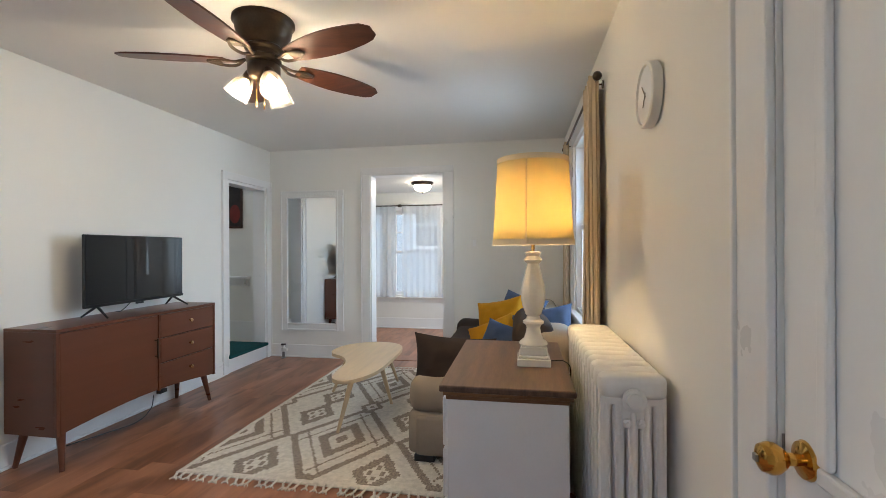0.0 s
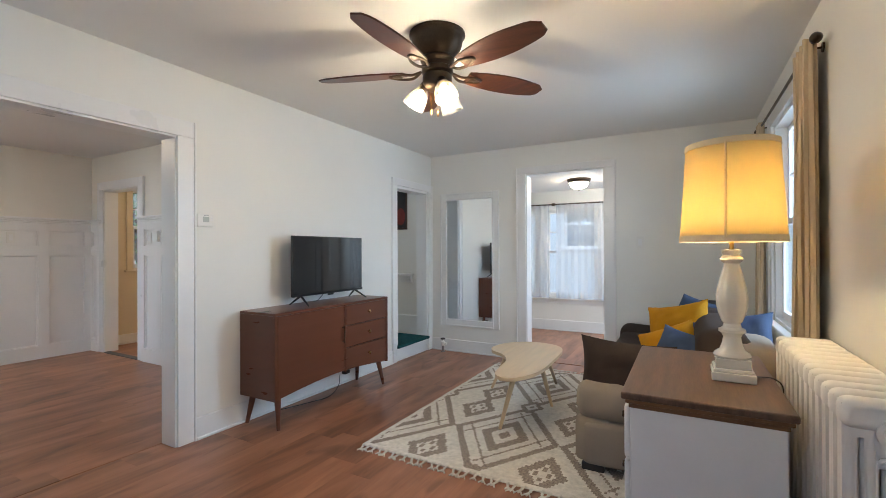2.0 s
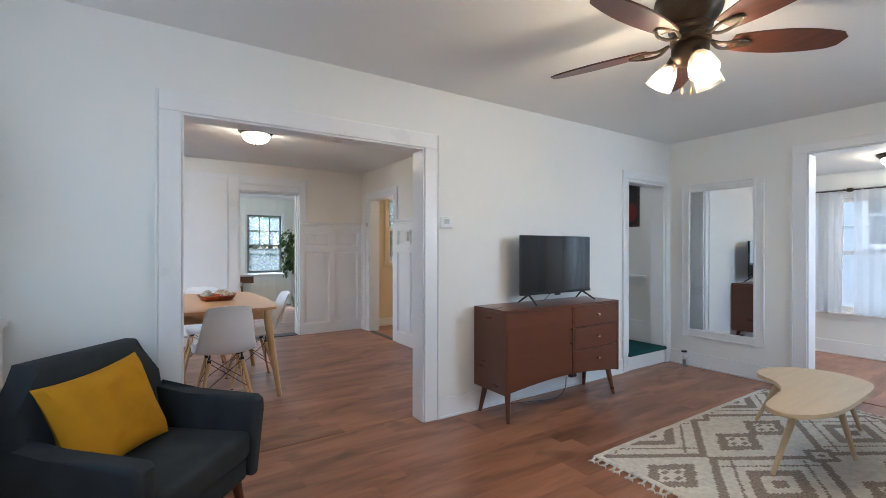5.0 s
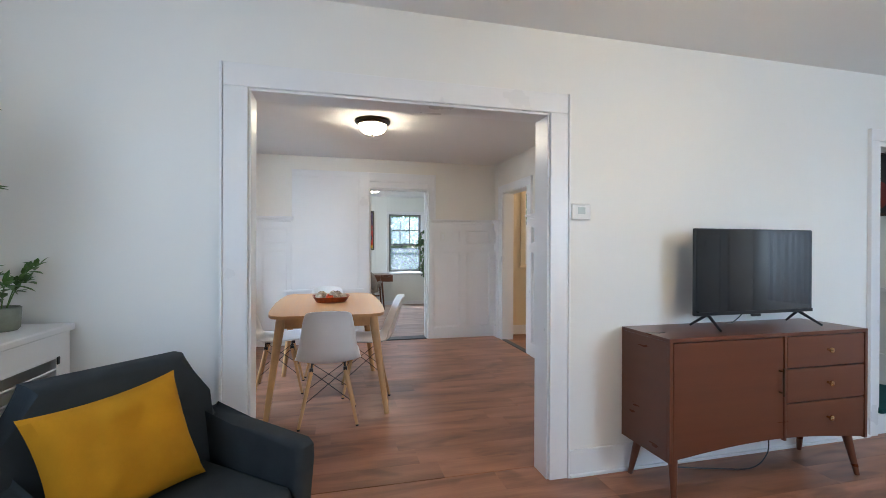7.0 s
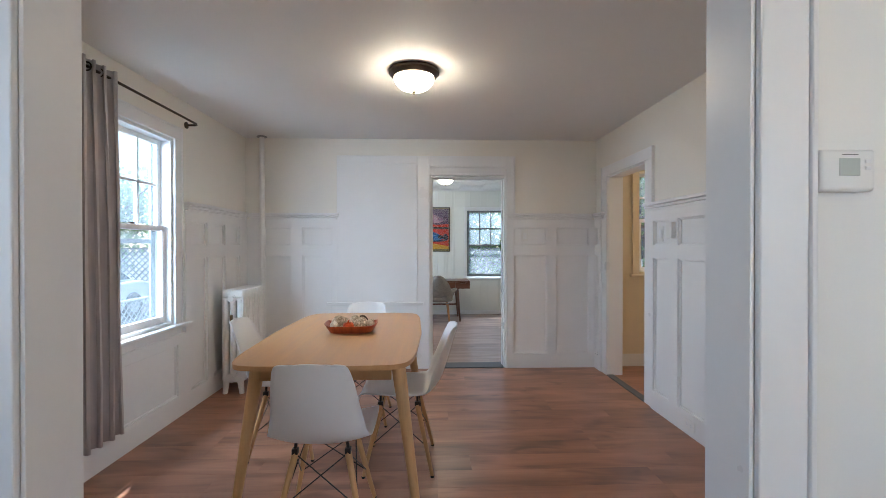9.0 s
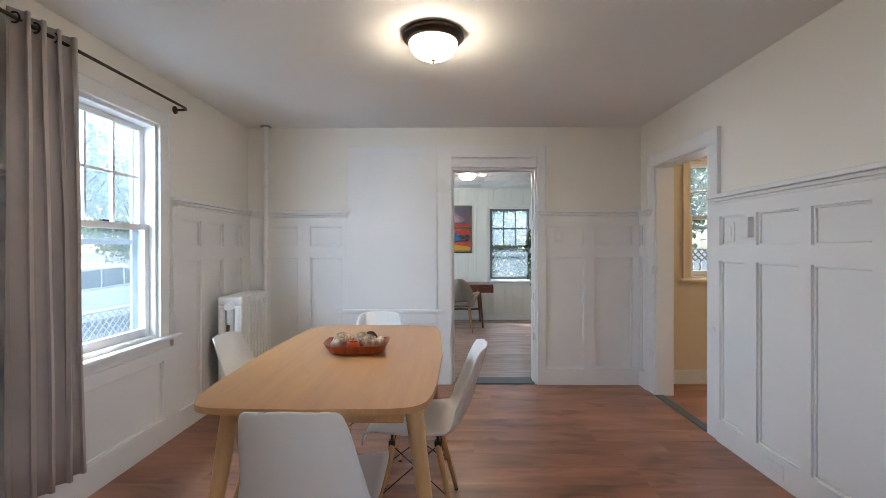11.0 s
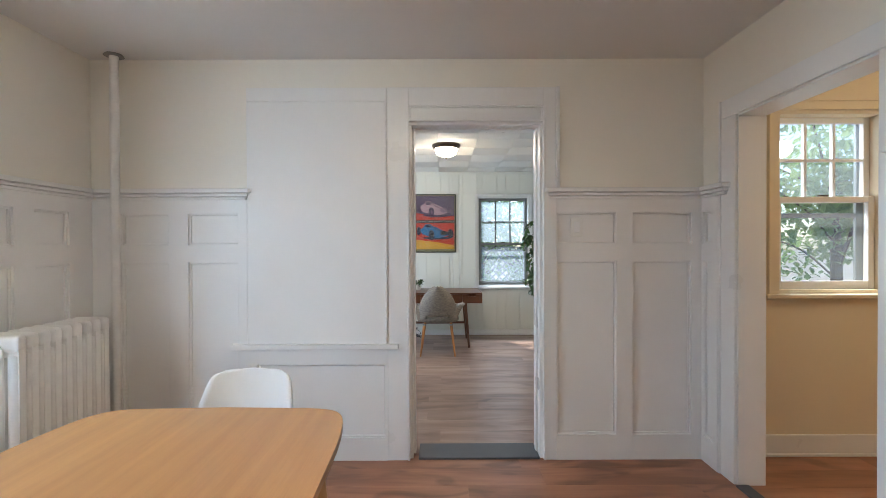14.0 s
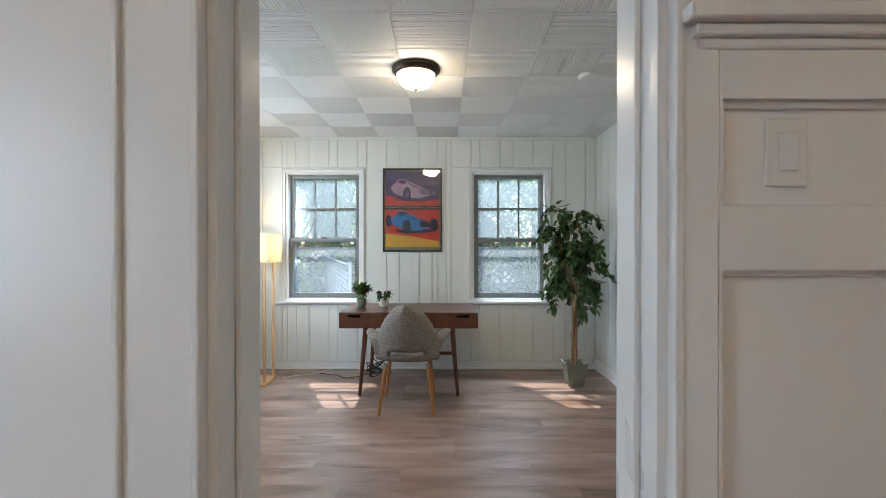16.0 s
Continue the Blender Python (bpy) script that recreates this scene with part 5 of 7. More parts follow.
# ---- ceiling fan ----
FAN = Matrix.Translation((-1.278, 2.227, H + 0.067)) @ Matrix.Scale(1.06, 4)


def ceiling_fan():
    o = thing("ceiling_fan", FAN, "bronze ceiling fan with five dark wooden blades and lit glass shades", "ceiling fan")
    b = B()
    lathe(b, [(0.136, -0.0635), (0.142, -0.066), (0.143, -0.078), (0.136, -0.086), (0.131, -0.092), (0.129, -0.112), (0.121, -0.140), (0.104, -0.168), (0.086, -0.184), (0.083, -0.190), (0.088, -0.196), (0.086, -0.206), (0.074, -0.216), (0.070, -0.236), (0.080, -0.242), (0.080, -0.262), (0.062, -0.274)], 44)
    part("motor_housing", b, BRONZE, o, "", True)
    b = B()
    lathe(b, [(0.07, -0.2745), (0.075, -0.282), (0.075, -0.322), (0.06, -0.345), (0.03, -0.356), (0.0, -0.36)], 36)
    part("light_hub", b, BRONZE, o, "", True)
    a0 = -18.0
    for k in range(5):
        m = Matrix.Rotation(radians(a0 + 72 * k), 4, "Z")
        b = B()
        up = [(0.17 + 0.44 * i / 14, 0.034 + 0.041 * math.sin(math.pi * min(1.0, 0.08 + 0.80 * i / 14)) ** 0.9) for i in range(15)]
        outline = [(x, -w) for x, w in up] + [(0.644, -0.022), (0.638, 0.030)] + [(x, w) for x, w in reversed(up)]
        prism(b, outline, -0.004, 0.004, m @ Matrix.Translation((0, 0, -0.258)) @ Matrix.Rotation(radians(-12), 4, "X"), 0.002)
        bl = part("blade", b, BLADE, o, "dark walnut blade")
        b = B()
        for s in (-1, 1):
            tube(b, [m @ Vector(p) for p in curve_pts([(0.085, 0.0, -0.250), (0.13, s * 0.022, -0.272), (0.19, s * 0.036, -0.268), (0.245, s * 0.010, -0.266), (0.25, 0, -0.266)], 14)], 0.007, 8)
        box(b, 0.19, -0.02, -0.269, 0.25, 0.02, -0.262, 0.002, m=m)
        part("blade_iron", b, BRONZE, bl, "", True)
    for k in range(3):
        a = radians(-40 + 120 * k)
        d = Vector((math.cos(a), math.sin(a), 0))
        tilt = (d * 0.62 + Vector((0, 0, -1))).normalized()
        base = d * 0.06 + Vector((0, 0, -0.318))
        q = Matrix.Translation(base) @ tilt.to_track_quat("Z", "Y").to_matrix().to_4x4()
        b = B()
        lathe(b, [(0.018, -0.01), (0.024, 0.0), (0.026, 0.03), (0.022, 0.035)], 18, q)
        arm = part("lamp_holder", b, BRONZE, o, "", True)
        b = B()
        lathe(b, [(0.026, 0.030), (0.034, 0.040), (0.046, 0.065), (0.053, 0.095), (0.058, 0.130), (0.0565, 0.130), (0.0515, 0.095), (0.0445, 0.066), (0.0325, 0.042), (0.0245, 0.032)], 32, q, False)
        s = part("glass_shade", b, FROST, arm, "frosted glass shade", True)
        s.visible_shadow = False
        b = B()
        lathe(b, [(0.010, 0.036), (0.016, 0.05), (0.024, 0.072), (0.022, 0.09), (0.0, 0.104)], 16, q)
        part("bulb", b, BULB, arm, "lit bulb", True)
        bulb_lamp("fan_light", FAN @ (base + tilt * 0.118), 4.0, FANLIGHT, 0.02)
    b = B()
    for x, L in ((0.02, 0.47), (-0.02, 0.455)):
        rod(b, (x, -0.03, -0.345), (x, -0.03, -L), 0.0012, 0.0012, 6)
        lathe(b, [(0.0, -L - 0.028), (0.004, -L - 0.024), (0.003, -L), (0.0, -L + 0.002)], 10, Matrix.Translation((x, -0.03, 0)))
    part("pull_chain", b, BRASS, o, "", True)


ceiling_fan()


def flush_lamp(at, label, r=0.150, group="flush ceiling lamps"):
    o = thing("ceiling_lamp", Matrix.Translation(at), label, "ceiling lamp", group)
    b = B()
    lathe(b, [(r * 0.97, 0.0), (r, -0.008), (r * 0.99, -0.020), (r * 0.93, -0.026), (r * 0.91, -0.034), (r * 0.84, -0.044), (r * 0.78, -0.046), (r * 0.76, -0.038)], 48)
    part("rim", b, BRONZE, o, "oil-rubbed bronze rim", True)
    b = B()
    lathe(b, [(r * 0.775, -0.044), (r * 0.77, -0.056), (r * 0.72, -0.078), (r * 0.62, -0.098), (r * 0.46, -0.114), (r * 0.26, -0.124), (0.0, -0.128)], 44)
    part("glass_bowl", b, BULBGLOW, o, "lit frosted glass bowl", True)
    b = B()
    lathe(b, [(0.0, -0.1265), (0.013, -0.128), (0.014, -0.136), (0.006, -0.142), (0.007, -0.147), (0.0, -0.153)], 16)
    part("finial", b, BRONZE, o, "", True)


flush_lamp((-4.84, 1.0, H), "lit flush ceiling lamp with a bronze rim in the dining room", 0.163)
flush_lamp((-8.60, 1.352, OH), "lit flush ceiling lamp with a bronze rim in the office", 0.150)
flush_lamp((-1.30, 5.95, SH), "lit flush ceiling lamp with a bronze rim in the sunroom", 0.150)

# ---- dining room ----
def dining_table():
    o = thing("dining_table", Matrix.Translation((-4.635, 0.618, 0)), "light oak dining table with rounded corners and splayed round legs", "dining table")
    pts = []
    n = 72
    for i in range(n):
        a = 2 * math.pi * i / n
        c, s = math.cos(a), math.sin(a)
        e = 0.165
        x = 0.755 * math.copysign(abs(c) ** e, c)
        y = 0.432 * math.copysign(abs(s) ** e, s)
        y *= 1 - 0.09 * (x / 0.755) ** 2
        x *= 1 - 0.035 * (y / 0.432) ** 2
        pts.append((x, y))
    b = B()
    prism(b, pts, 0.751, 0.772, None, 0.006, 3)
    part("tabletop", b, OAK, o, "", True)
    for q in ((-0.56, -0.345, 0.66, 0.56, -0.325, 0.7508), (-0.56, 0.325, 0.66, 0.56, 0.345, 0.7508), (-0.58, -0.30, 0.66, -0.56, 0.30, 0.7508), (0.56, -0.30, 0.66, 0.58, 0.30, 0.7508)):
        b = B()
        box(b, *q, 0.003)
        part("apron", b, OAK, o)
    for sx in (-1, 1):
        for sy in (-1, 1):
            b = B()
            rod(b, (sx * 0.585, sy * 0.425, 0), (sx * 0.53, sy * 0.325, 0.7465), 0.019, 0.034, 20)
            part("leg", b, BEECH, o, "", True)


def shell_chair():
    """A moulded side chair on four dowel legs with crossed wire stays."""
    o = thing("dining_chair", pose(-4.06, 0.622, 0, 0, 0, 90), "white moulded dining chair on beech dowel legs with black wire stays", "dining chair", "chairs round the dining table")
    prof = curve_pts([(0.225, 0, 0.412), (0.205, 0, 0.436), (0.10, 0, 0.432), (-0.05, 0, 0.424), (-0.17, 0, 0.440), (-0.235, 0, 0.50), (-0.275, 0, 0.60), (-0.310, 0, 0.72), (-0.335, 0, 0.80), (-0.341, 0, 0.822)], 48)
    b = B()
    rows = []
    for k, p in enumerate(prof):
        s = k / 48
        if s < 0.42:
            w = 0.205 + 0.02 * min(1, s / 0.2)
        else:
            w = 0.222 - 0.095 * ((s - 0.42) / 0.58) ** 1.2
        if s > 0.84:
            w *= max(0.34, 1 - ((s - 0.84) / 0.161) ** 2.6) ** (1 / 2.3)
        if s < 0.06:
            w *= 0.90 + 0.10 * (s / 0.06)
        back = min(1, max(0, (s - 0.40) / 0.22))
        row = []
        for i in range(17):
            u = i / 8 - 1
            rise = abs(u) ** 2.2
            y = p.x + back * 0.075 * (abs(u) * w / 0.2) ** 2.2
            z = p.z + (1 - back) * 0.035 * rise * min(1, s / 0.15) - (0.010 * rise if s < 0.05 else 0)
            if s > 0.90:
                z -= 0.010 * u * u * (s - 0.90) / 0.10
            row.append(b.verts.new((u * w, y, z)))
        rows.append(row)
    for r, q in zip(rows, rows[1:]):
        for i in range(16):
            b.faces.new((r[i], r[i + 1], q[i + 1], q[i]))
    sh = part("seat_shell", b, PLASTIC, o, "white moulded plastic seat shell", True)
    thicken(sh, 0.007)
    feet = {}
    for sx in (-1, 1):
        for sy in (-1, 1):
            f, t = Vector((sx * 0.195, sy * 0.19, 0.008)), Vector((sx * 0.115, sy * 0.105, 0.375))
            feet[sx, sy] = (f, t)
            b = B()
            rod(b, f, t, 0.0105, 0.0155, 14)
            leg = part("leg", b, BEECH, o, "beech dowel leg", True)
            b = B()
            rod(b, f - Vector((0, 0, 0.008)), f + Vector((0, 0, 0.004)), 0.010, 0.0112, 12)
            part("foot_cap", b, BLACK, leg)
            b = B()
            box(b, t.x - 0.013, t.y - 0.015, 0.370, t.x + 0.013, t.y + 0.015, 0.396, 0.003)
            rod(b, (t.x, t.y, 0.394), (t.x * 0.95, t.y, 0.434), 0.007, 0.007, 10)
            part("bracket", b, BLACK, leg, "black metal bracket")
    for p, q in (((-1, -1), (1, -1)), ((1, -1), (-1, -1)), ((-1, 1), (1, 1)), ((1, 1), (-1, 1)), ((-1, -1), (-1, 1)), ((-1, 1), (-1, -1)), ((1, -1), (1, 1)), ((1, 1), (1, -1))):
        (f, t), (f2, t2) = feet[p], feet[q]
        lo = f.lerp(t, 0.42)
        b = B()
        rod(b, lo, t2 - Vector((0, 0, 0.004)), 0.0028, 0.0028, 6)
        part("wire_stay", b, BLACK, o, "", True)
    return o


dining_table()
ch = shell_chair()
copy_thing(ch, pose(-4.64, 0.925, 0, 0, 0, 179))
copy_thing(ch, pose(-4.84, 0.205, 0, 0, 0, 2))
copy_thing(ch, pose(-5.325, 0.595, 0, 0, 0, -90))


def tray():
    o = thing("wooden_tray", pose(-4.655, 0.635, 0.7725, 0, 0, 4), "reddish wooden tray of woven decorative balls on the table", "tray")
    wood = mat("reddish_tray_wood", C(168, 84, 42), 0.35, var=0.18, scale=6, fine=40, stretch=(1, 6, 1), dark=C(120, 52, 26))
    b = B()
    rings = []
    for s, z in ((0.70, 0.0), (0.80, 0.006), (1.0, 0.046), (0.965, 0.047), (0.78, 0.014), (0.70, 0.010)):
        r = []
        for i in range(48):
            a = 2 * math.pi * i / 48
            c, q = math.cos(a), math.sin(a)
            r.append(b.verts.new((0.115 * s * math.copysign(abs(c) ** 0.45, c), 0.155 * s * math.copysign(abs(q) ** 0.45, q), z + 0.012 * (abs(q) ** 4) * (s > 0.9))))
        rings.append(r)
    b.faces.new(rings[0][::-1]), b.faces.new(rings[-1])
    for a, c in zip(rings, rings[1:]):
        for i in range(48):
            b.faces.new((a[i], a[(i + 1) % 48], c[(i + 1) % 48], c[i]))
    part("bowl", b, wood, o, "", True)


def wicker_ball(x, y, z, r, material, label):
    o = []
    b = B()
    rnd = random.Random(int(x * 1000 + y * 3000))
    lathe(b, [(0.001, -r * 0.8), (r * 0.5, -r * 0.64), (r * 0.8, 0), (r * 0.5, r * 0.64), (0.001, r * 0.8)], 12)
    for k in range(15):
        q = Euler((rnd.uniform(0, 6.3), rnd.uniform(0, 6.3), rnd.uniform(0, 6.3))).to_matrix()
        tube(b, [q @ Vector((r * math.cos(2 * math.pi * i / 16), r * math.sin(2 * math.pi * i / 16), r * 0.25 * math.sin(k))) * 0.97 for i in range(17)], r * 0.055, 5)
    ob = part("decor_ball", b, material, None, "", True, Matrix.Translation((x, y, z)))
    return tagged(ob, label, "ornament", "balls in the tray")


tray()
TWIG = mat("pale_twig", C(212, 198, 174), 0.8, var=0.3, scale=40, bump=0.3, dark=C(140, 122, 98))
DARKTWIG = mat("dark_twig", C(96, 74, 58), 0.8, var=0.3, scale=40, bump=0.3)
CREAMBALL = mat("cream_ball", C(236, 226, 208), 0.7, var=0.08, scale=30, bump=0.2)
ORANGE = mat("orange_ceramic", C(226, 92, 34), 0.5, var=0.15, scale=30, bump=0.1)
for dx, dy, r, m_, lab in ((0.01, -0.075, 0.033, TWIG, "pale woven twig ball in the tray"), (0.0, 0.02, 0.033, TWIG, "pale woven twig ball in the tray"), (0.035, 0.062, 0.031, TWIG, "pale woven twig ball in the tray"),
                           (-0.045, 0.055, 0.030, DARKTWIG, "dark woven twig ball in the tray"), (0.055, -0.095, 0.021, CREAMBALL, "small cream ball in the tray"), (-0.035, -0.105, 0.022, CREAMBALL, "small cream ball in the tray"),
                           (-0.01, 0.108, 0.022, CREAMBALL, "small cream ball in the tray"), (-0.06, -0.055, 0.024, TWIG, "pale woven twig ball in the tray")):
    wicker_ball(-4.655 + dx, 0.635 + dy, 0.794 + 1.1 * r, 1.12 * r, m_, lab)
for dx, dy in ((0.062, -0.01), (-0.045, -0.005)):
    b = B()
    lathe(b, [(0.018, 0), (0.030, 0.014), (0.032, 0.034), (0.027, 0.046), (0.022, 0.046), (0.026, 0.032), (0.024, 0.016), (0.0, 0.010)], 20)
    tagged(part("candle_cup", b, ORANGE, None, "", True, Matrix.Translation((-4.655 + dx, 0.635 + dy, 0.786))), "small orange ceramic cup in the tray", "ornament", "cups in the tray")

# radiator along the south wall, with its riser pipe
radiator("radiator", 0.54, 0.185, 0.905, 9, pose(-5.865, -0.60, 0, 0, 0, 90), "white painted cast-iron radiator under the wainscot", 3)
o = thing("heating_pipe", Matrix.Translation((-6.565, -0.60, 0)), "white painted heating pipe from floor to ceiling", "pipe")
b = B()
rod(b, (0, 0, 0), (0, 0, H - 0.001), 0.024, 0.024, 20)
part("riser", b, IRON, o, "", True)
for z in (0.0, H - 0.012):
    b = B()
    lathe(b, [(0.024, z), (0.052, z + 0.002), (0.046, z + 0.011), (0.025, z + 0.011)], 24)
    part("collar", b, STEEL, o, "dull steel collar", True)
b = B()
rod(b, (0, 0, 0.14), (0.10, 0.0, 0.14), 0.018, 0.018, 14)
lathe(b, [(0.03, -0.03), (0.036, 0.0), (0.03, 0.03)], 16, Matrix.Translation((0.07, 0, 0.14)) @ pose(0, 0, 0, 0, 90, 0))
part("valve", b, IRON, o, "", True)
# air valve on the end of the radiator
o = thing("air_valve", Matrix.Translation((-5.862, -0.60, 0.66)), "brass air valve on the radiator end", "valve")
b = B()
box(b, 0.0, -0.010, -0.03, 0.018, 0.010, 0.03, 0.004)
part("body", b, mat("old_brass", C(120, 96, 66), 0.45, metal=0.8, var=0.1), o)


# ---- curtains and rods ----
def curtain_rod(name, p0, p1, label, wall_dir, finial=True, brackets=(0.06, 0.94), reach=0.09):
    o = thing(name, Matrix(), label, "curtain rod")
    p0, p1 = Vector(p0), Vector(p1)
    b = B()
    rod(b, p0, p1, 0.008, 0.008, 12)
    part("rod", b, BRONZE, o, "", True)
    for f in brackets:
        p = p0.lerp(p1, f)
        w = Vector(wall_dir)
        b = B()
        tube(b, [p, p + w * reach * 0.6, p + w * reach], 0.005, 8)
        q = w.to_track_quat("Z", "Y").to_matrix().to_4x4()
        lathe(b, [(0.022, -0.006), (0.024, 0.0)], 16, Matrix.Translation(p + w * reach) @ q)
        part("bracket", b, BRONZE, o, "", True)
    if finial:
        for p, d in ((p0, (p0 - p1).normalized()), (p1, (p1 - p0).normalized())):
            b = B()
            lathe(b, [(0.008, 0), (0.013, 0.006), (0.024, 0.022), (0.024, 0.034), (0.012, 0.050), (0.0, 0.054)], 18, Matrix.Translation(p) @ d.to_track_quat("Z", "Y").to_matrix().to_4x4())
            part("finial", b, BRONZE, o, "", True)
    return o


def curtain(label, length, z0, z1, folds, depth, m, material, seed, flare=0.0, sweep=0.0, thick=0.003, group=""):
    b = B()
    curtain_sheet(b, length, z0, z1, folds, depth, seed, flare=flare, sweep=sweep)
    ob = part("curtain", b, material, None, "", True, m)
    if thick:
        thicken(ob, thick)
    return tagged(ob, label, "curtain", group)


curtain_rod("curtain_rod", (0.405, 2.68, 2.165), (0.405, 4.42, 2.165), "dark bronze curtain rod over the sofa window", (1, 0, 0), reach=0.054)
curtain("long beige curtain drawn aside at the sofa window", 0.30, 0.30, 2.19, 4, 0.046, pose(0.402, 2.85, 0, 0, 0, 90), BEIGECURTAIN, 3)
curtain("long beige curtain drawn to the far side of the sofa window", 0.20, 0.30, 2.19, 5, 0.030, pose(0.405, 4.32, 0, 0, 0, 90), BEIGECURTAIN, 8)
o = thing("curtain_rod", Matrix(), "dark bronze wrap-around curtain rod in the dining room", "curtain rod")
b = B()
tube(b, [(-4.20, -0.70, 2.225), (-5.36, -0.70, 2.225), (-5.48, -0.70, 2.225), (-5.515, -0.715, 2.225), (-5.522, -0.75, 2.225), (-5.522, -0.785, 2.225)], 0.0085, 10)
part("rod", b, BRONZE, o, "", True)
b = B()
lathe(b, [(0.026, 0.0), (0.026, 0.008), (0.014, 0.014)], 20, Matrix.Translation((-5.522, -0.799, 2.225)) @ pose(0, 0, 0, -90, 0, 0))
part("wall_flange", b, BRONZE, o, "", True)
for k in range(3):
    b = B()
    bmr = [(0.022 * math.cos(a), 0.022 * math.sin(a)) for a in [2 * math.pi * i / 16 for i in range(17)]]
    tube(b, [(-4.30 - k * 0.09, -0.70 + p, 2.225 + q) for p, q in bmr], 0.004, 6)
    part("grommet", b, BRONZE, o, "", True)
curtain("long taupe-grey satin curtain drawn aside in the dining room", 0.30, 0.20, 2.265, 4, 0.050, pose(-4.43, -0.70, 0, 0, 0, 0), GREYCURTAIN, 5, flare=0.15, sweep=-0.02)
curtain_rod("curtain_rod", (-3.2, 6.86, 1.925), (-1.905, 6.86, 1.925), "dark curtain rod over the sunroom windows", (0, 1, 0), True, (0.03, 0.97))
curtain_rod("curtain_rod", (-1.83, 6.86, 1.925), (0.2, 6.86, 1.925), "dark curtain rod over the sunroom windows", (0, 1, 0), True, (0.03, 0.97))
for i, (xc, w) in enumerate(((-2.55, 1.22), (-1.44, 0.78), (-0.60, 0.86), (0.0, 0.4))):
    curtain("white sheer curtain hanging over the sunroom windows", w, 0.50, 1.94, max(4, int(w * 11)), 0.013, pose(xc, 6.86, 0), SHEER, i + 2, thick=0, group="sheer curtains")


# ---- wall fittings ----
def wall_plate(label, m, w=0.072, h=0.118):
    o = thing("light_switch", m, label, "switch")
    b = B()
    box(b, -w / 2, -h / 2, 0, w / 2, h / 2, 0.006, 0.0025)
    p = part("plate", b, DEVICE, o)
    b = B()
    box(b, -0.017, -0.033, 0.0062, 0.017, 0.033, 0.0105, 0.002)
    part("rocker", b, PLASTIC, o)
    return o


FACE_XP = pose(0, 0, 0, 90, 0, 90)
wall_plate("white rocker light switch on the living room wall", Matrix.Translation((-0.50, YN, 1.307)) @ pose(0, 0, 0, 90, 0, 0))
wall_plate("white rocker light switch in a wainscot panel", Matrix.Translation((DW + 0.005, 2.113, 1.392)) @ FACE_XP)
wall_plate("white rocker light switch in the north wainscot", Matrix.Translation((-5.32, DN - 0.005, 1.375)) @ pose(0, 0, 0, 90, 0, 0))
o = thing("control_box", Matrix.Translation((-5.115, DN - 0.0285, 1.395)), "small white box on the wainscot stile", "control box")
b = B()
box(b, -0.035, -0.035, -0.058, 0.035, 0, 0.058, 0.004)
part("cover", b, DEVICE, o)


def outlet(label, m):
    o = thing("wall_outlet", m, label, "outlet")
    b = B()
    box(b, -0.036, -0.058, 0, 0.036, 0.058, 0.005, 0.002)
    part("plate", b, DEVICE, o)
    for y in (-0.022, 0.022):
        b = B()
        box(b, -0.015, y - 0.014, 0.0052, 0.015, y + 0.014, 0.007, 0.004)
        s = part("socket", b, PLASTIC, o)
        b = B()
        for x in (-0.006, 0.006):
            box(b, x - 0.001, y - 0.005, 0.0072, x + 0.001, y + 0.005, 0.0076)
        part("slot_pair", b, BLACK, s)


outlet("white wall outlet low on the north wainscot", Matrix.Translation((-4.91, DN - 0.0285, 0.075)) @ pose(0, 0, 0, 90, 0, 0) @ pose(0, 0, 0, 0, 0, 90))
outlet("white wall outlet low under the boarded window", Matrix.Translation((DW + 0.0285, 0.44, 0.07)) @ FACE_XP @ pose(0, 0, 0, 0, 0, 90))

o = thing("thermostat", Matrix.Translation((XW, 1.950, 1.435)) @ FACE_XP, "white digital thermostat on the wall", "thermostat")
b = B()
box(b, -0.058, -0.043, 0.002, 0.058, 0.043, 0.030, 0.008, 3)
part("case", b, DEVICE, o, "", True)
b = B()
box(b, -0.022, -0.012, 0.0302, 0.022, 0.024, 0.0312, 0.0005)
part("display", b, mat("grey_green_lcd", C(186, 192, 186), 0.2, var=0.02), o, "grey-green display")
for y in (0.004, 0.018):
    b = B()
    box(b, 0.033, y - 0.004, 0.0302, 0.045, y + 0.004, 0.032, 0.001)
    part("button", b, PLASTIC, o)
b = B()
box(b, -0.016, 0.031, 0.0302, 0.018, 0.0325, 0.0306)
part("lettering_bar", b, mat("grey_print", C(96, 96, 96), 0.6), o)
b = B()
rod(b, (-0.075, -0.010, 0.006), (-0.060, -0.010, 0.012), 0.004, 0.004, 8)
part("wire_end", b, BRASS, o)

o = thing("smoke_alarm", Matrix.Translation((-8.70, 2.45, OH)), "white round smoke alarm on the office ceiling", "smoke alarm")
b = B()
lathe(b, [(0.062, 0), (0.062, -0.014), (0.052, -0.026), (0.0, -0.030)], 32)
part("case", b, DEVICE, o, "", True)

o = thing("floor_valve", Matrix.Translation((-2.70, 4.86, 0)), "capped steam valve on a short pipe by the baseboard", "valve")
b = B()
rod(b, (0, 0, 0), (0, 0, 0.10), 0.016, 0.016, 14)
part("pipe", b, STEEL, o, "", True)
b = B()
lathe(b, [(0.028, 0.0), (0.028, 0.006), (0.018, 0.010)], 20)
part("collar", b, STEEL, o, "", True)
b = B()
lathe(b, [(0.020, 0.075), (0.026, 0.085), (0.026, 0.12), (0.014, 0.13), (0.012, 0.15)], 18)
rod(b, (0, 0, 0.10), (0.045, 0.0, 0.10), 0.017, 0.017, 14)
part("valve_body", b, IRON, o, "", True)
b = B()
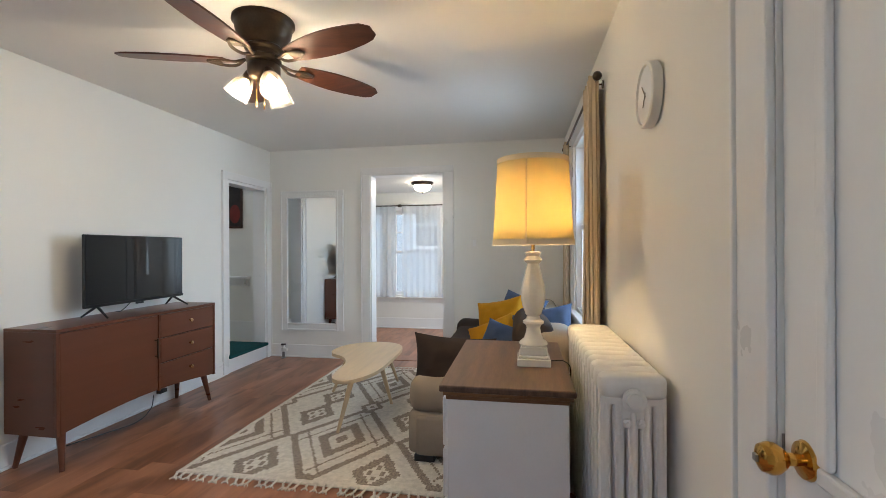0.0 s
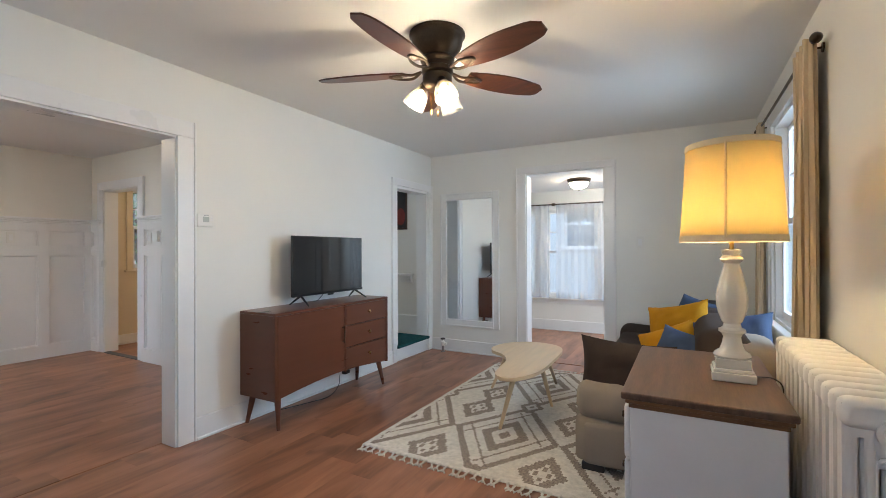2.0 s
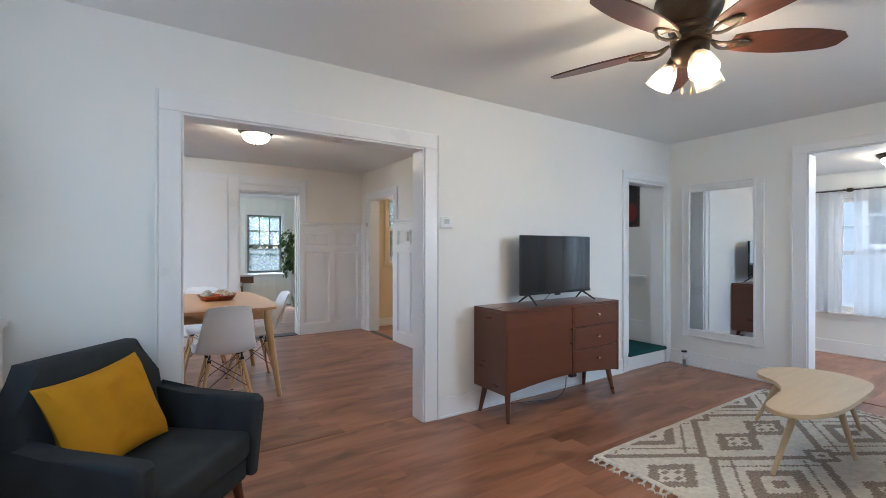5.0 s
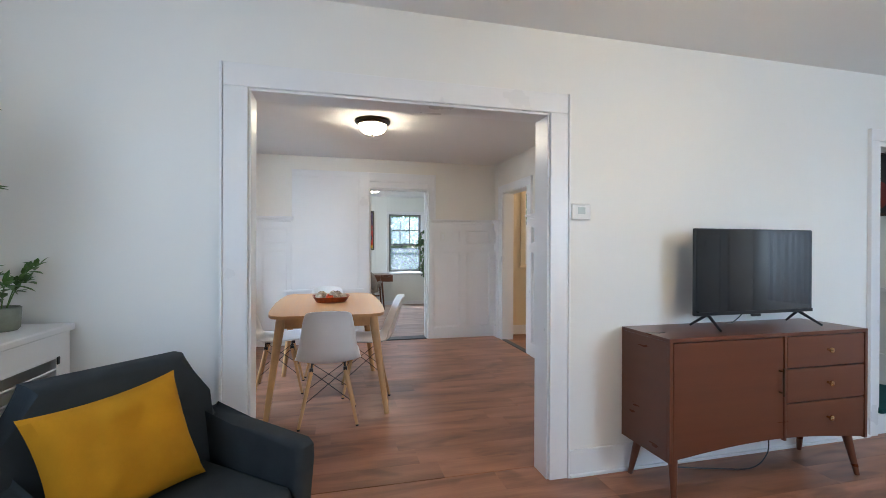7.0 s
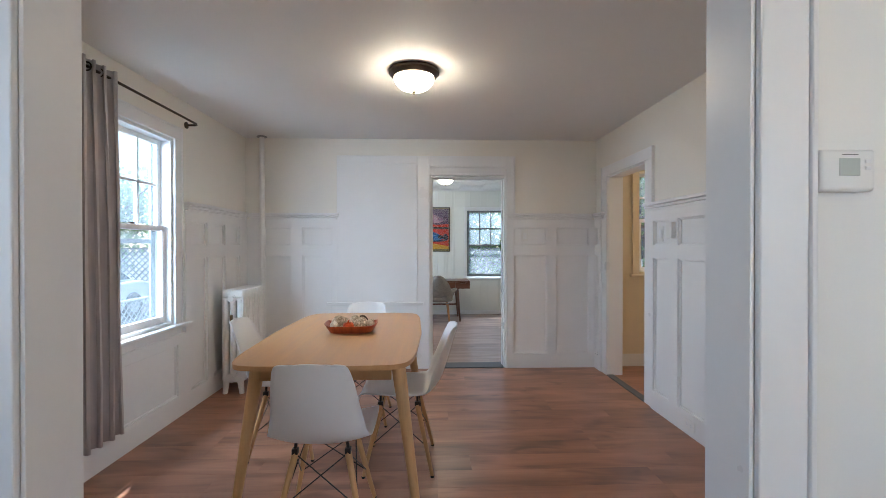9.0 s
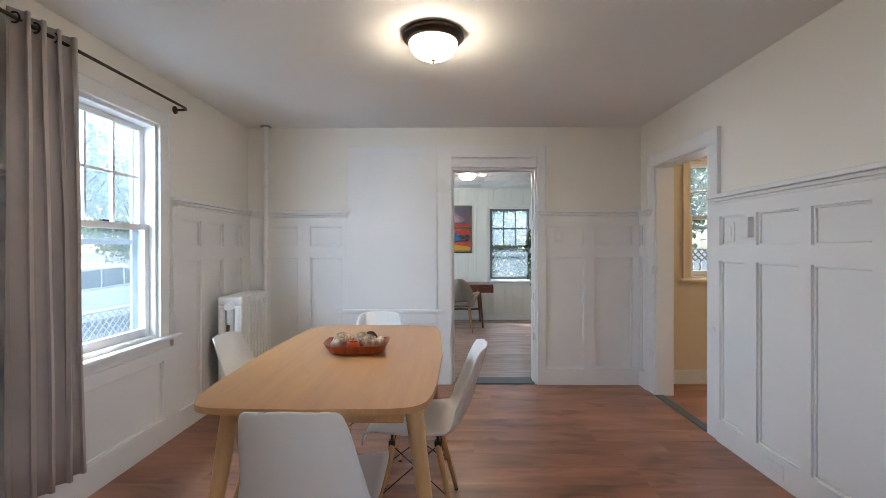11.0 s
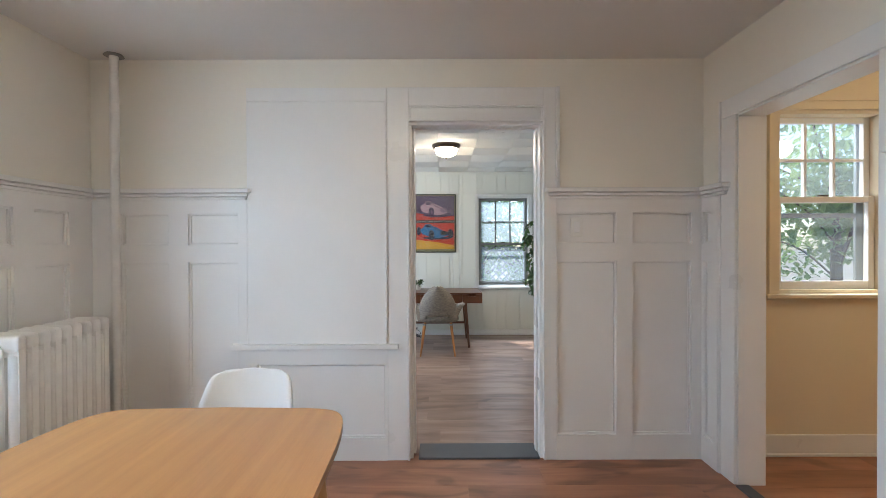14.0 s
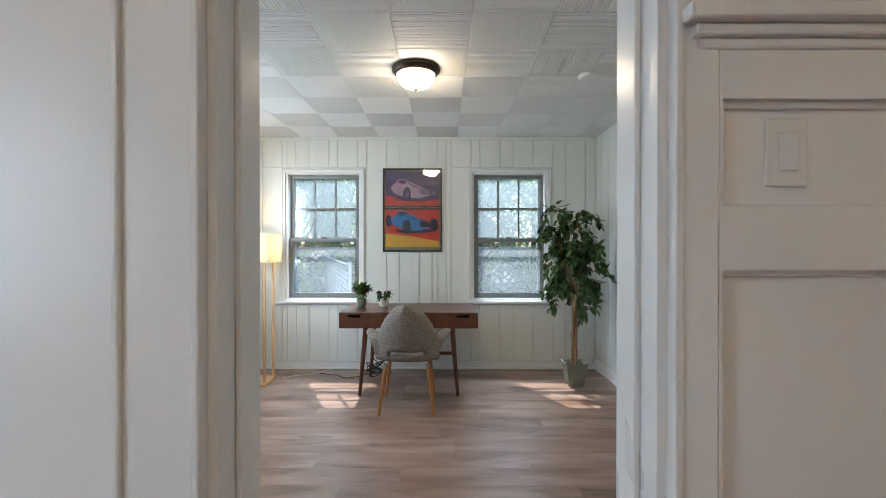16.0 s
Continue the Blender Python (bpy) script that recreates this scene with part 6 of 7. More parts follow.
lathe(b, [(0.028, 0.150), (0.030, 0.158), (0.026, 0.166), (0.0, 0.166)], 16)
part("hand_wheel", b, BLACK, o, "", True)

# stair landing: framed picture, ledge and wainscot on the wall
o = thing("framed_picture", Matrix.Translation((-3.47, 4.95, 1.765)), "dark framed picture of dim red and black shapes on the landing", "picture")
b = B()
for q in ((-0.20, -0.26, 0.20, -0.235), (-0.20, 0.235, 0.20, 0.26), (-0.20, -0.235, -0.18, 0.235), (0.18, -0.235, 0.20, 0.235)):
    box(b, q[0], -0.022, q[1], q[2], -0.002, q[3], 0.002)
part("frame", b, mat("dark_brown_frame", C(58, 38, 28), 0.4), o)
b = B()
box(b, -0.18, -0.010, -0.235, 0.18, -0.003, 0.235)
pic = part("print", b, mat("dim_print", C(40, 34, 34), 0.5, var=0.4, scale=9, dark=C(18, 16, 18)), o)
b = B()
lathe(b, [(0.07, 0.0), (0.0, 0.003)], 20, Matrix.Translation((0.10, -0.0105, -0.09)) @ pose(0, 0, 0, 90, 0, 0), True, (1, 1.6))
part("red_shape", b, mat("dim_red", C(118, 40, 34), 0.6, var=0.2), pic)
o = thing("wall_ledge", Matrix.Translation((0, 4.95, 0)), "white painted wall ledge on brackets over panelling", "ledge", "", "structure")
b = B()
box(b, LX, -0.075, 0.905, -3.17, -0.001, 0.935, 0.006)
part("ledge_board", b, TRIM, o)
b = B()
box(b, LX, -0.022, 0.82, -3.19, -0.001, 0.9045, 0.004)
part("ledge_apron", b, TRIM, o)
b = B()
box(b, -3.24, -0.06, 0.84, -3.22, -0.0225, 0.9045, 0.004)
part("bracket", b, TRIM, o)
b = B()
box(b, LX, -0.018, 0.18, -3.1, -0.001, 0.40, 0.006)
part("ledge_baseboard", b, TRIM, o)


# ---- radiator cover with plants in the corner ----
o = thing("radiator_cover", Matrix(), "white louvred radiator cover below the front window", "radiator cover")
b = B()
box(b, XW + 0.02, YS + 0.002, 0.897, -0.75, -0.380, 0.925, 0.006)
part("cover_top", b, TRIM, o)
b = B()
slab(b, "y", -0.418, -0.400, XW + 0.022, -0.80, 0.0, 0.8965, [(-2.80, -1.90, 0.12, 0.80), (-1.80, -0.92, 0.12, 0.80)])
part("front_frame", b, TRIM, o)
for x0, x1 in ((-2.80, -1.90), (-1.80, -0.92)):
    for k in range(13):
        b = B()
        box(b, x0 + 0.001, -0.016, -0.003, x1 - 0.001, 0.016, 0.003, 0.001, m=Matrix.Translation((0, -0.412, 0.15 + k * 0.050)) @ pose(0, 0, 0, 38, 0, 0))
        part("slat", b, TRIM, o)
b = B()
box(b, -0.82, YS + 0.002, 0.0, -0.80, -0.4185, 0.8965, 0.003)
part("side_panel", b, TRIM, o)
b = B()
for z in (0.775, 0.70):
    box(b, -2.815, -0.400, z, -2.80, -0.394, z + 0.03, 0.002)
part("hinge", b, BLACK, o)


def leaf_mesh(vs, fs, p, d, up, L, W):
    """Adds one folded pointed leaf."""
    d = d.normalized()
    s = d.cross(up)
    if s.length < 1e-3:
        s = Vector((1, 0, 0))
    s.normalize()
    n = s.cross(d).normalized()
    k = len(vs)
    for a, w, h in ((0, 0, 0), (0.3, 0.42, 0.06), (0.3, 0, -0.02), (0.3, -0.42, 0.06), (0.65, 0.40, 0.03), (0.65, 0, -0.05), (0.65, -0.40, 0.03), (1, 0, -0.10)):
        vs.append(tuple(p + d * (a * L) + s * (w * W) + n * (h * L)))
    for f in ((0, 2, 1), (0, 3, 2), (1, 2, 5, 4), (2, 3, 6, 5), (4, 5, 7), (5, 6, 7)):
        fs.append(tuple(k + i for i in f))


def leaves(name, parent, items, material, label=""):
    vs, fs = [], []
    for it in items:
        leaf_mesh(vs, fs, *it)
    me = bpy.data.meshes.new(name)
    me.from_pydata(vs, [], fs)
    me.materials.append(material)
    ob = new(name, me)
    ob.parent = parent
    ob["kind"] = "stuff"
    if label:
        ob["label"] = label
    return ob


def rand_dir(r, up=0.0):
    v = Vector((r.gauss(0, 1), r.gauss(0, 1), r.gauss(0, 1) + up))
    return v.normalized()


def potted(at, label, pot_prof, pot_mat, n, spread, height, L, W, leaf, seed, hang=0.0):
    r = random.Random(seed)
    o = thing("potted_plant", Matrix.Translation(at), label, "plant")
    b = B()
    lathe(b, pot_prof, 24)
    part("pot", b, pot_mat, o, "", True)
    top = max(z for _, z in pot_prof)
    rad = max(q for q, _ in pot_prof)
    b = B()
    lathe(b, [(rad * 0.8, top - 0.02), (0.0, top - 0.012)], 18)
    part("soil", b, SOIL, o)
    items = []
    b = B()
    for k in range(max(5, n // 14)):
        a = r.uniform(0, 6.28)
        e = Vector((math.cos(a) * spread * r.uniform(0.3, 1), math.sin(a) * spread * r.uniform(0.3, 1), top + height * r.uniform(0.45, 1) - hang * r.uniform(0.2, 1)))
        s = Vector((math.cos(a) * rad * 0.3, math.sin(a) * rad * 0.3, top - 0.015))
        mid = s.lerp(e, 0.5) + Vector((0, 0, 0.25 * height + hang * 0.3))
        line = curve_pts([s, mid, e], 8)
        tube(b, line, 0.0022, 5)
        for _ in range(14):
            p = line[r.randint(2, 8)]
            items.append((p, (e - s).normalized() * 0.7 + rand_dir(r, 0.2), Vector((0, 0, 1)), L * r.uniform(0.7, 1.2), W * r.uniform(0.7, 1.2)))
    part("stem_cluster", b, LEAF2, o)
    leaves("foliage", o, items, leaf)


potted((-2.735, -0.545, 0.9255), "leafy green plant in a grey pot on the radiator cover", [(0.0, 0), (0.05, 0), (0.058, 0.01), (0.062, 0.085), (0.058, 0.088), (0.054, 0.075)], POT, 110, 0.15, 0.17, 0.055, 0.030, LEAF2, 4)
potted((-2.36, -0.58, 0.9255), "tall dark green plant in a white pot on the radiator cover", [(0.0, 0), (0.06, 0), (0.075, 0.02), (0.08, 0.16), (0.076, 0.163), (0.07, 0.14)], CERAMIC, 260, 0.24, 0.62, 0.11, 0.035, LEAF, 9)


# ---- office ----
def office_boards():
    """Upright boards of uneven width on the west and north walls, with grooves between them."""
    o = thing("trim_office_boards", Matrix(), "pale painted upright wall boards with grooves", "panelling", "", "structure")
    r = random.Random(5)
    wins = [(-0.105, 0.725, 0.655, 2.025), (1.775, 2.60, 0.655, 2.025)]
    y = OS
    while y < ON - 0.02:
        w = r.choice((0.09, 0.20, 0.20, 0.13, 0.05))
        y1 = min(y + w, ON - 0.001)
        a, c = y + 0.004, y1 - 0.004
        if c - a > 0.01:
            cuts = [(z0, z1) for q0, q1, z0, z1 in wins if a < q1 and c > q0]
            spans = [(0.076, 0.65), (2.03, OH)] if cuts else [(0.076, OH)]
            for z0, z1 in spans:
                b = B()
                box(b, OW + 0.0005, a, z0, OW + 0.009, c, z1, 0.003)
                part("wall_board", b, PLANK_OFF, o)
        y = y1
    x = OW + 0.01
    while x < OE - 0.05:
        w = r.choice((0.09, 0.20, 0.20, 0.13))
        b = B()
        box(b, x + 0.004, ON - 0.009, 0.101, min(x + w, OE - 0.02) - 0.004, ON - 0.0005, OH, 0.003)
        part("wall_board", b, PLANK_OFF, o)
        x += w
    b = B()
    box(b, OW + 0.0095, OS, OH - 0.03, OW + 0.025, ON, OH, 0.004)
    part("cove_strip", b, PLANK_OFF, o)


office_boards()


def desk():
    o = thing("writing_desk", Matrix.Translation((-9.78, 1.235, 0)), "dark walnut writing desk with two drawers on splayed legs", "desk")
    hx, hy = 0.30, 0.57
    b = B()
    box(b, -hx, -hy, 0.672, hx, hy, 0.692, 0.003)
    part("desktop", b, DARKWALNUT, o)
    b = B()
    box(b, -hx + 0.005, -hy, 0.560, hx - 0.022, -hy + 0.016, 0.6718, 0.001)
    box(b, -hx + 0.005, hy - 0.016, 0.560, hx - 0.022, hy, 0.6718, 0.001)
    box(b, -hx + 0.005, -hy + 0.0162, 0.560, -hx + 0.02, hy - 0.0162, 0.6718, 0.001)
    box(b, -hx + 0.0202, -hy + 0.0162, 0.560, hx - 0.022, hy - 0.0162, 0.570, 0.001)
    part("carcass", b, DARKWALNUT, o)
    for y0, y1, pull in ((-hy, -0.325, True), (-0.321, -0.20, False), (-0.196, 0.196, False), (0.20, 0.321, False), (0.325, hy, True)):
        b = B()
        if pull:
            c = (y0 + y1) / 2
            slab(b, "x", hx - 0.0218, hx - 0.002, y0, y1, 0.561, 0.6705, [(c - 0.05, c + 0.05, 0.648, 0.6705)])
        else:
            box(b, hx - 0.0218, y0, 0.561, hx - 0.004, y1, 0.6705, 0.002)
        part("drawer_front" if pull else "front_rail", b, DARKWALNUT, o)
    for sx in (-1, 1):
        for sy in (-1, 1):
            b = B()
            rod(b, (sx * 0.28, sy * 0.405, 0), (sx * 0.235, sy * 0.36, 0.561), 0.014, 0.022, 14)
            part("leg", b, DARKWALNUT, o, "", True)
    b = B()
    box(b, -0.245, -0.37, 0.215, -0.225, 0.37, 0.245, 0.003)
    part("stretcher", b, DARKWALNUT, o)


def desk_chair():
    o = thing("desk_chair", pose(-9.27, 1.252, 0, 0, 0, 90), "grey tweed armchair shell on tapered wooden legs at the desk", "chair")
    prof = curve_pts([(0.24, 0, 0.40), (0.20, 0, 0.42), (0.05, 0, 0.385), (-0.10, 0, 0.372), (-0.17, 0, 0.392), (-0.21, 0, 0.46), (-0.245, 0, 0.58), (-0.275, 0, 0.71), (-0.29, 0, 0.80), (-0.293, 0, 0.815)], 34)
    b = B()
    rows = []
    for k, p in enumerate(prof):
        s = k / 34
        back = min(1, max(0, (s - 0.34) / 0.25))
        w = 0.235 if s < 0.34 else 0.235 - 0.025 * back - 0.085 * max(0, (s - 0.48) / 0.52) ** 1.2
        if s > 0.45 and p.z > 0.40:
            w = 0.245 * max(0.02, 1 - ((p.z - 0.40) / 0.42) ** 1.9) ** 0.55
        row = []
        for i in range(19):
            u = i / 9 - 1
            rise = abs(u) ** 2.2
            row.append(b.verts.new((u * w, p.x + back * 0.13 * rise * (1 - 0.4 * max(0, s - 0.6) / 0.4), p.z + (1 - back) * 0.02 * rise)))
        rows.append(row)
    for k, (r, q) in enumerate(zip(rows, rows[1:])):
        for i in range(18):
            if k > 12 and 0.405 < prof[k].z < 0.455 and 4 <= i <= 13:
                continue
            b.faces.new((r[i], r[i + 1], q[i + 1], q[i]))
    sh = part("seat_shell", b, TWEED, o, "grey tweed covered shell with an open slot", True)
    thicken(sh, 0.032)
    for s in (-1, 1):
        b = B()
        pts = curve_pts([(s * 0.205, -0.13, 0.44), (s * 0.235, -0.11, 0.53), (s * 0.275, -0.04, 0.578), (s * 0.30, 0.09, 0.57)], 14)
        rings = []
        for i, p in enumerate(pts):
            wd = 0.020 + 0.016 * math.sin(math.pi * min(1, i / 14 * 0.9))
            rings.append([b.verts.new(p + Vector((wd * math.cos(a) * 1.25, 0, 0.018 * math.sin(a)))) for a in [2 * math.pi * q / 12 for q in range(12)]])
        for r, q in zip(rings, rings[1:]):
            for i in range(12):
                b.faces.new((r[i], r[(i + 1) % 12], q[(i + 1) % 12], q[i]))
        b.faces.new(rings[0]), b.faces.new(rings[-1][::-1])
        part("armrest", b, TWEED, o, "grey tweed covered armrest", True)
    for sx in (-1, 1):
        for sy in (-1, 1):
            b = B()
            rod(b, (sx * 0.20, sy * 0.205, 0), (sx * 0.155, sy * 0.14, 0.365), 0.010, 0.018, 14)
            leg = part("leg", b, mat("honey_wood_leg", C(176, 118, 66), 0.4, var=0.12, stretch=(6, 6, 0.7)) if sx == -1 and sy == -1 else bpy.data.materials["honey_wood_leg"], o, "", True)
            b = B()
            rod(b, (sx * 0.157, sy * 0.143, 0.347), (sx * 0.155, sy * 0.14, 0.365), 0.0185, 0.0195, 14)
            part("ferrule", b, STEEL, leg)


desk()
desk_chair()


def poster():
    o = thing("framed_poster", Matrix.Translation((OW + 0.010, 1.21, 1.60)), "framed poster of two vintage racing cars in purple, red and blue", "poster")
    hw, hh = 0.297, 0.418
    blk = mat("black_poster_frame", (0.015, 0.014, 0.013, 1), 0.35)
    for n, q in (("frame_side", (-hw, -hh, -hw + 0.014, hh)), ("frame_side", (hw - 0.014, -hh, hw, hh)), ("frame_rail", (-hw + 0.014, -hh, hw - 0.014, -hh + 0.014)), ("frame_rail", (-hw + 0.014, hh - 0.014, hw - 0.014, hh))):
        b = B()
        box(b, 0, q[0], q[1], 0.02, q[2], q[3], 0.002)
        part(n, b, blk, o)
    b = B()
    box(b, 0.001, -hw + 0.0142, -hh + 0.0142, 0.008, hw - 0.0142, hh - 0.0142)
    sheet = part("mount", b, mat("olive_mount", C(128, 116, 78), 0.6, var=0.05), o)
    M = Matrix(((0, 0, 1, 0), (1, 0, 0, 0), (0, 1, 0, 0), (0, 0, 0, 1)))
    lev = [0.0082]

    def flat(n, pts, m_):
        lev[0] += 0.0002
        b = B()
        prism(b, pts, lev[0], lev[0] + 0.00015, M)
        part(n, b, m_, sheet)

    def ell(cy, cz, ry, rz, n=22):
        return [(cy + ry * math.cos(2 * math.pi * i / n), cz + rz * math.sin(2 * math.pi * i / n)) for i in range(n)]

    P = {k: mat("print_" + k, c, 0.35, var=0.06, scale=14, bump=0) for k, c in (("purple", C(84, 58, 92)), ("red", C(206, 52, 28)), ("yellow", C(226, 164, 30)), ("pink", C(184, 140, 152)), ("plum", C(74, 44, 76)), ("blue", C(38, 110, 166)), ("navy", C(30, 34, 62)), ("black", C(22, 18, 22)), ("pale", C(196, 190, 178)), ("mauve", C(132, 96, 124)))}
    e = hw - 0.026
    flat("ground_purple", [(-e, 0.045), (e, 0.045), (e, 0.39), (-e, 0.39)], P["purple"])
    flat("ground_red", [(-e, 0.045), (e, 0.045), (e, 0.105), (0.05, 0.085), (-e, 0.15)], P["red"])
    flat("title_band", [(-e - 0.006, 0.005), (e + 0.006, 0.005), (e + 0.006, 0.0445), (-e - 0.006, 0.0445)], P["black"])
    for k in range(16):
        y = -e + 0.012 + k * 0.034
        if k not in (4, 11):
            flat("lettering_bar", [(y, 0.020), (y + 0.016, 0.020), (y + 0.016, 0.030), (y, 0.030)], P["pale"])
    flat("ground_red", [(-e, -0.37), (e, -0.37), (e, 0.0045), (-e, 0.0045)], P["red"])
    flat("ground_yellow", [(-e, -0.37), (e, -0.37), (e, -0.315), (0.02, -0.27), (-e, -0.235)], P["yellow"])
    for z, body, dark_, lite in ((0.0, "pink", "plum", "mauve"), (-0.325, "blue", "navy", "black")):
        flat("wheel", ell(-0.235, 0.215 + z, 0.030, 0.062), P[dark_])
        flat("car_shadow", ell(0.02, 0.115 + z, 0.20, 0.022), P[dark_])
        flat("car_body", [(-0.19, 0.17 + z), (-0.06, 0.125 + z), (0.06, 0.115 + z), (0.17, 0.15 + z), (0.18, 0.19 + z), (0.10, 0.225 + z), (0.0, 0.275 + z), (-0.05, 0.29 + z), (-0.07, 0.315 + z), (-0.14, 0.31 + z), (-0.17, 0.27 + z), (-0.22, 0.235 + z)], P[body])
        flat("cockpit", ell(-0.10, 0.285 + z, 0.040, 0.022), P[dark_])
        flat("grille", ell(0.12, 0.185 + z, 0.050, 0.034), P[lite])
        flat("hood_line", [(-0.04, 0.265 + z), (0.08, 0.205 + z), (0.085, 0.212 + z), (-0.035, 0.274 + z)], P[dark_])
        flat("wheel", ell(-0.055, 0.155 + z, 0.042, 0.075), P[dark_])
        flat("wheel_hub", ell(-0.05, 0.155 + z, 0.016, 0.030), P[lite])
        flat("wheel", ell(0.215, 0.175 + z, 0.046, 0.066), P[dark_])
        flat("wheel_hub", ell(0.215, 0.175 + z, 0.018, 0.028), P[lite])
    b = B()
    box(b, 0.0165, -hw + 0.0142, -hh + 0.0142, 0.0180, hw - 0.0142, hh - 0.0142)
    g = part("glazing", b, PANE, o, "clear glazing")
    g.visible_shadow = False


poster()
potted((-9.80, 0.79, 0.6925), "small leafy plant in a grey pot on the desk", [(0.0, 0), (0.032, 0), (0.036, 0.006), (0.043, 0.075), (0.041, 0.077), (0.037, 0.065)], POT, 300, 0.095, 0.13, 0.045, 0.026, LEAF2, 21)
potted((-9.83, 0.985, 0.6925), "small trailing plant in a white pot on the desk", [(0.0, 0), (0.032, 0), (0.045, 0.02), (0.045, 0.07), (0.036, 0.085), (0.034, 0.08)], CERAMIC, 260, 0.075, 0.05, 0.030, 0.020, LEAF, 23, hang=0.06)


def ficus():
    r = random.Random(12)
    o = thing("ficus_tree", Matrix.Translation((-9.80, 2.69, 0)), "artificial ficus tree in a square grey-green pot", "plant")
    b = B()
    rings = []
    for z, s in ((0.02, 0.066), (0.03, 0.068), (0.185, 0.090), (0.195, 0.098), (0.205, 0.098), (0.205, 0.088), (0.17, 0.082)):
        rings.append([b.verts.new((sx * s, sy * s, z)) for sx, sy in ((-1, -1), (1, -1), (1, 1), (-1, 1))])
    b.faces.new(rings[0][::-1]), b.faces.new(rings[-1])
    for a, c in zip(rings, rings[1:]):
        for i in range(4):
            b.faces.new((a[i], a[(i + 1) % 4], c[(i + 1) % 4], c[i]))
    for sx in (-1, 1):
        for sy in (-1, 1):
            box(b, sx * 0.048 - 0.018, sy * 0.048 - 0.018, 0.0, sx * 0.048 + 0.018, sy * 0.048 + 0.018, 0.021, 0.003)
    part("pot", b, POT, o)
    b = B()
    box(b, -0.079, -0.079, 0.15, 0.079, 0.079, 0.185, 0.004)
    part("soil", b, SOIL, o)
    b = B()
    for k in range(3):
        a = k * 2.1
        tube(b, curve_pts([(0.016 * math.cos(a + t * 2.2), 0.016 * math.sin(a + t * 2.2), 0.19 + 0.62 * t) for t in (0, 0.25, 0.5, 0.75, 1.0)], 18), 0.012, 8)
    tube(b, curve_pts([(0.03 * math.cos(t * 9), 0.03 * math.sin(t * 9), 0.20 + 0.5 * t) for t in (0, 0.2, 0.4, 0.6, 0.8, 1.0)], 26), 0.004, 6)
    items = []
    for k in range(62):
        z0 = r.uniform(0.66, 1.42)
        a = r.uniform(0, 6.28)
        out = r.uniform(0.09, 0.275) * (1.1 - 0.6 * abs(z0 - 1.15))
        s = Vector((0.01 * math.cos(a), 0.01 * math.sin(a), min(z0, 0.85) if r.random() < 0.5 else z0))
        e = Vector((math.cos(a) * out, math.sin(a) * out, z0 + r.uniform(-0.10, 0.26)))
        line = curve_pts([s, s.lerp(e, 0.55) + Vector((0, 0, 0.08)), e, e + Vector((math.cos(a) * 0.03, math.sin(a) * 0.03, -0.09))], 9)
        tube(b, line, 0.003, 5)
        for _ in range(25):
            p = line[r.randint(2, 9)]
            items.append((p + rand_dir(r) * 0.02, rand_dir(r, -0.7) + Vector((math.cos(a), math.sin(a), 0)) * 0.4, Vector((0, 0, 1)), r.uniform(0.060, 0.095), r.uniform(0.036, 0.054)))
    part("trunk", b, BARK, o, "pale twisted stems", True)
    r.shuffle(items)
    leaves("crown", o, items[:-300], LEAF)
    leaves("crown_tip", o, items[-300:], LEAF2)


ficus()


def floor_lamp():
    o = thing("floor_lamp", Matrix.Translation((-9.86, -0.16, 0)), "lit wooden floor lamp with a pale drum shade in the corner", "floor lamp")
    b = B()
    box(b, -0.12, -0.12, 0, 0.12, 0.12, 0.03, 0.004)
    part("base", b, BEECH, o)
    for sx in (-1, 1):
        for sy in (-1, 1):
            b = B()
            box(b, sx * 0.10 - 0.009, sy * 0.10 - 0.009, 0.0302, sx * 0.10 + 0.009, sy * 0.10 + 0.009, 1.09, 0.002)
            part("post", b, BEECH, o)
    b = B()
    box(b, -0.10, -0.10, 1.0902, 0.10, 0.10, 1.10, 0.002)
    part("top_plate", b, BEECH, o)
    b = B()
    slab(b, "y", -0.16, -0.158, -0.16, 0.16, 1.09, 1.345)
    slab(b, "y", 0.158, 0.16, -0.16, 0.16, 1.09, 1.345)
    slab(b, "x", -0.16, -0.158, -0.158, 0.158, 1.09, 1.345)
    slab(b, "x", 0.158, 0.16, -0.158, 0.158, 1.09, 1.345)
    part("shade", b, cloth_through("pale_paper_shade", (0.86, 0.80, 0.66, 1), 0.0, 0.6), o, "glowing pale shade")
    b = B()
    lathe(b, [(0.012, 1.10), (0.012, 1.16), (0.030, 1.20), (0.026, 1.235), (0.0, 1.25)], 16)
    part("bulb", b, BULB, o, "lit bulb", True)


floor_lamp()
bulb_lamp("floor_lamp_light", (-9.86, -0.16, 1.285), 3.5, (1.0, 0.76, 0.46), 0.03)
b = B()
r_ = random.Random(8)
for k in range(5):
    pts = [(-10.05 + r_.uniform(-0.09, 0.09), 0.90 + r_.uniform(-0.12, 0.14), r_.uniform(0.006, 0.15)) for _ in range(7)]
    tube(b, curve_pts(pts, 34), 0.004, 6)
tube(b, curve_pts([(-10.05, 0.80, 0.02), (-9.98, 0.62, 0.006), (-10.02, 0.50, 0.03), (-10.10, 0.42, 0.006), (-10.15, 0.30, 0.006)], 26), 0.004, 6)
tagged(part("cable_tangle", b, BLACK, None, "", True), "tangle of black cables on the floor under the desk", "cable")
b = B()
tube(b, curve_pts([(-10.15, 0.44, 0.04), (-10.10, 0.25, 0.006), (-10.05, 0.1, 0.006), (-9.98, 0.02, 0.006)], 20), 0.003, 6)
tagged(part("lamp_cord", b, DEVICE, None, "", True), "white lamp cord along the office wall", "cable")


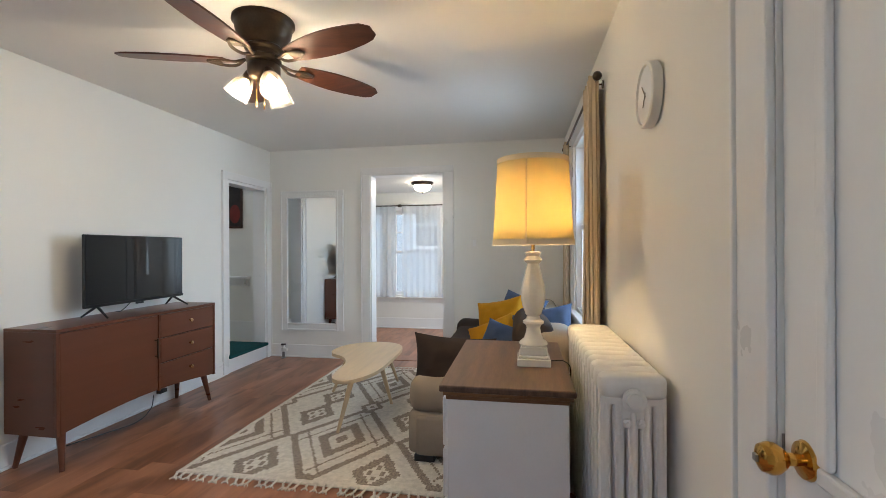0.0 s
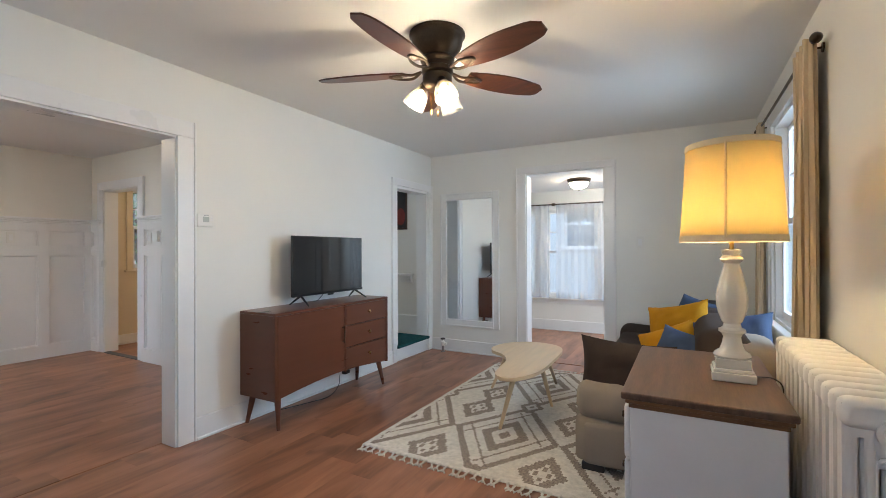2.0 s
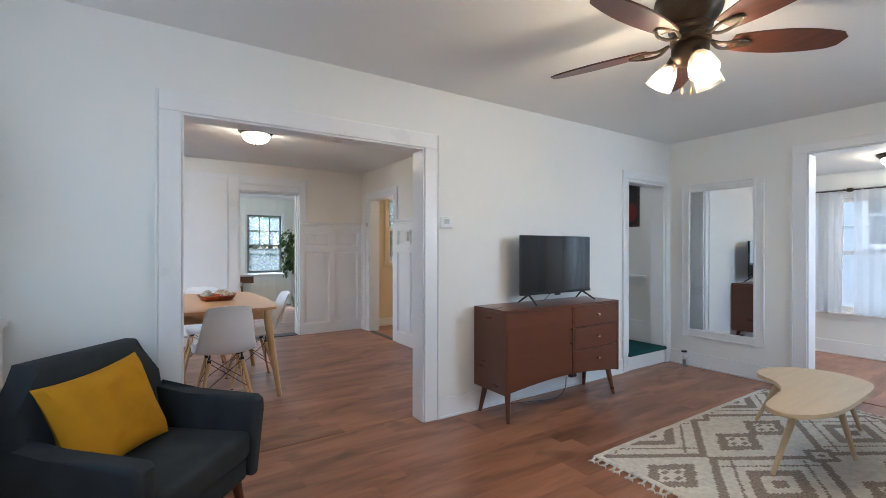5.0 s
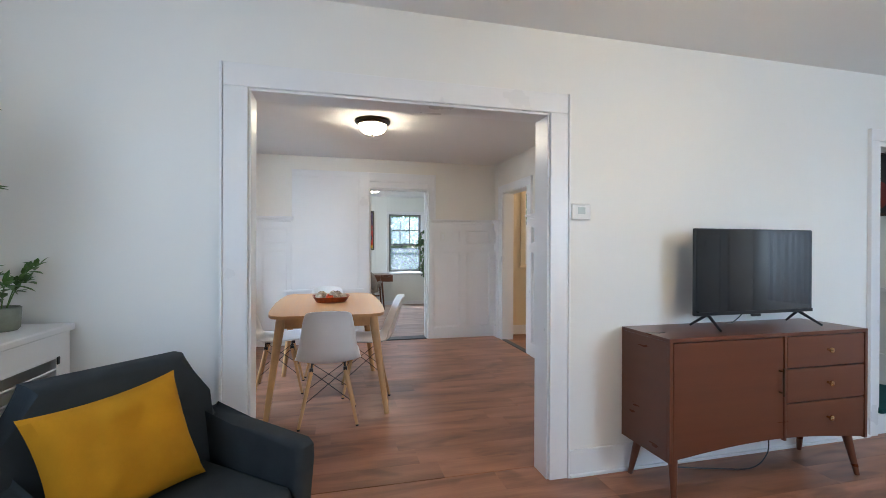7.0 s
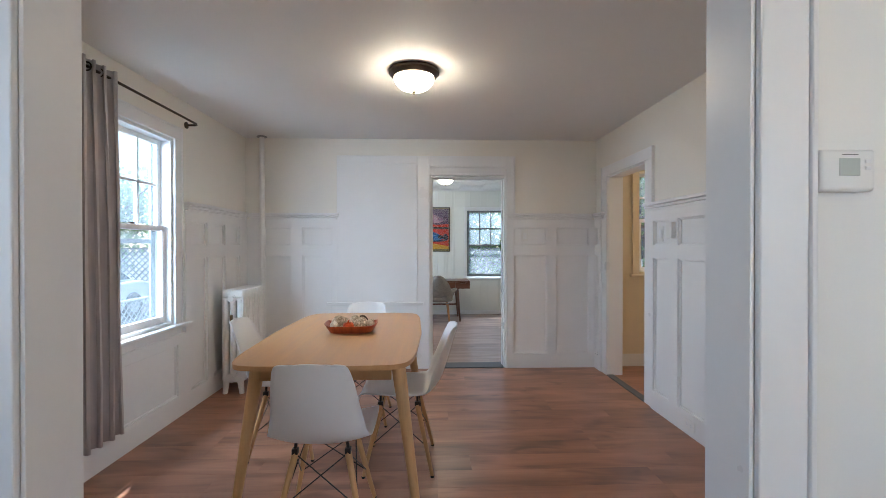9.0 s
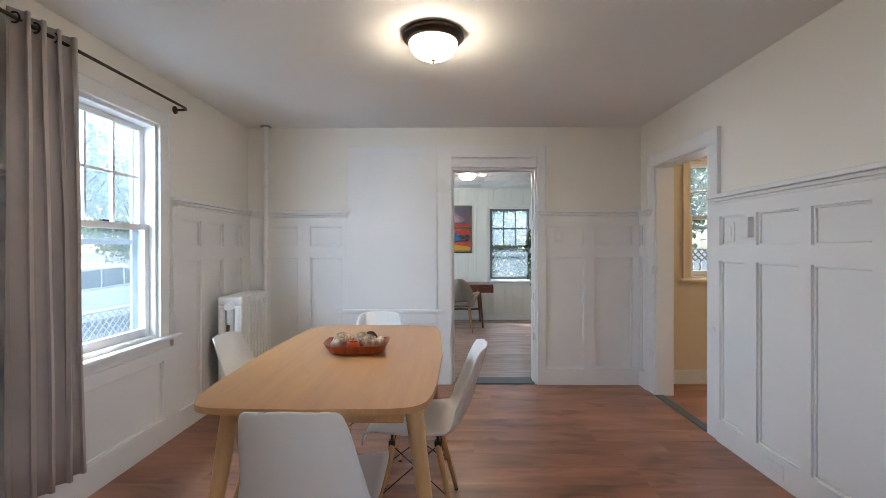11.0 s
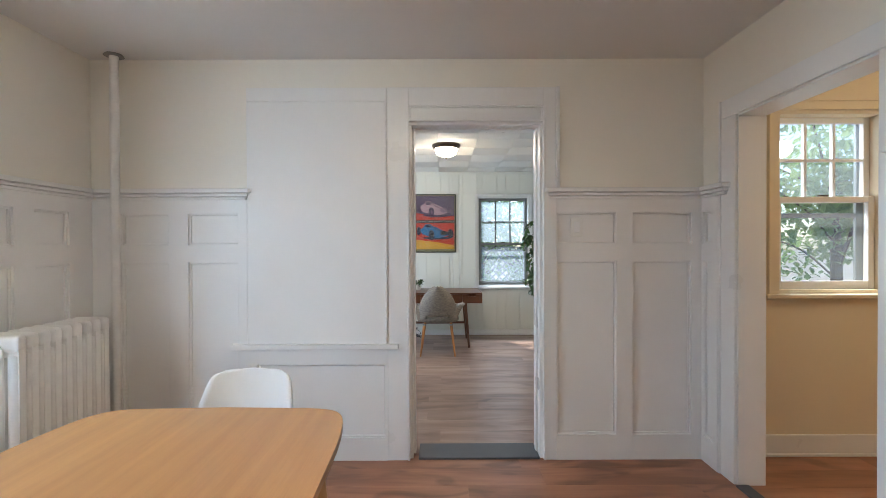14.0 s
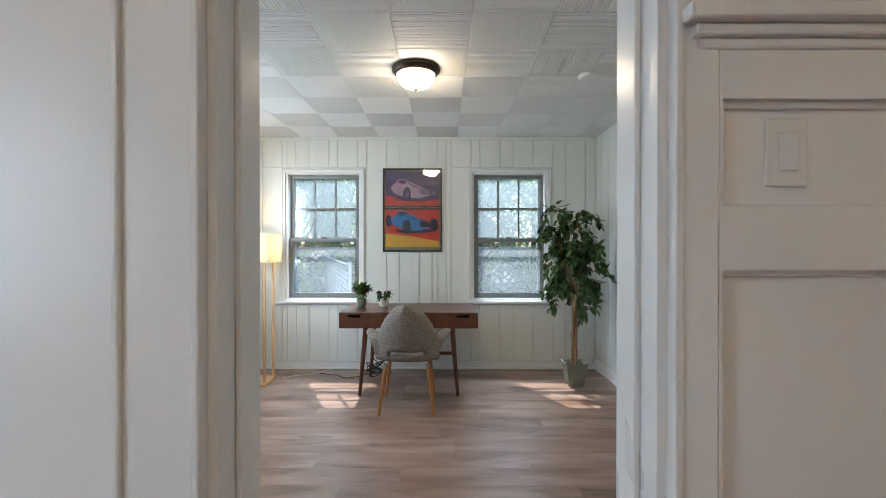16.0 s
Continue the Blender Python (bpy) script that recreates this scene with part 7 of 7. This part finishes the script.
# ---- outdoors ----
def chain_fence(name, m, length, height, pitch, label, wire=0.004, post_mat=None):
    o = thing(name, m, label, "fence")
    pm = post_mat or STEEL
    n = int(length / 2.4)
    for k in range(n + 1):
        b = B()
        rod(b, (k * length / n, 0, 0), (k * length / n, 0, height + 0.05), 0.03, 0.03, 10)
        part("post", b, pm, o)
    b = B()
    rod(b, (0, 0, height), (length, 0, height), 0.022, 0.022, 10)
    part("top_rail", b, pm, o)
    vs, fs = [], []
    def strip(x0, z0, x1, z1):
        k = len(vs)
        d = Vector((x1 - x0, 0, z1 - z0)).normalized()
        s = Vector((-d.z, 0, d.x)) * wire
        for p in (Vector((x0, 0, z0)), Vector((x1, 0, z1))):
            for q in (s, -s):
                for yy in (-wire, wire):
                    vs.append(tuple(p + q + Vector((0, yy, 0))))
        for f in ((0, 1, 5, 4), (2, 3, 7, 6), (0, 2, 6, 4), (1, 3, 7, 5)):
            fs.append(tuple(k + i for i in f))
    x = -height
    while x < length:
        a, c = max(x, 0), min(x + height, length)
        if c > a:
            strip(a, a - x, c, c - x)
            strip(a, height - (a - x), c, height - (c - x))
        x += pitch
    me = bpy.data.meshes.new("wire_mesh")
    me.from_pydata(vs, [], fs)
    me.materials.append(pm)
    w = new("wire_mesh", me)
    w.parent = o
    w["kind"] = "stuff"


GALV = mat("galvanised_wire", C(170, 172, 172), 0.5, metal=0.4, var=0.08)
LATTICE = mat("grey_lattice_wood", C(150, 152, 150), 0.8, var=0.15)
GZ = -0.55
chain_fence("chain_link_fence", Matrix.Translation((-15.0, -3.2, GZ)), 18.0, 1.05, 0.11, "galvanised chain-link fence along the street", 0.004, GALV)
chain_fence("lattice_fence", Matrix.Translation((-21.0, -12.0, GZ)) @ pose(0, 0, 0, 0, 0, 90), 24.0, 1.75, 0.26, "weathered lattice fence at the back of the yard", 0.022, LATTICE)
chain_fence("chain_link_fence", Matrix.Translation((-20.5, -2.5, GZ)) @ pose(0, 0, 0, 0, 0, 18), 8.5, 1.5, 0.16, "galvanised chain-link fence across the yard", 0.006, GALV)
for k in range(9):
    b = B()
    box(b, 0, -0.04, 0, 0.018, 0.04, 1.6, 0.003)
    tagged(part("fence_picket", b, WHITEPAINT, None, "", False, Matrix.Translation((-9.3 - 0.4, 4.2 + 0.13 * k, GZ))), "pale wooden fence picket seen through the hall window", "fence", "pickets by the hall")


def tree_mesh(seed, height, radius, n, leaf):
    r = random.Random(seed)
    b = B()
    rod(b, (0, 0, 0), (0.1, 0.05, height * 0.55), 0.16, 0.09, 10)
    tips = []
    for k in range(16):
        a = r.uniform(0, 6.28)
        z = height * r.uniform(0.10, 0.5)
        e = Vector((math.cos(a) * radius * r.uniform(0.4, 1), math.sin(a) * radius * r.uniform(0.4, 1), z + height * r.uniform(0.05, 0.5)))
        s = Vector((0.05, 0.02, z))
        tube(b, curve_pts([s, s.lerp(e, 0.5) + Vector((0, 0, 0.2)), e], 6), 0.03, 6)
        tips.append((s, e))
    items = []
    for _ in range(n):
        s, e = r.choice(tips)
        p = s.lerp(e, r.uniform(0.35, 1.05)) + rand_dir(r) * radius * 0.34 * r.random() ** 0.4
        items.append((p, rand_dir(r, -0.3), Vector((0, 0, 1)), leaf * r.uniform(0.7, 1.3), leaf * r.uniform(0.5, 0.8)))
    return b, items


TREELEAF = cloth_through("tree_leaf", (0.28, 0.40, 0.17, 1), 0.0, 0.6, 3.0)
TREEBARK = mat("tree_bark", (0.10, 0.075, 0.055, 1), 0.9, var=0.3, scale=6, bump=0.5)


def tree(label, m, seed, height, radius, n, leaf, group):
    o = thing("tree", m, label, "tree", group)
    b, items = tree_mesh(seed, height, radius, n, leaf)
    part("trunk", b, TREEBARK, o, "", True)
    leaves("crown", o, items, TREELEAF)
    return o


t1 = tree("leafy green yard tree behind the fence", Matrix.Translation((-22.5, -4.0, GZ)), 3, 7.5, 2.6, 3600, 0.26, "yard trees")
t2 = tree("leafy green yard tree behind the fence", Matrix.Translation((-23.5, 3.0, GZ)), 5, 8.0, 2.9, 4000, 0.26, "yard trees")
for p, q in (((-24, -0.5), 1), ((-23, 7.5), 2), ((-26, 11), 1), ((-25.5, -8), 2), ((-28, 1.5), 2), ((-28, 6), 1), ((-21.8, 0.8), 1), ((-29, -4), 2), ((-18, -13), 1), ((-12, -16), 2), ((-24, -14), 2), ((-6, -17), 1), ((-19, 9.5), 1), ((-17, 13), 2)):
    copy_thing(t1 if q == 1 else t2, pose(p[0], p[1], GZ, 0, 0, (p[0] * 57 + p[1] * 31) % 360))
s1 = tree("low leafy shrub along the yard fence", Matrix.Translation((-20.2, -1.0, GZ - 0.1)), 8, 2.0, 1.0, 1100, 0.13, "yard shrubs")
for k, (x, y) in enumerate(((-20.3, 0.8), (-20.0, 2.6), (-20.4, 4.4), (-20.2, -3.0), (-20.1, 6.2), (-17.0, -2.6), (-18.3, -2.0))):
    copy_thing(s1, pose(x, y, GZ - 0.1, 0, 0, 73 * k))


def car():
    o = thing("parked_car", pose(-12.2, -7.3, GZ, 0, 0, 0), "white parked car on the street beyond the fence", "car")
    paint = mat("white_car_paint", (0.78, 0.79, 0.80, 1), 0.2, var=0.01, bump=0, coat=0.6)
    dk = mat("dark_car_glass", (0.03, 0.035, 0.04, 1), 0.08, var=0.02, bump=0)
    M = Matrix(((1, 0, 0, 0), (0, 0, 1, 0), (0, 1, 0, 0), (0, 0, 0, 1)))
    b = B()
    prism(b, [(-2.2, 0.35), (-2.1, 0.25), (2.1, 0.25), (2.2, 0.40), (2.15, 0.72), (1.35, 0.90), (-1.6, 0.96), (-2.15, 0.86)], -0.86, 0.86, M, 0.08, 3)
    part("body", b, paint, o, "", True)
    b = B()
    prism(b, [(-1.75, 0.93), (1.30, 0.88), (0.55, 1.42), (-0.75, 1.46)], -0.72, 0.72, M, 0.10, 3)
    part("cabin", b, paint, o, "", True)
    for s in (-1, 1):
        for pts in ([(-0.65, 0.98), (-0.02, 0.96), (-0.02, 1.36), (-0.62, 1.37)], [(0.04, 0.96), (0.95, 0.95), (0.50, 1.34), (0.04, 1.36)], [(-1.45, 0.99), (-0.72, 0.98), (-0.69, 1.36), (-0.95, 1.30)]):
            b = B()
            prism(b, pts, s * 0.705, s * 0.735, M)
            part("side_window", b, dk, o, "dark side window")
    for x in (-1.35, 1.35):
        for s in (-1, 1):
            b = B()
            lathe(b, [(0.20, -0.10), (0.31, -0.10), (0.33, -0.07), (0.33, 0.07), (0.31, 0.10), (0.20, 0.10)], 28, Matrix.Translation((x, s * 0.80, 0.33)) @ pose(0, 0, 0, 90, 0, 0), True)
            w = part("wheel", b, BLACK, o, "", True)
            b = B()
            lathe(b, [(0.195, 0.0), (0.19, 0.112), (0.0, 0.116)], 20, Matrix.Translation((x, s * 0.80, 0.33)) @ pose(0, 0, 0, -90 * s, 0, 0), True)
            part("rim", b, STEEL, w, "", True)


car()
b = B()
box(b, -60, -11.0, GZ - 0.05, 40, -5.2, GZ + 0.012)
tagged(part("road", b, mat("asphalt", (0.10, 0.10, 0.105, 1), 0.9, var=0.2, scale=4, bump=0.4)), "grey asphalt street", "road", "", "structure")


def neighbour_house():
    o = thing("neighbour_house", Matrix.Translation((-4.5, 13.5, GZ)), "pale sided neighbouring house with white trimmed windows", "house")
    side = mat("pale_grey_siding", (0.50, 0.53, 0.56, 1), 0.6, var=0.06, scale=2, bump=0.1)
    wins = [(-1.2, -0.3, 1.9, 3.2), (1.3, 2.2, 1.9, 3.2), (3.6, 4.5, 1.9, 3.2)]
    b = B()
    slab(b, "y", 0, 0.2, -4, 8, 0, 5.2, wins)
    part("front_wall", b, side, o)
    for k in range(34):
        b = B()
        z = 0.02 + k * 0.15
        slab(b, "y", -0.022, -0.0005, -4, 8, z, z + 0.145, [w for w in wins if w[2] < z + 0.145 and w[3] > z] and [(w[0], w[1], z - 1, z + 1) for w in wins if w[2] < z + 0.145 and w[3] > z])
        part("siding_board", b, side, o)
    for x0, x1, z0, z1 in wins:
        b = B()
        for q in ((x0 - 0.1, z0 - 0.1, x1 + 0.1, z0), (x0 - 0.1, z1, x1 + 0.1, z1 + 0.1), (x0 - 0.1, z0, x0, z1), (x1, z0, x1 + 0.1, z1), (x0, (z0 + z1) / 2 - 0.03, x1, (z0 + z1) / 2 + 0.03)):
            box(b, q[0], -0.05, q[1], q[2], -0.023, q[3], 0.004)
        w = part("window", b, TRIM, o, "white trimmed window")
        b = B()
        box(b, x0, 0.05, z0, x1, 0.06, z1)
        part("pane", b, mat("dark_window_glass", (0.06, 0.07, 0.08, 1), 0.06, bump=0), w)
    b = B()
    prism(b, [(-0.5, 5.0), (0.1, 5.0), (3.0, 7.0), (3.0, 7.2)], -4.2, 8.2, Matrix(((0, 0, 1, 0), (1, 0, 0, 0), (0, 1, 0, 0), (0, 0, 0, 1))))
    part("roof", b, mat("grey_shingle", (0.09, 0.09, 0.095, 1), 0.9, var=0.3, scale=9, bump=0.5), o)


neighbour_house()

# ---- floor planks, each one its own piece ----
plank_cache = {}


def plank_mesh(w, L, wood):
    k = (round(w, 3), round(L, 2), wood.name)
    if k not in plank_cache:
        b = B()
        box(b, 0.0, 0.0, -0.0055, k[0], k[1], 0.0)
        top = [e for e in b.edges if all(v.co.z > -0.001 for v in e.verts)]
        bmesh.ops.bevel(b, geom=top, offset=0.0004, segments=1, affect="EDGES")
        me = bpy.data.meshes.new("plank")
        b.to_mesh(me)
        b.free()
        me.materials.append(wood)
        plank_cache[k] = me
    return plank_cache[k]


def plank_floor(name, label, x0, x1, y0, y1, seed, wood=FLOOR, w=0.182, L=1.22):
    r = random.Random(seed)
    o = thing(name, Matrix(), label, "floor", "", "structure")
    x = x0
    while x < x1 - 0.01:
        ww = min(w, x1 - x)
        y = y0 - round(r.uniform(0.1, 1.1), 1)
        while y < y1 - 0.01:
            a, c = max(y, y0), min(y + L, y1)
            if c - a > 0.02:
                ob = new("plank", plank_mesh(ww, c - a, wood))
                ob.location = (x, a, 0)
                ob.parent = o
            y += L
        x += ww


plank_floor("floor_living", "brown wood-look vinyl planks in the living room", DE, XE + 0.1, YS, YN + 0.02, 1)
plank_floor("floor_dining", "brown wood-look vinyl planks in the dining room", DW - 0.06, DE, DS, DN, 2)
plank_floor("floor_office", "grey-brown wood-look vinyl planks in the office", OW, DW - 0.06, OS, ON, 3, FLOOR_GREY)
plank_floor("floor_hall", "brown wood-look vinyl planks in the hall", HX, -4.6, DN, HN, 4)
plank_floor("floor_sunroom", "brown wood-look vinyl planks in the sunroom", SX0, SX1, YN + 0.02, SN, 5)
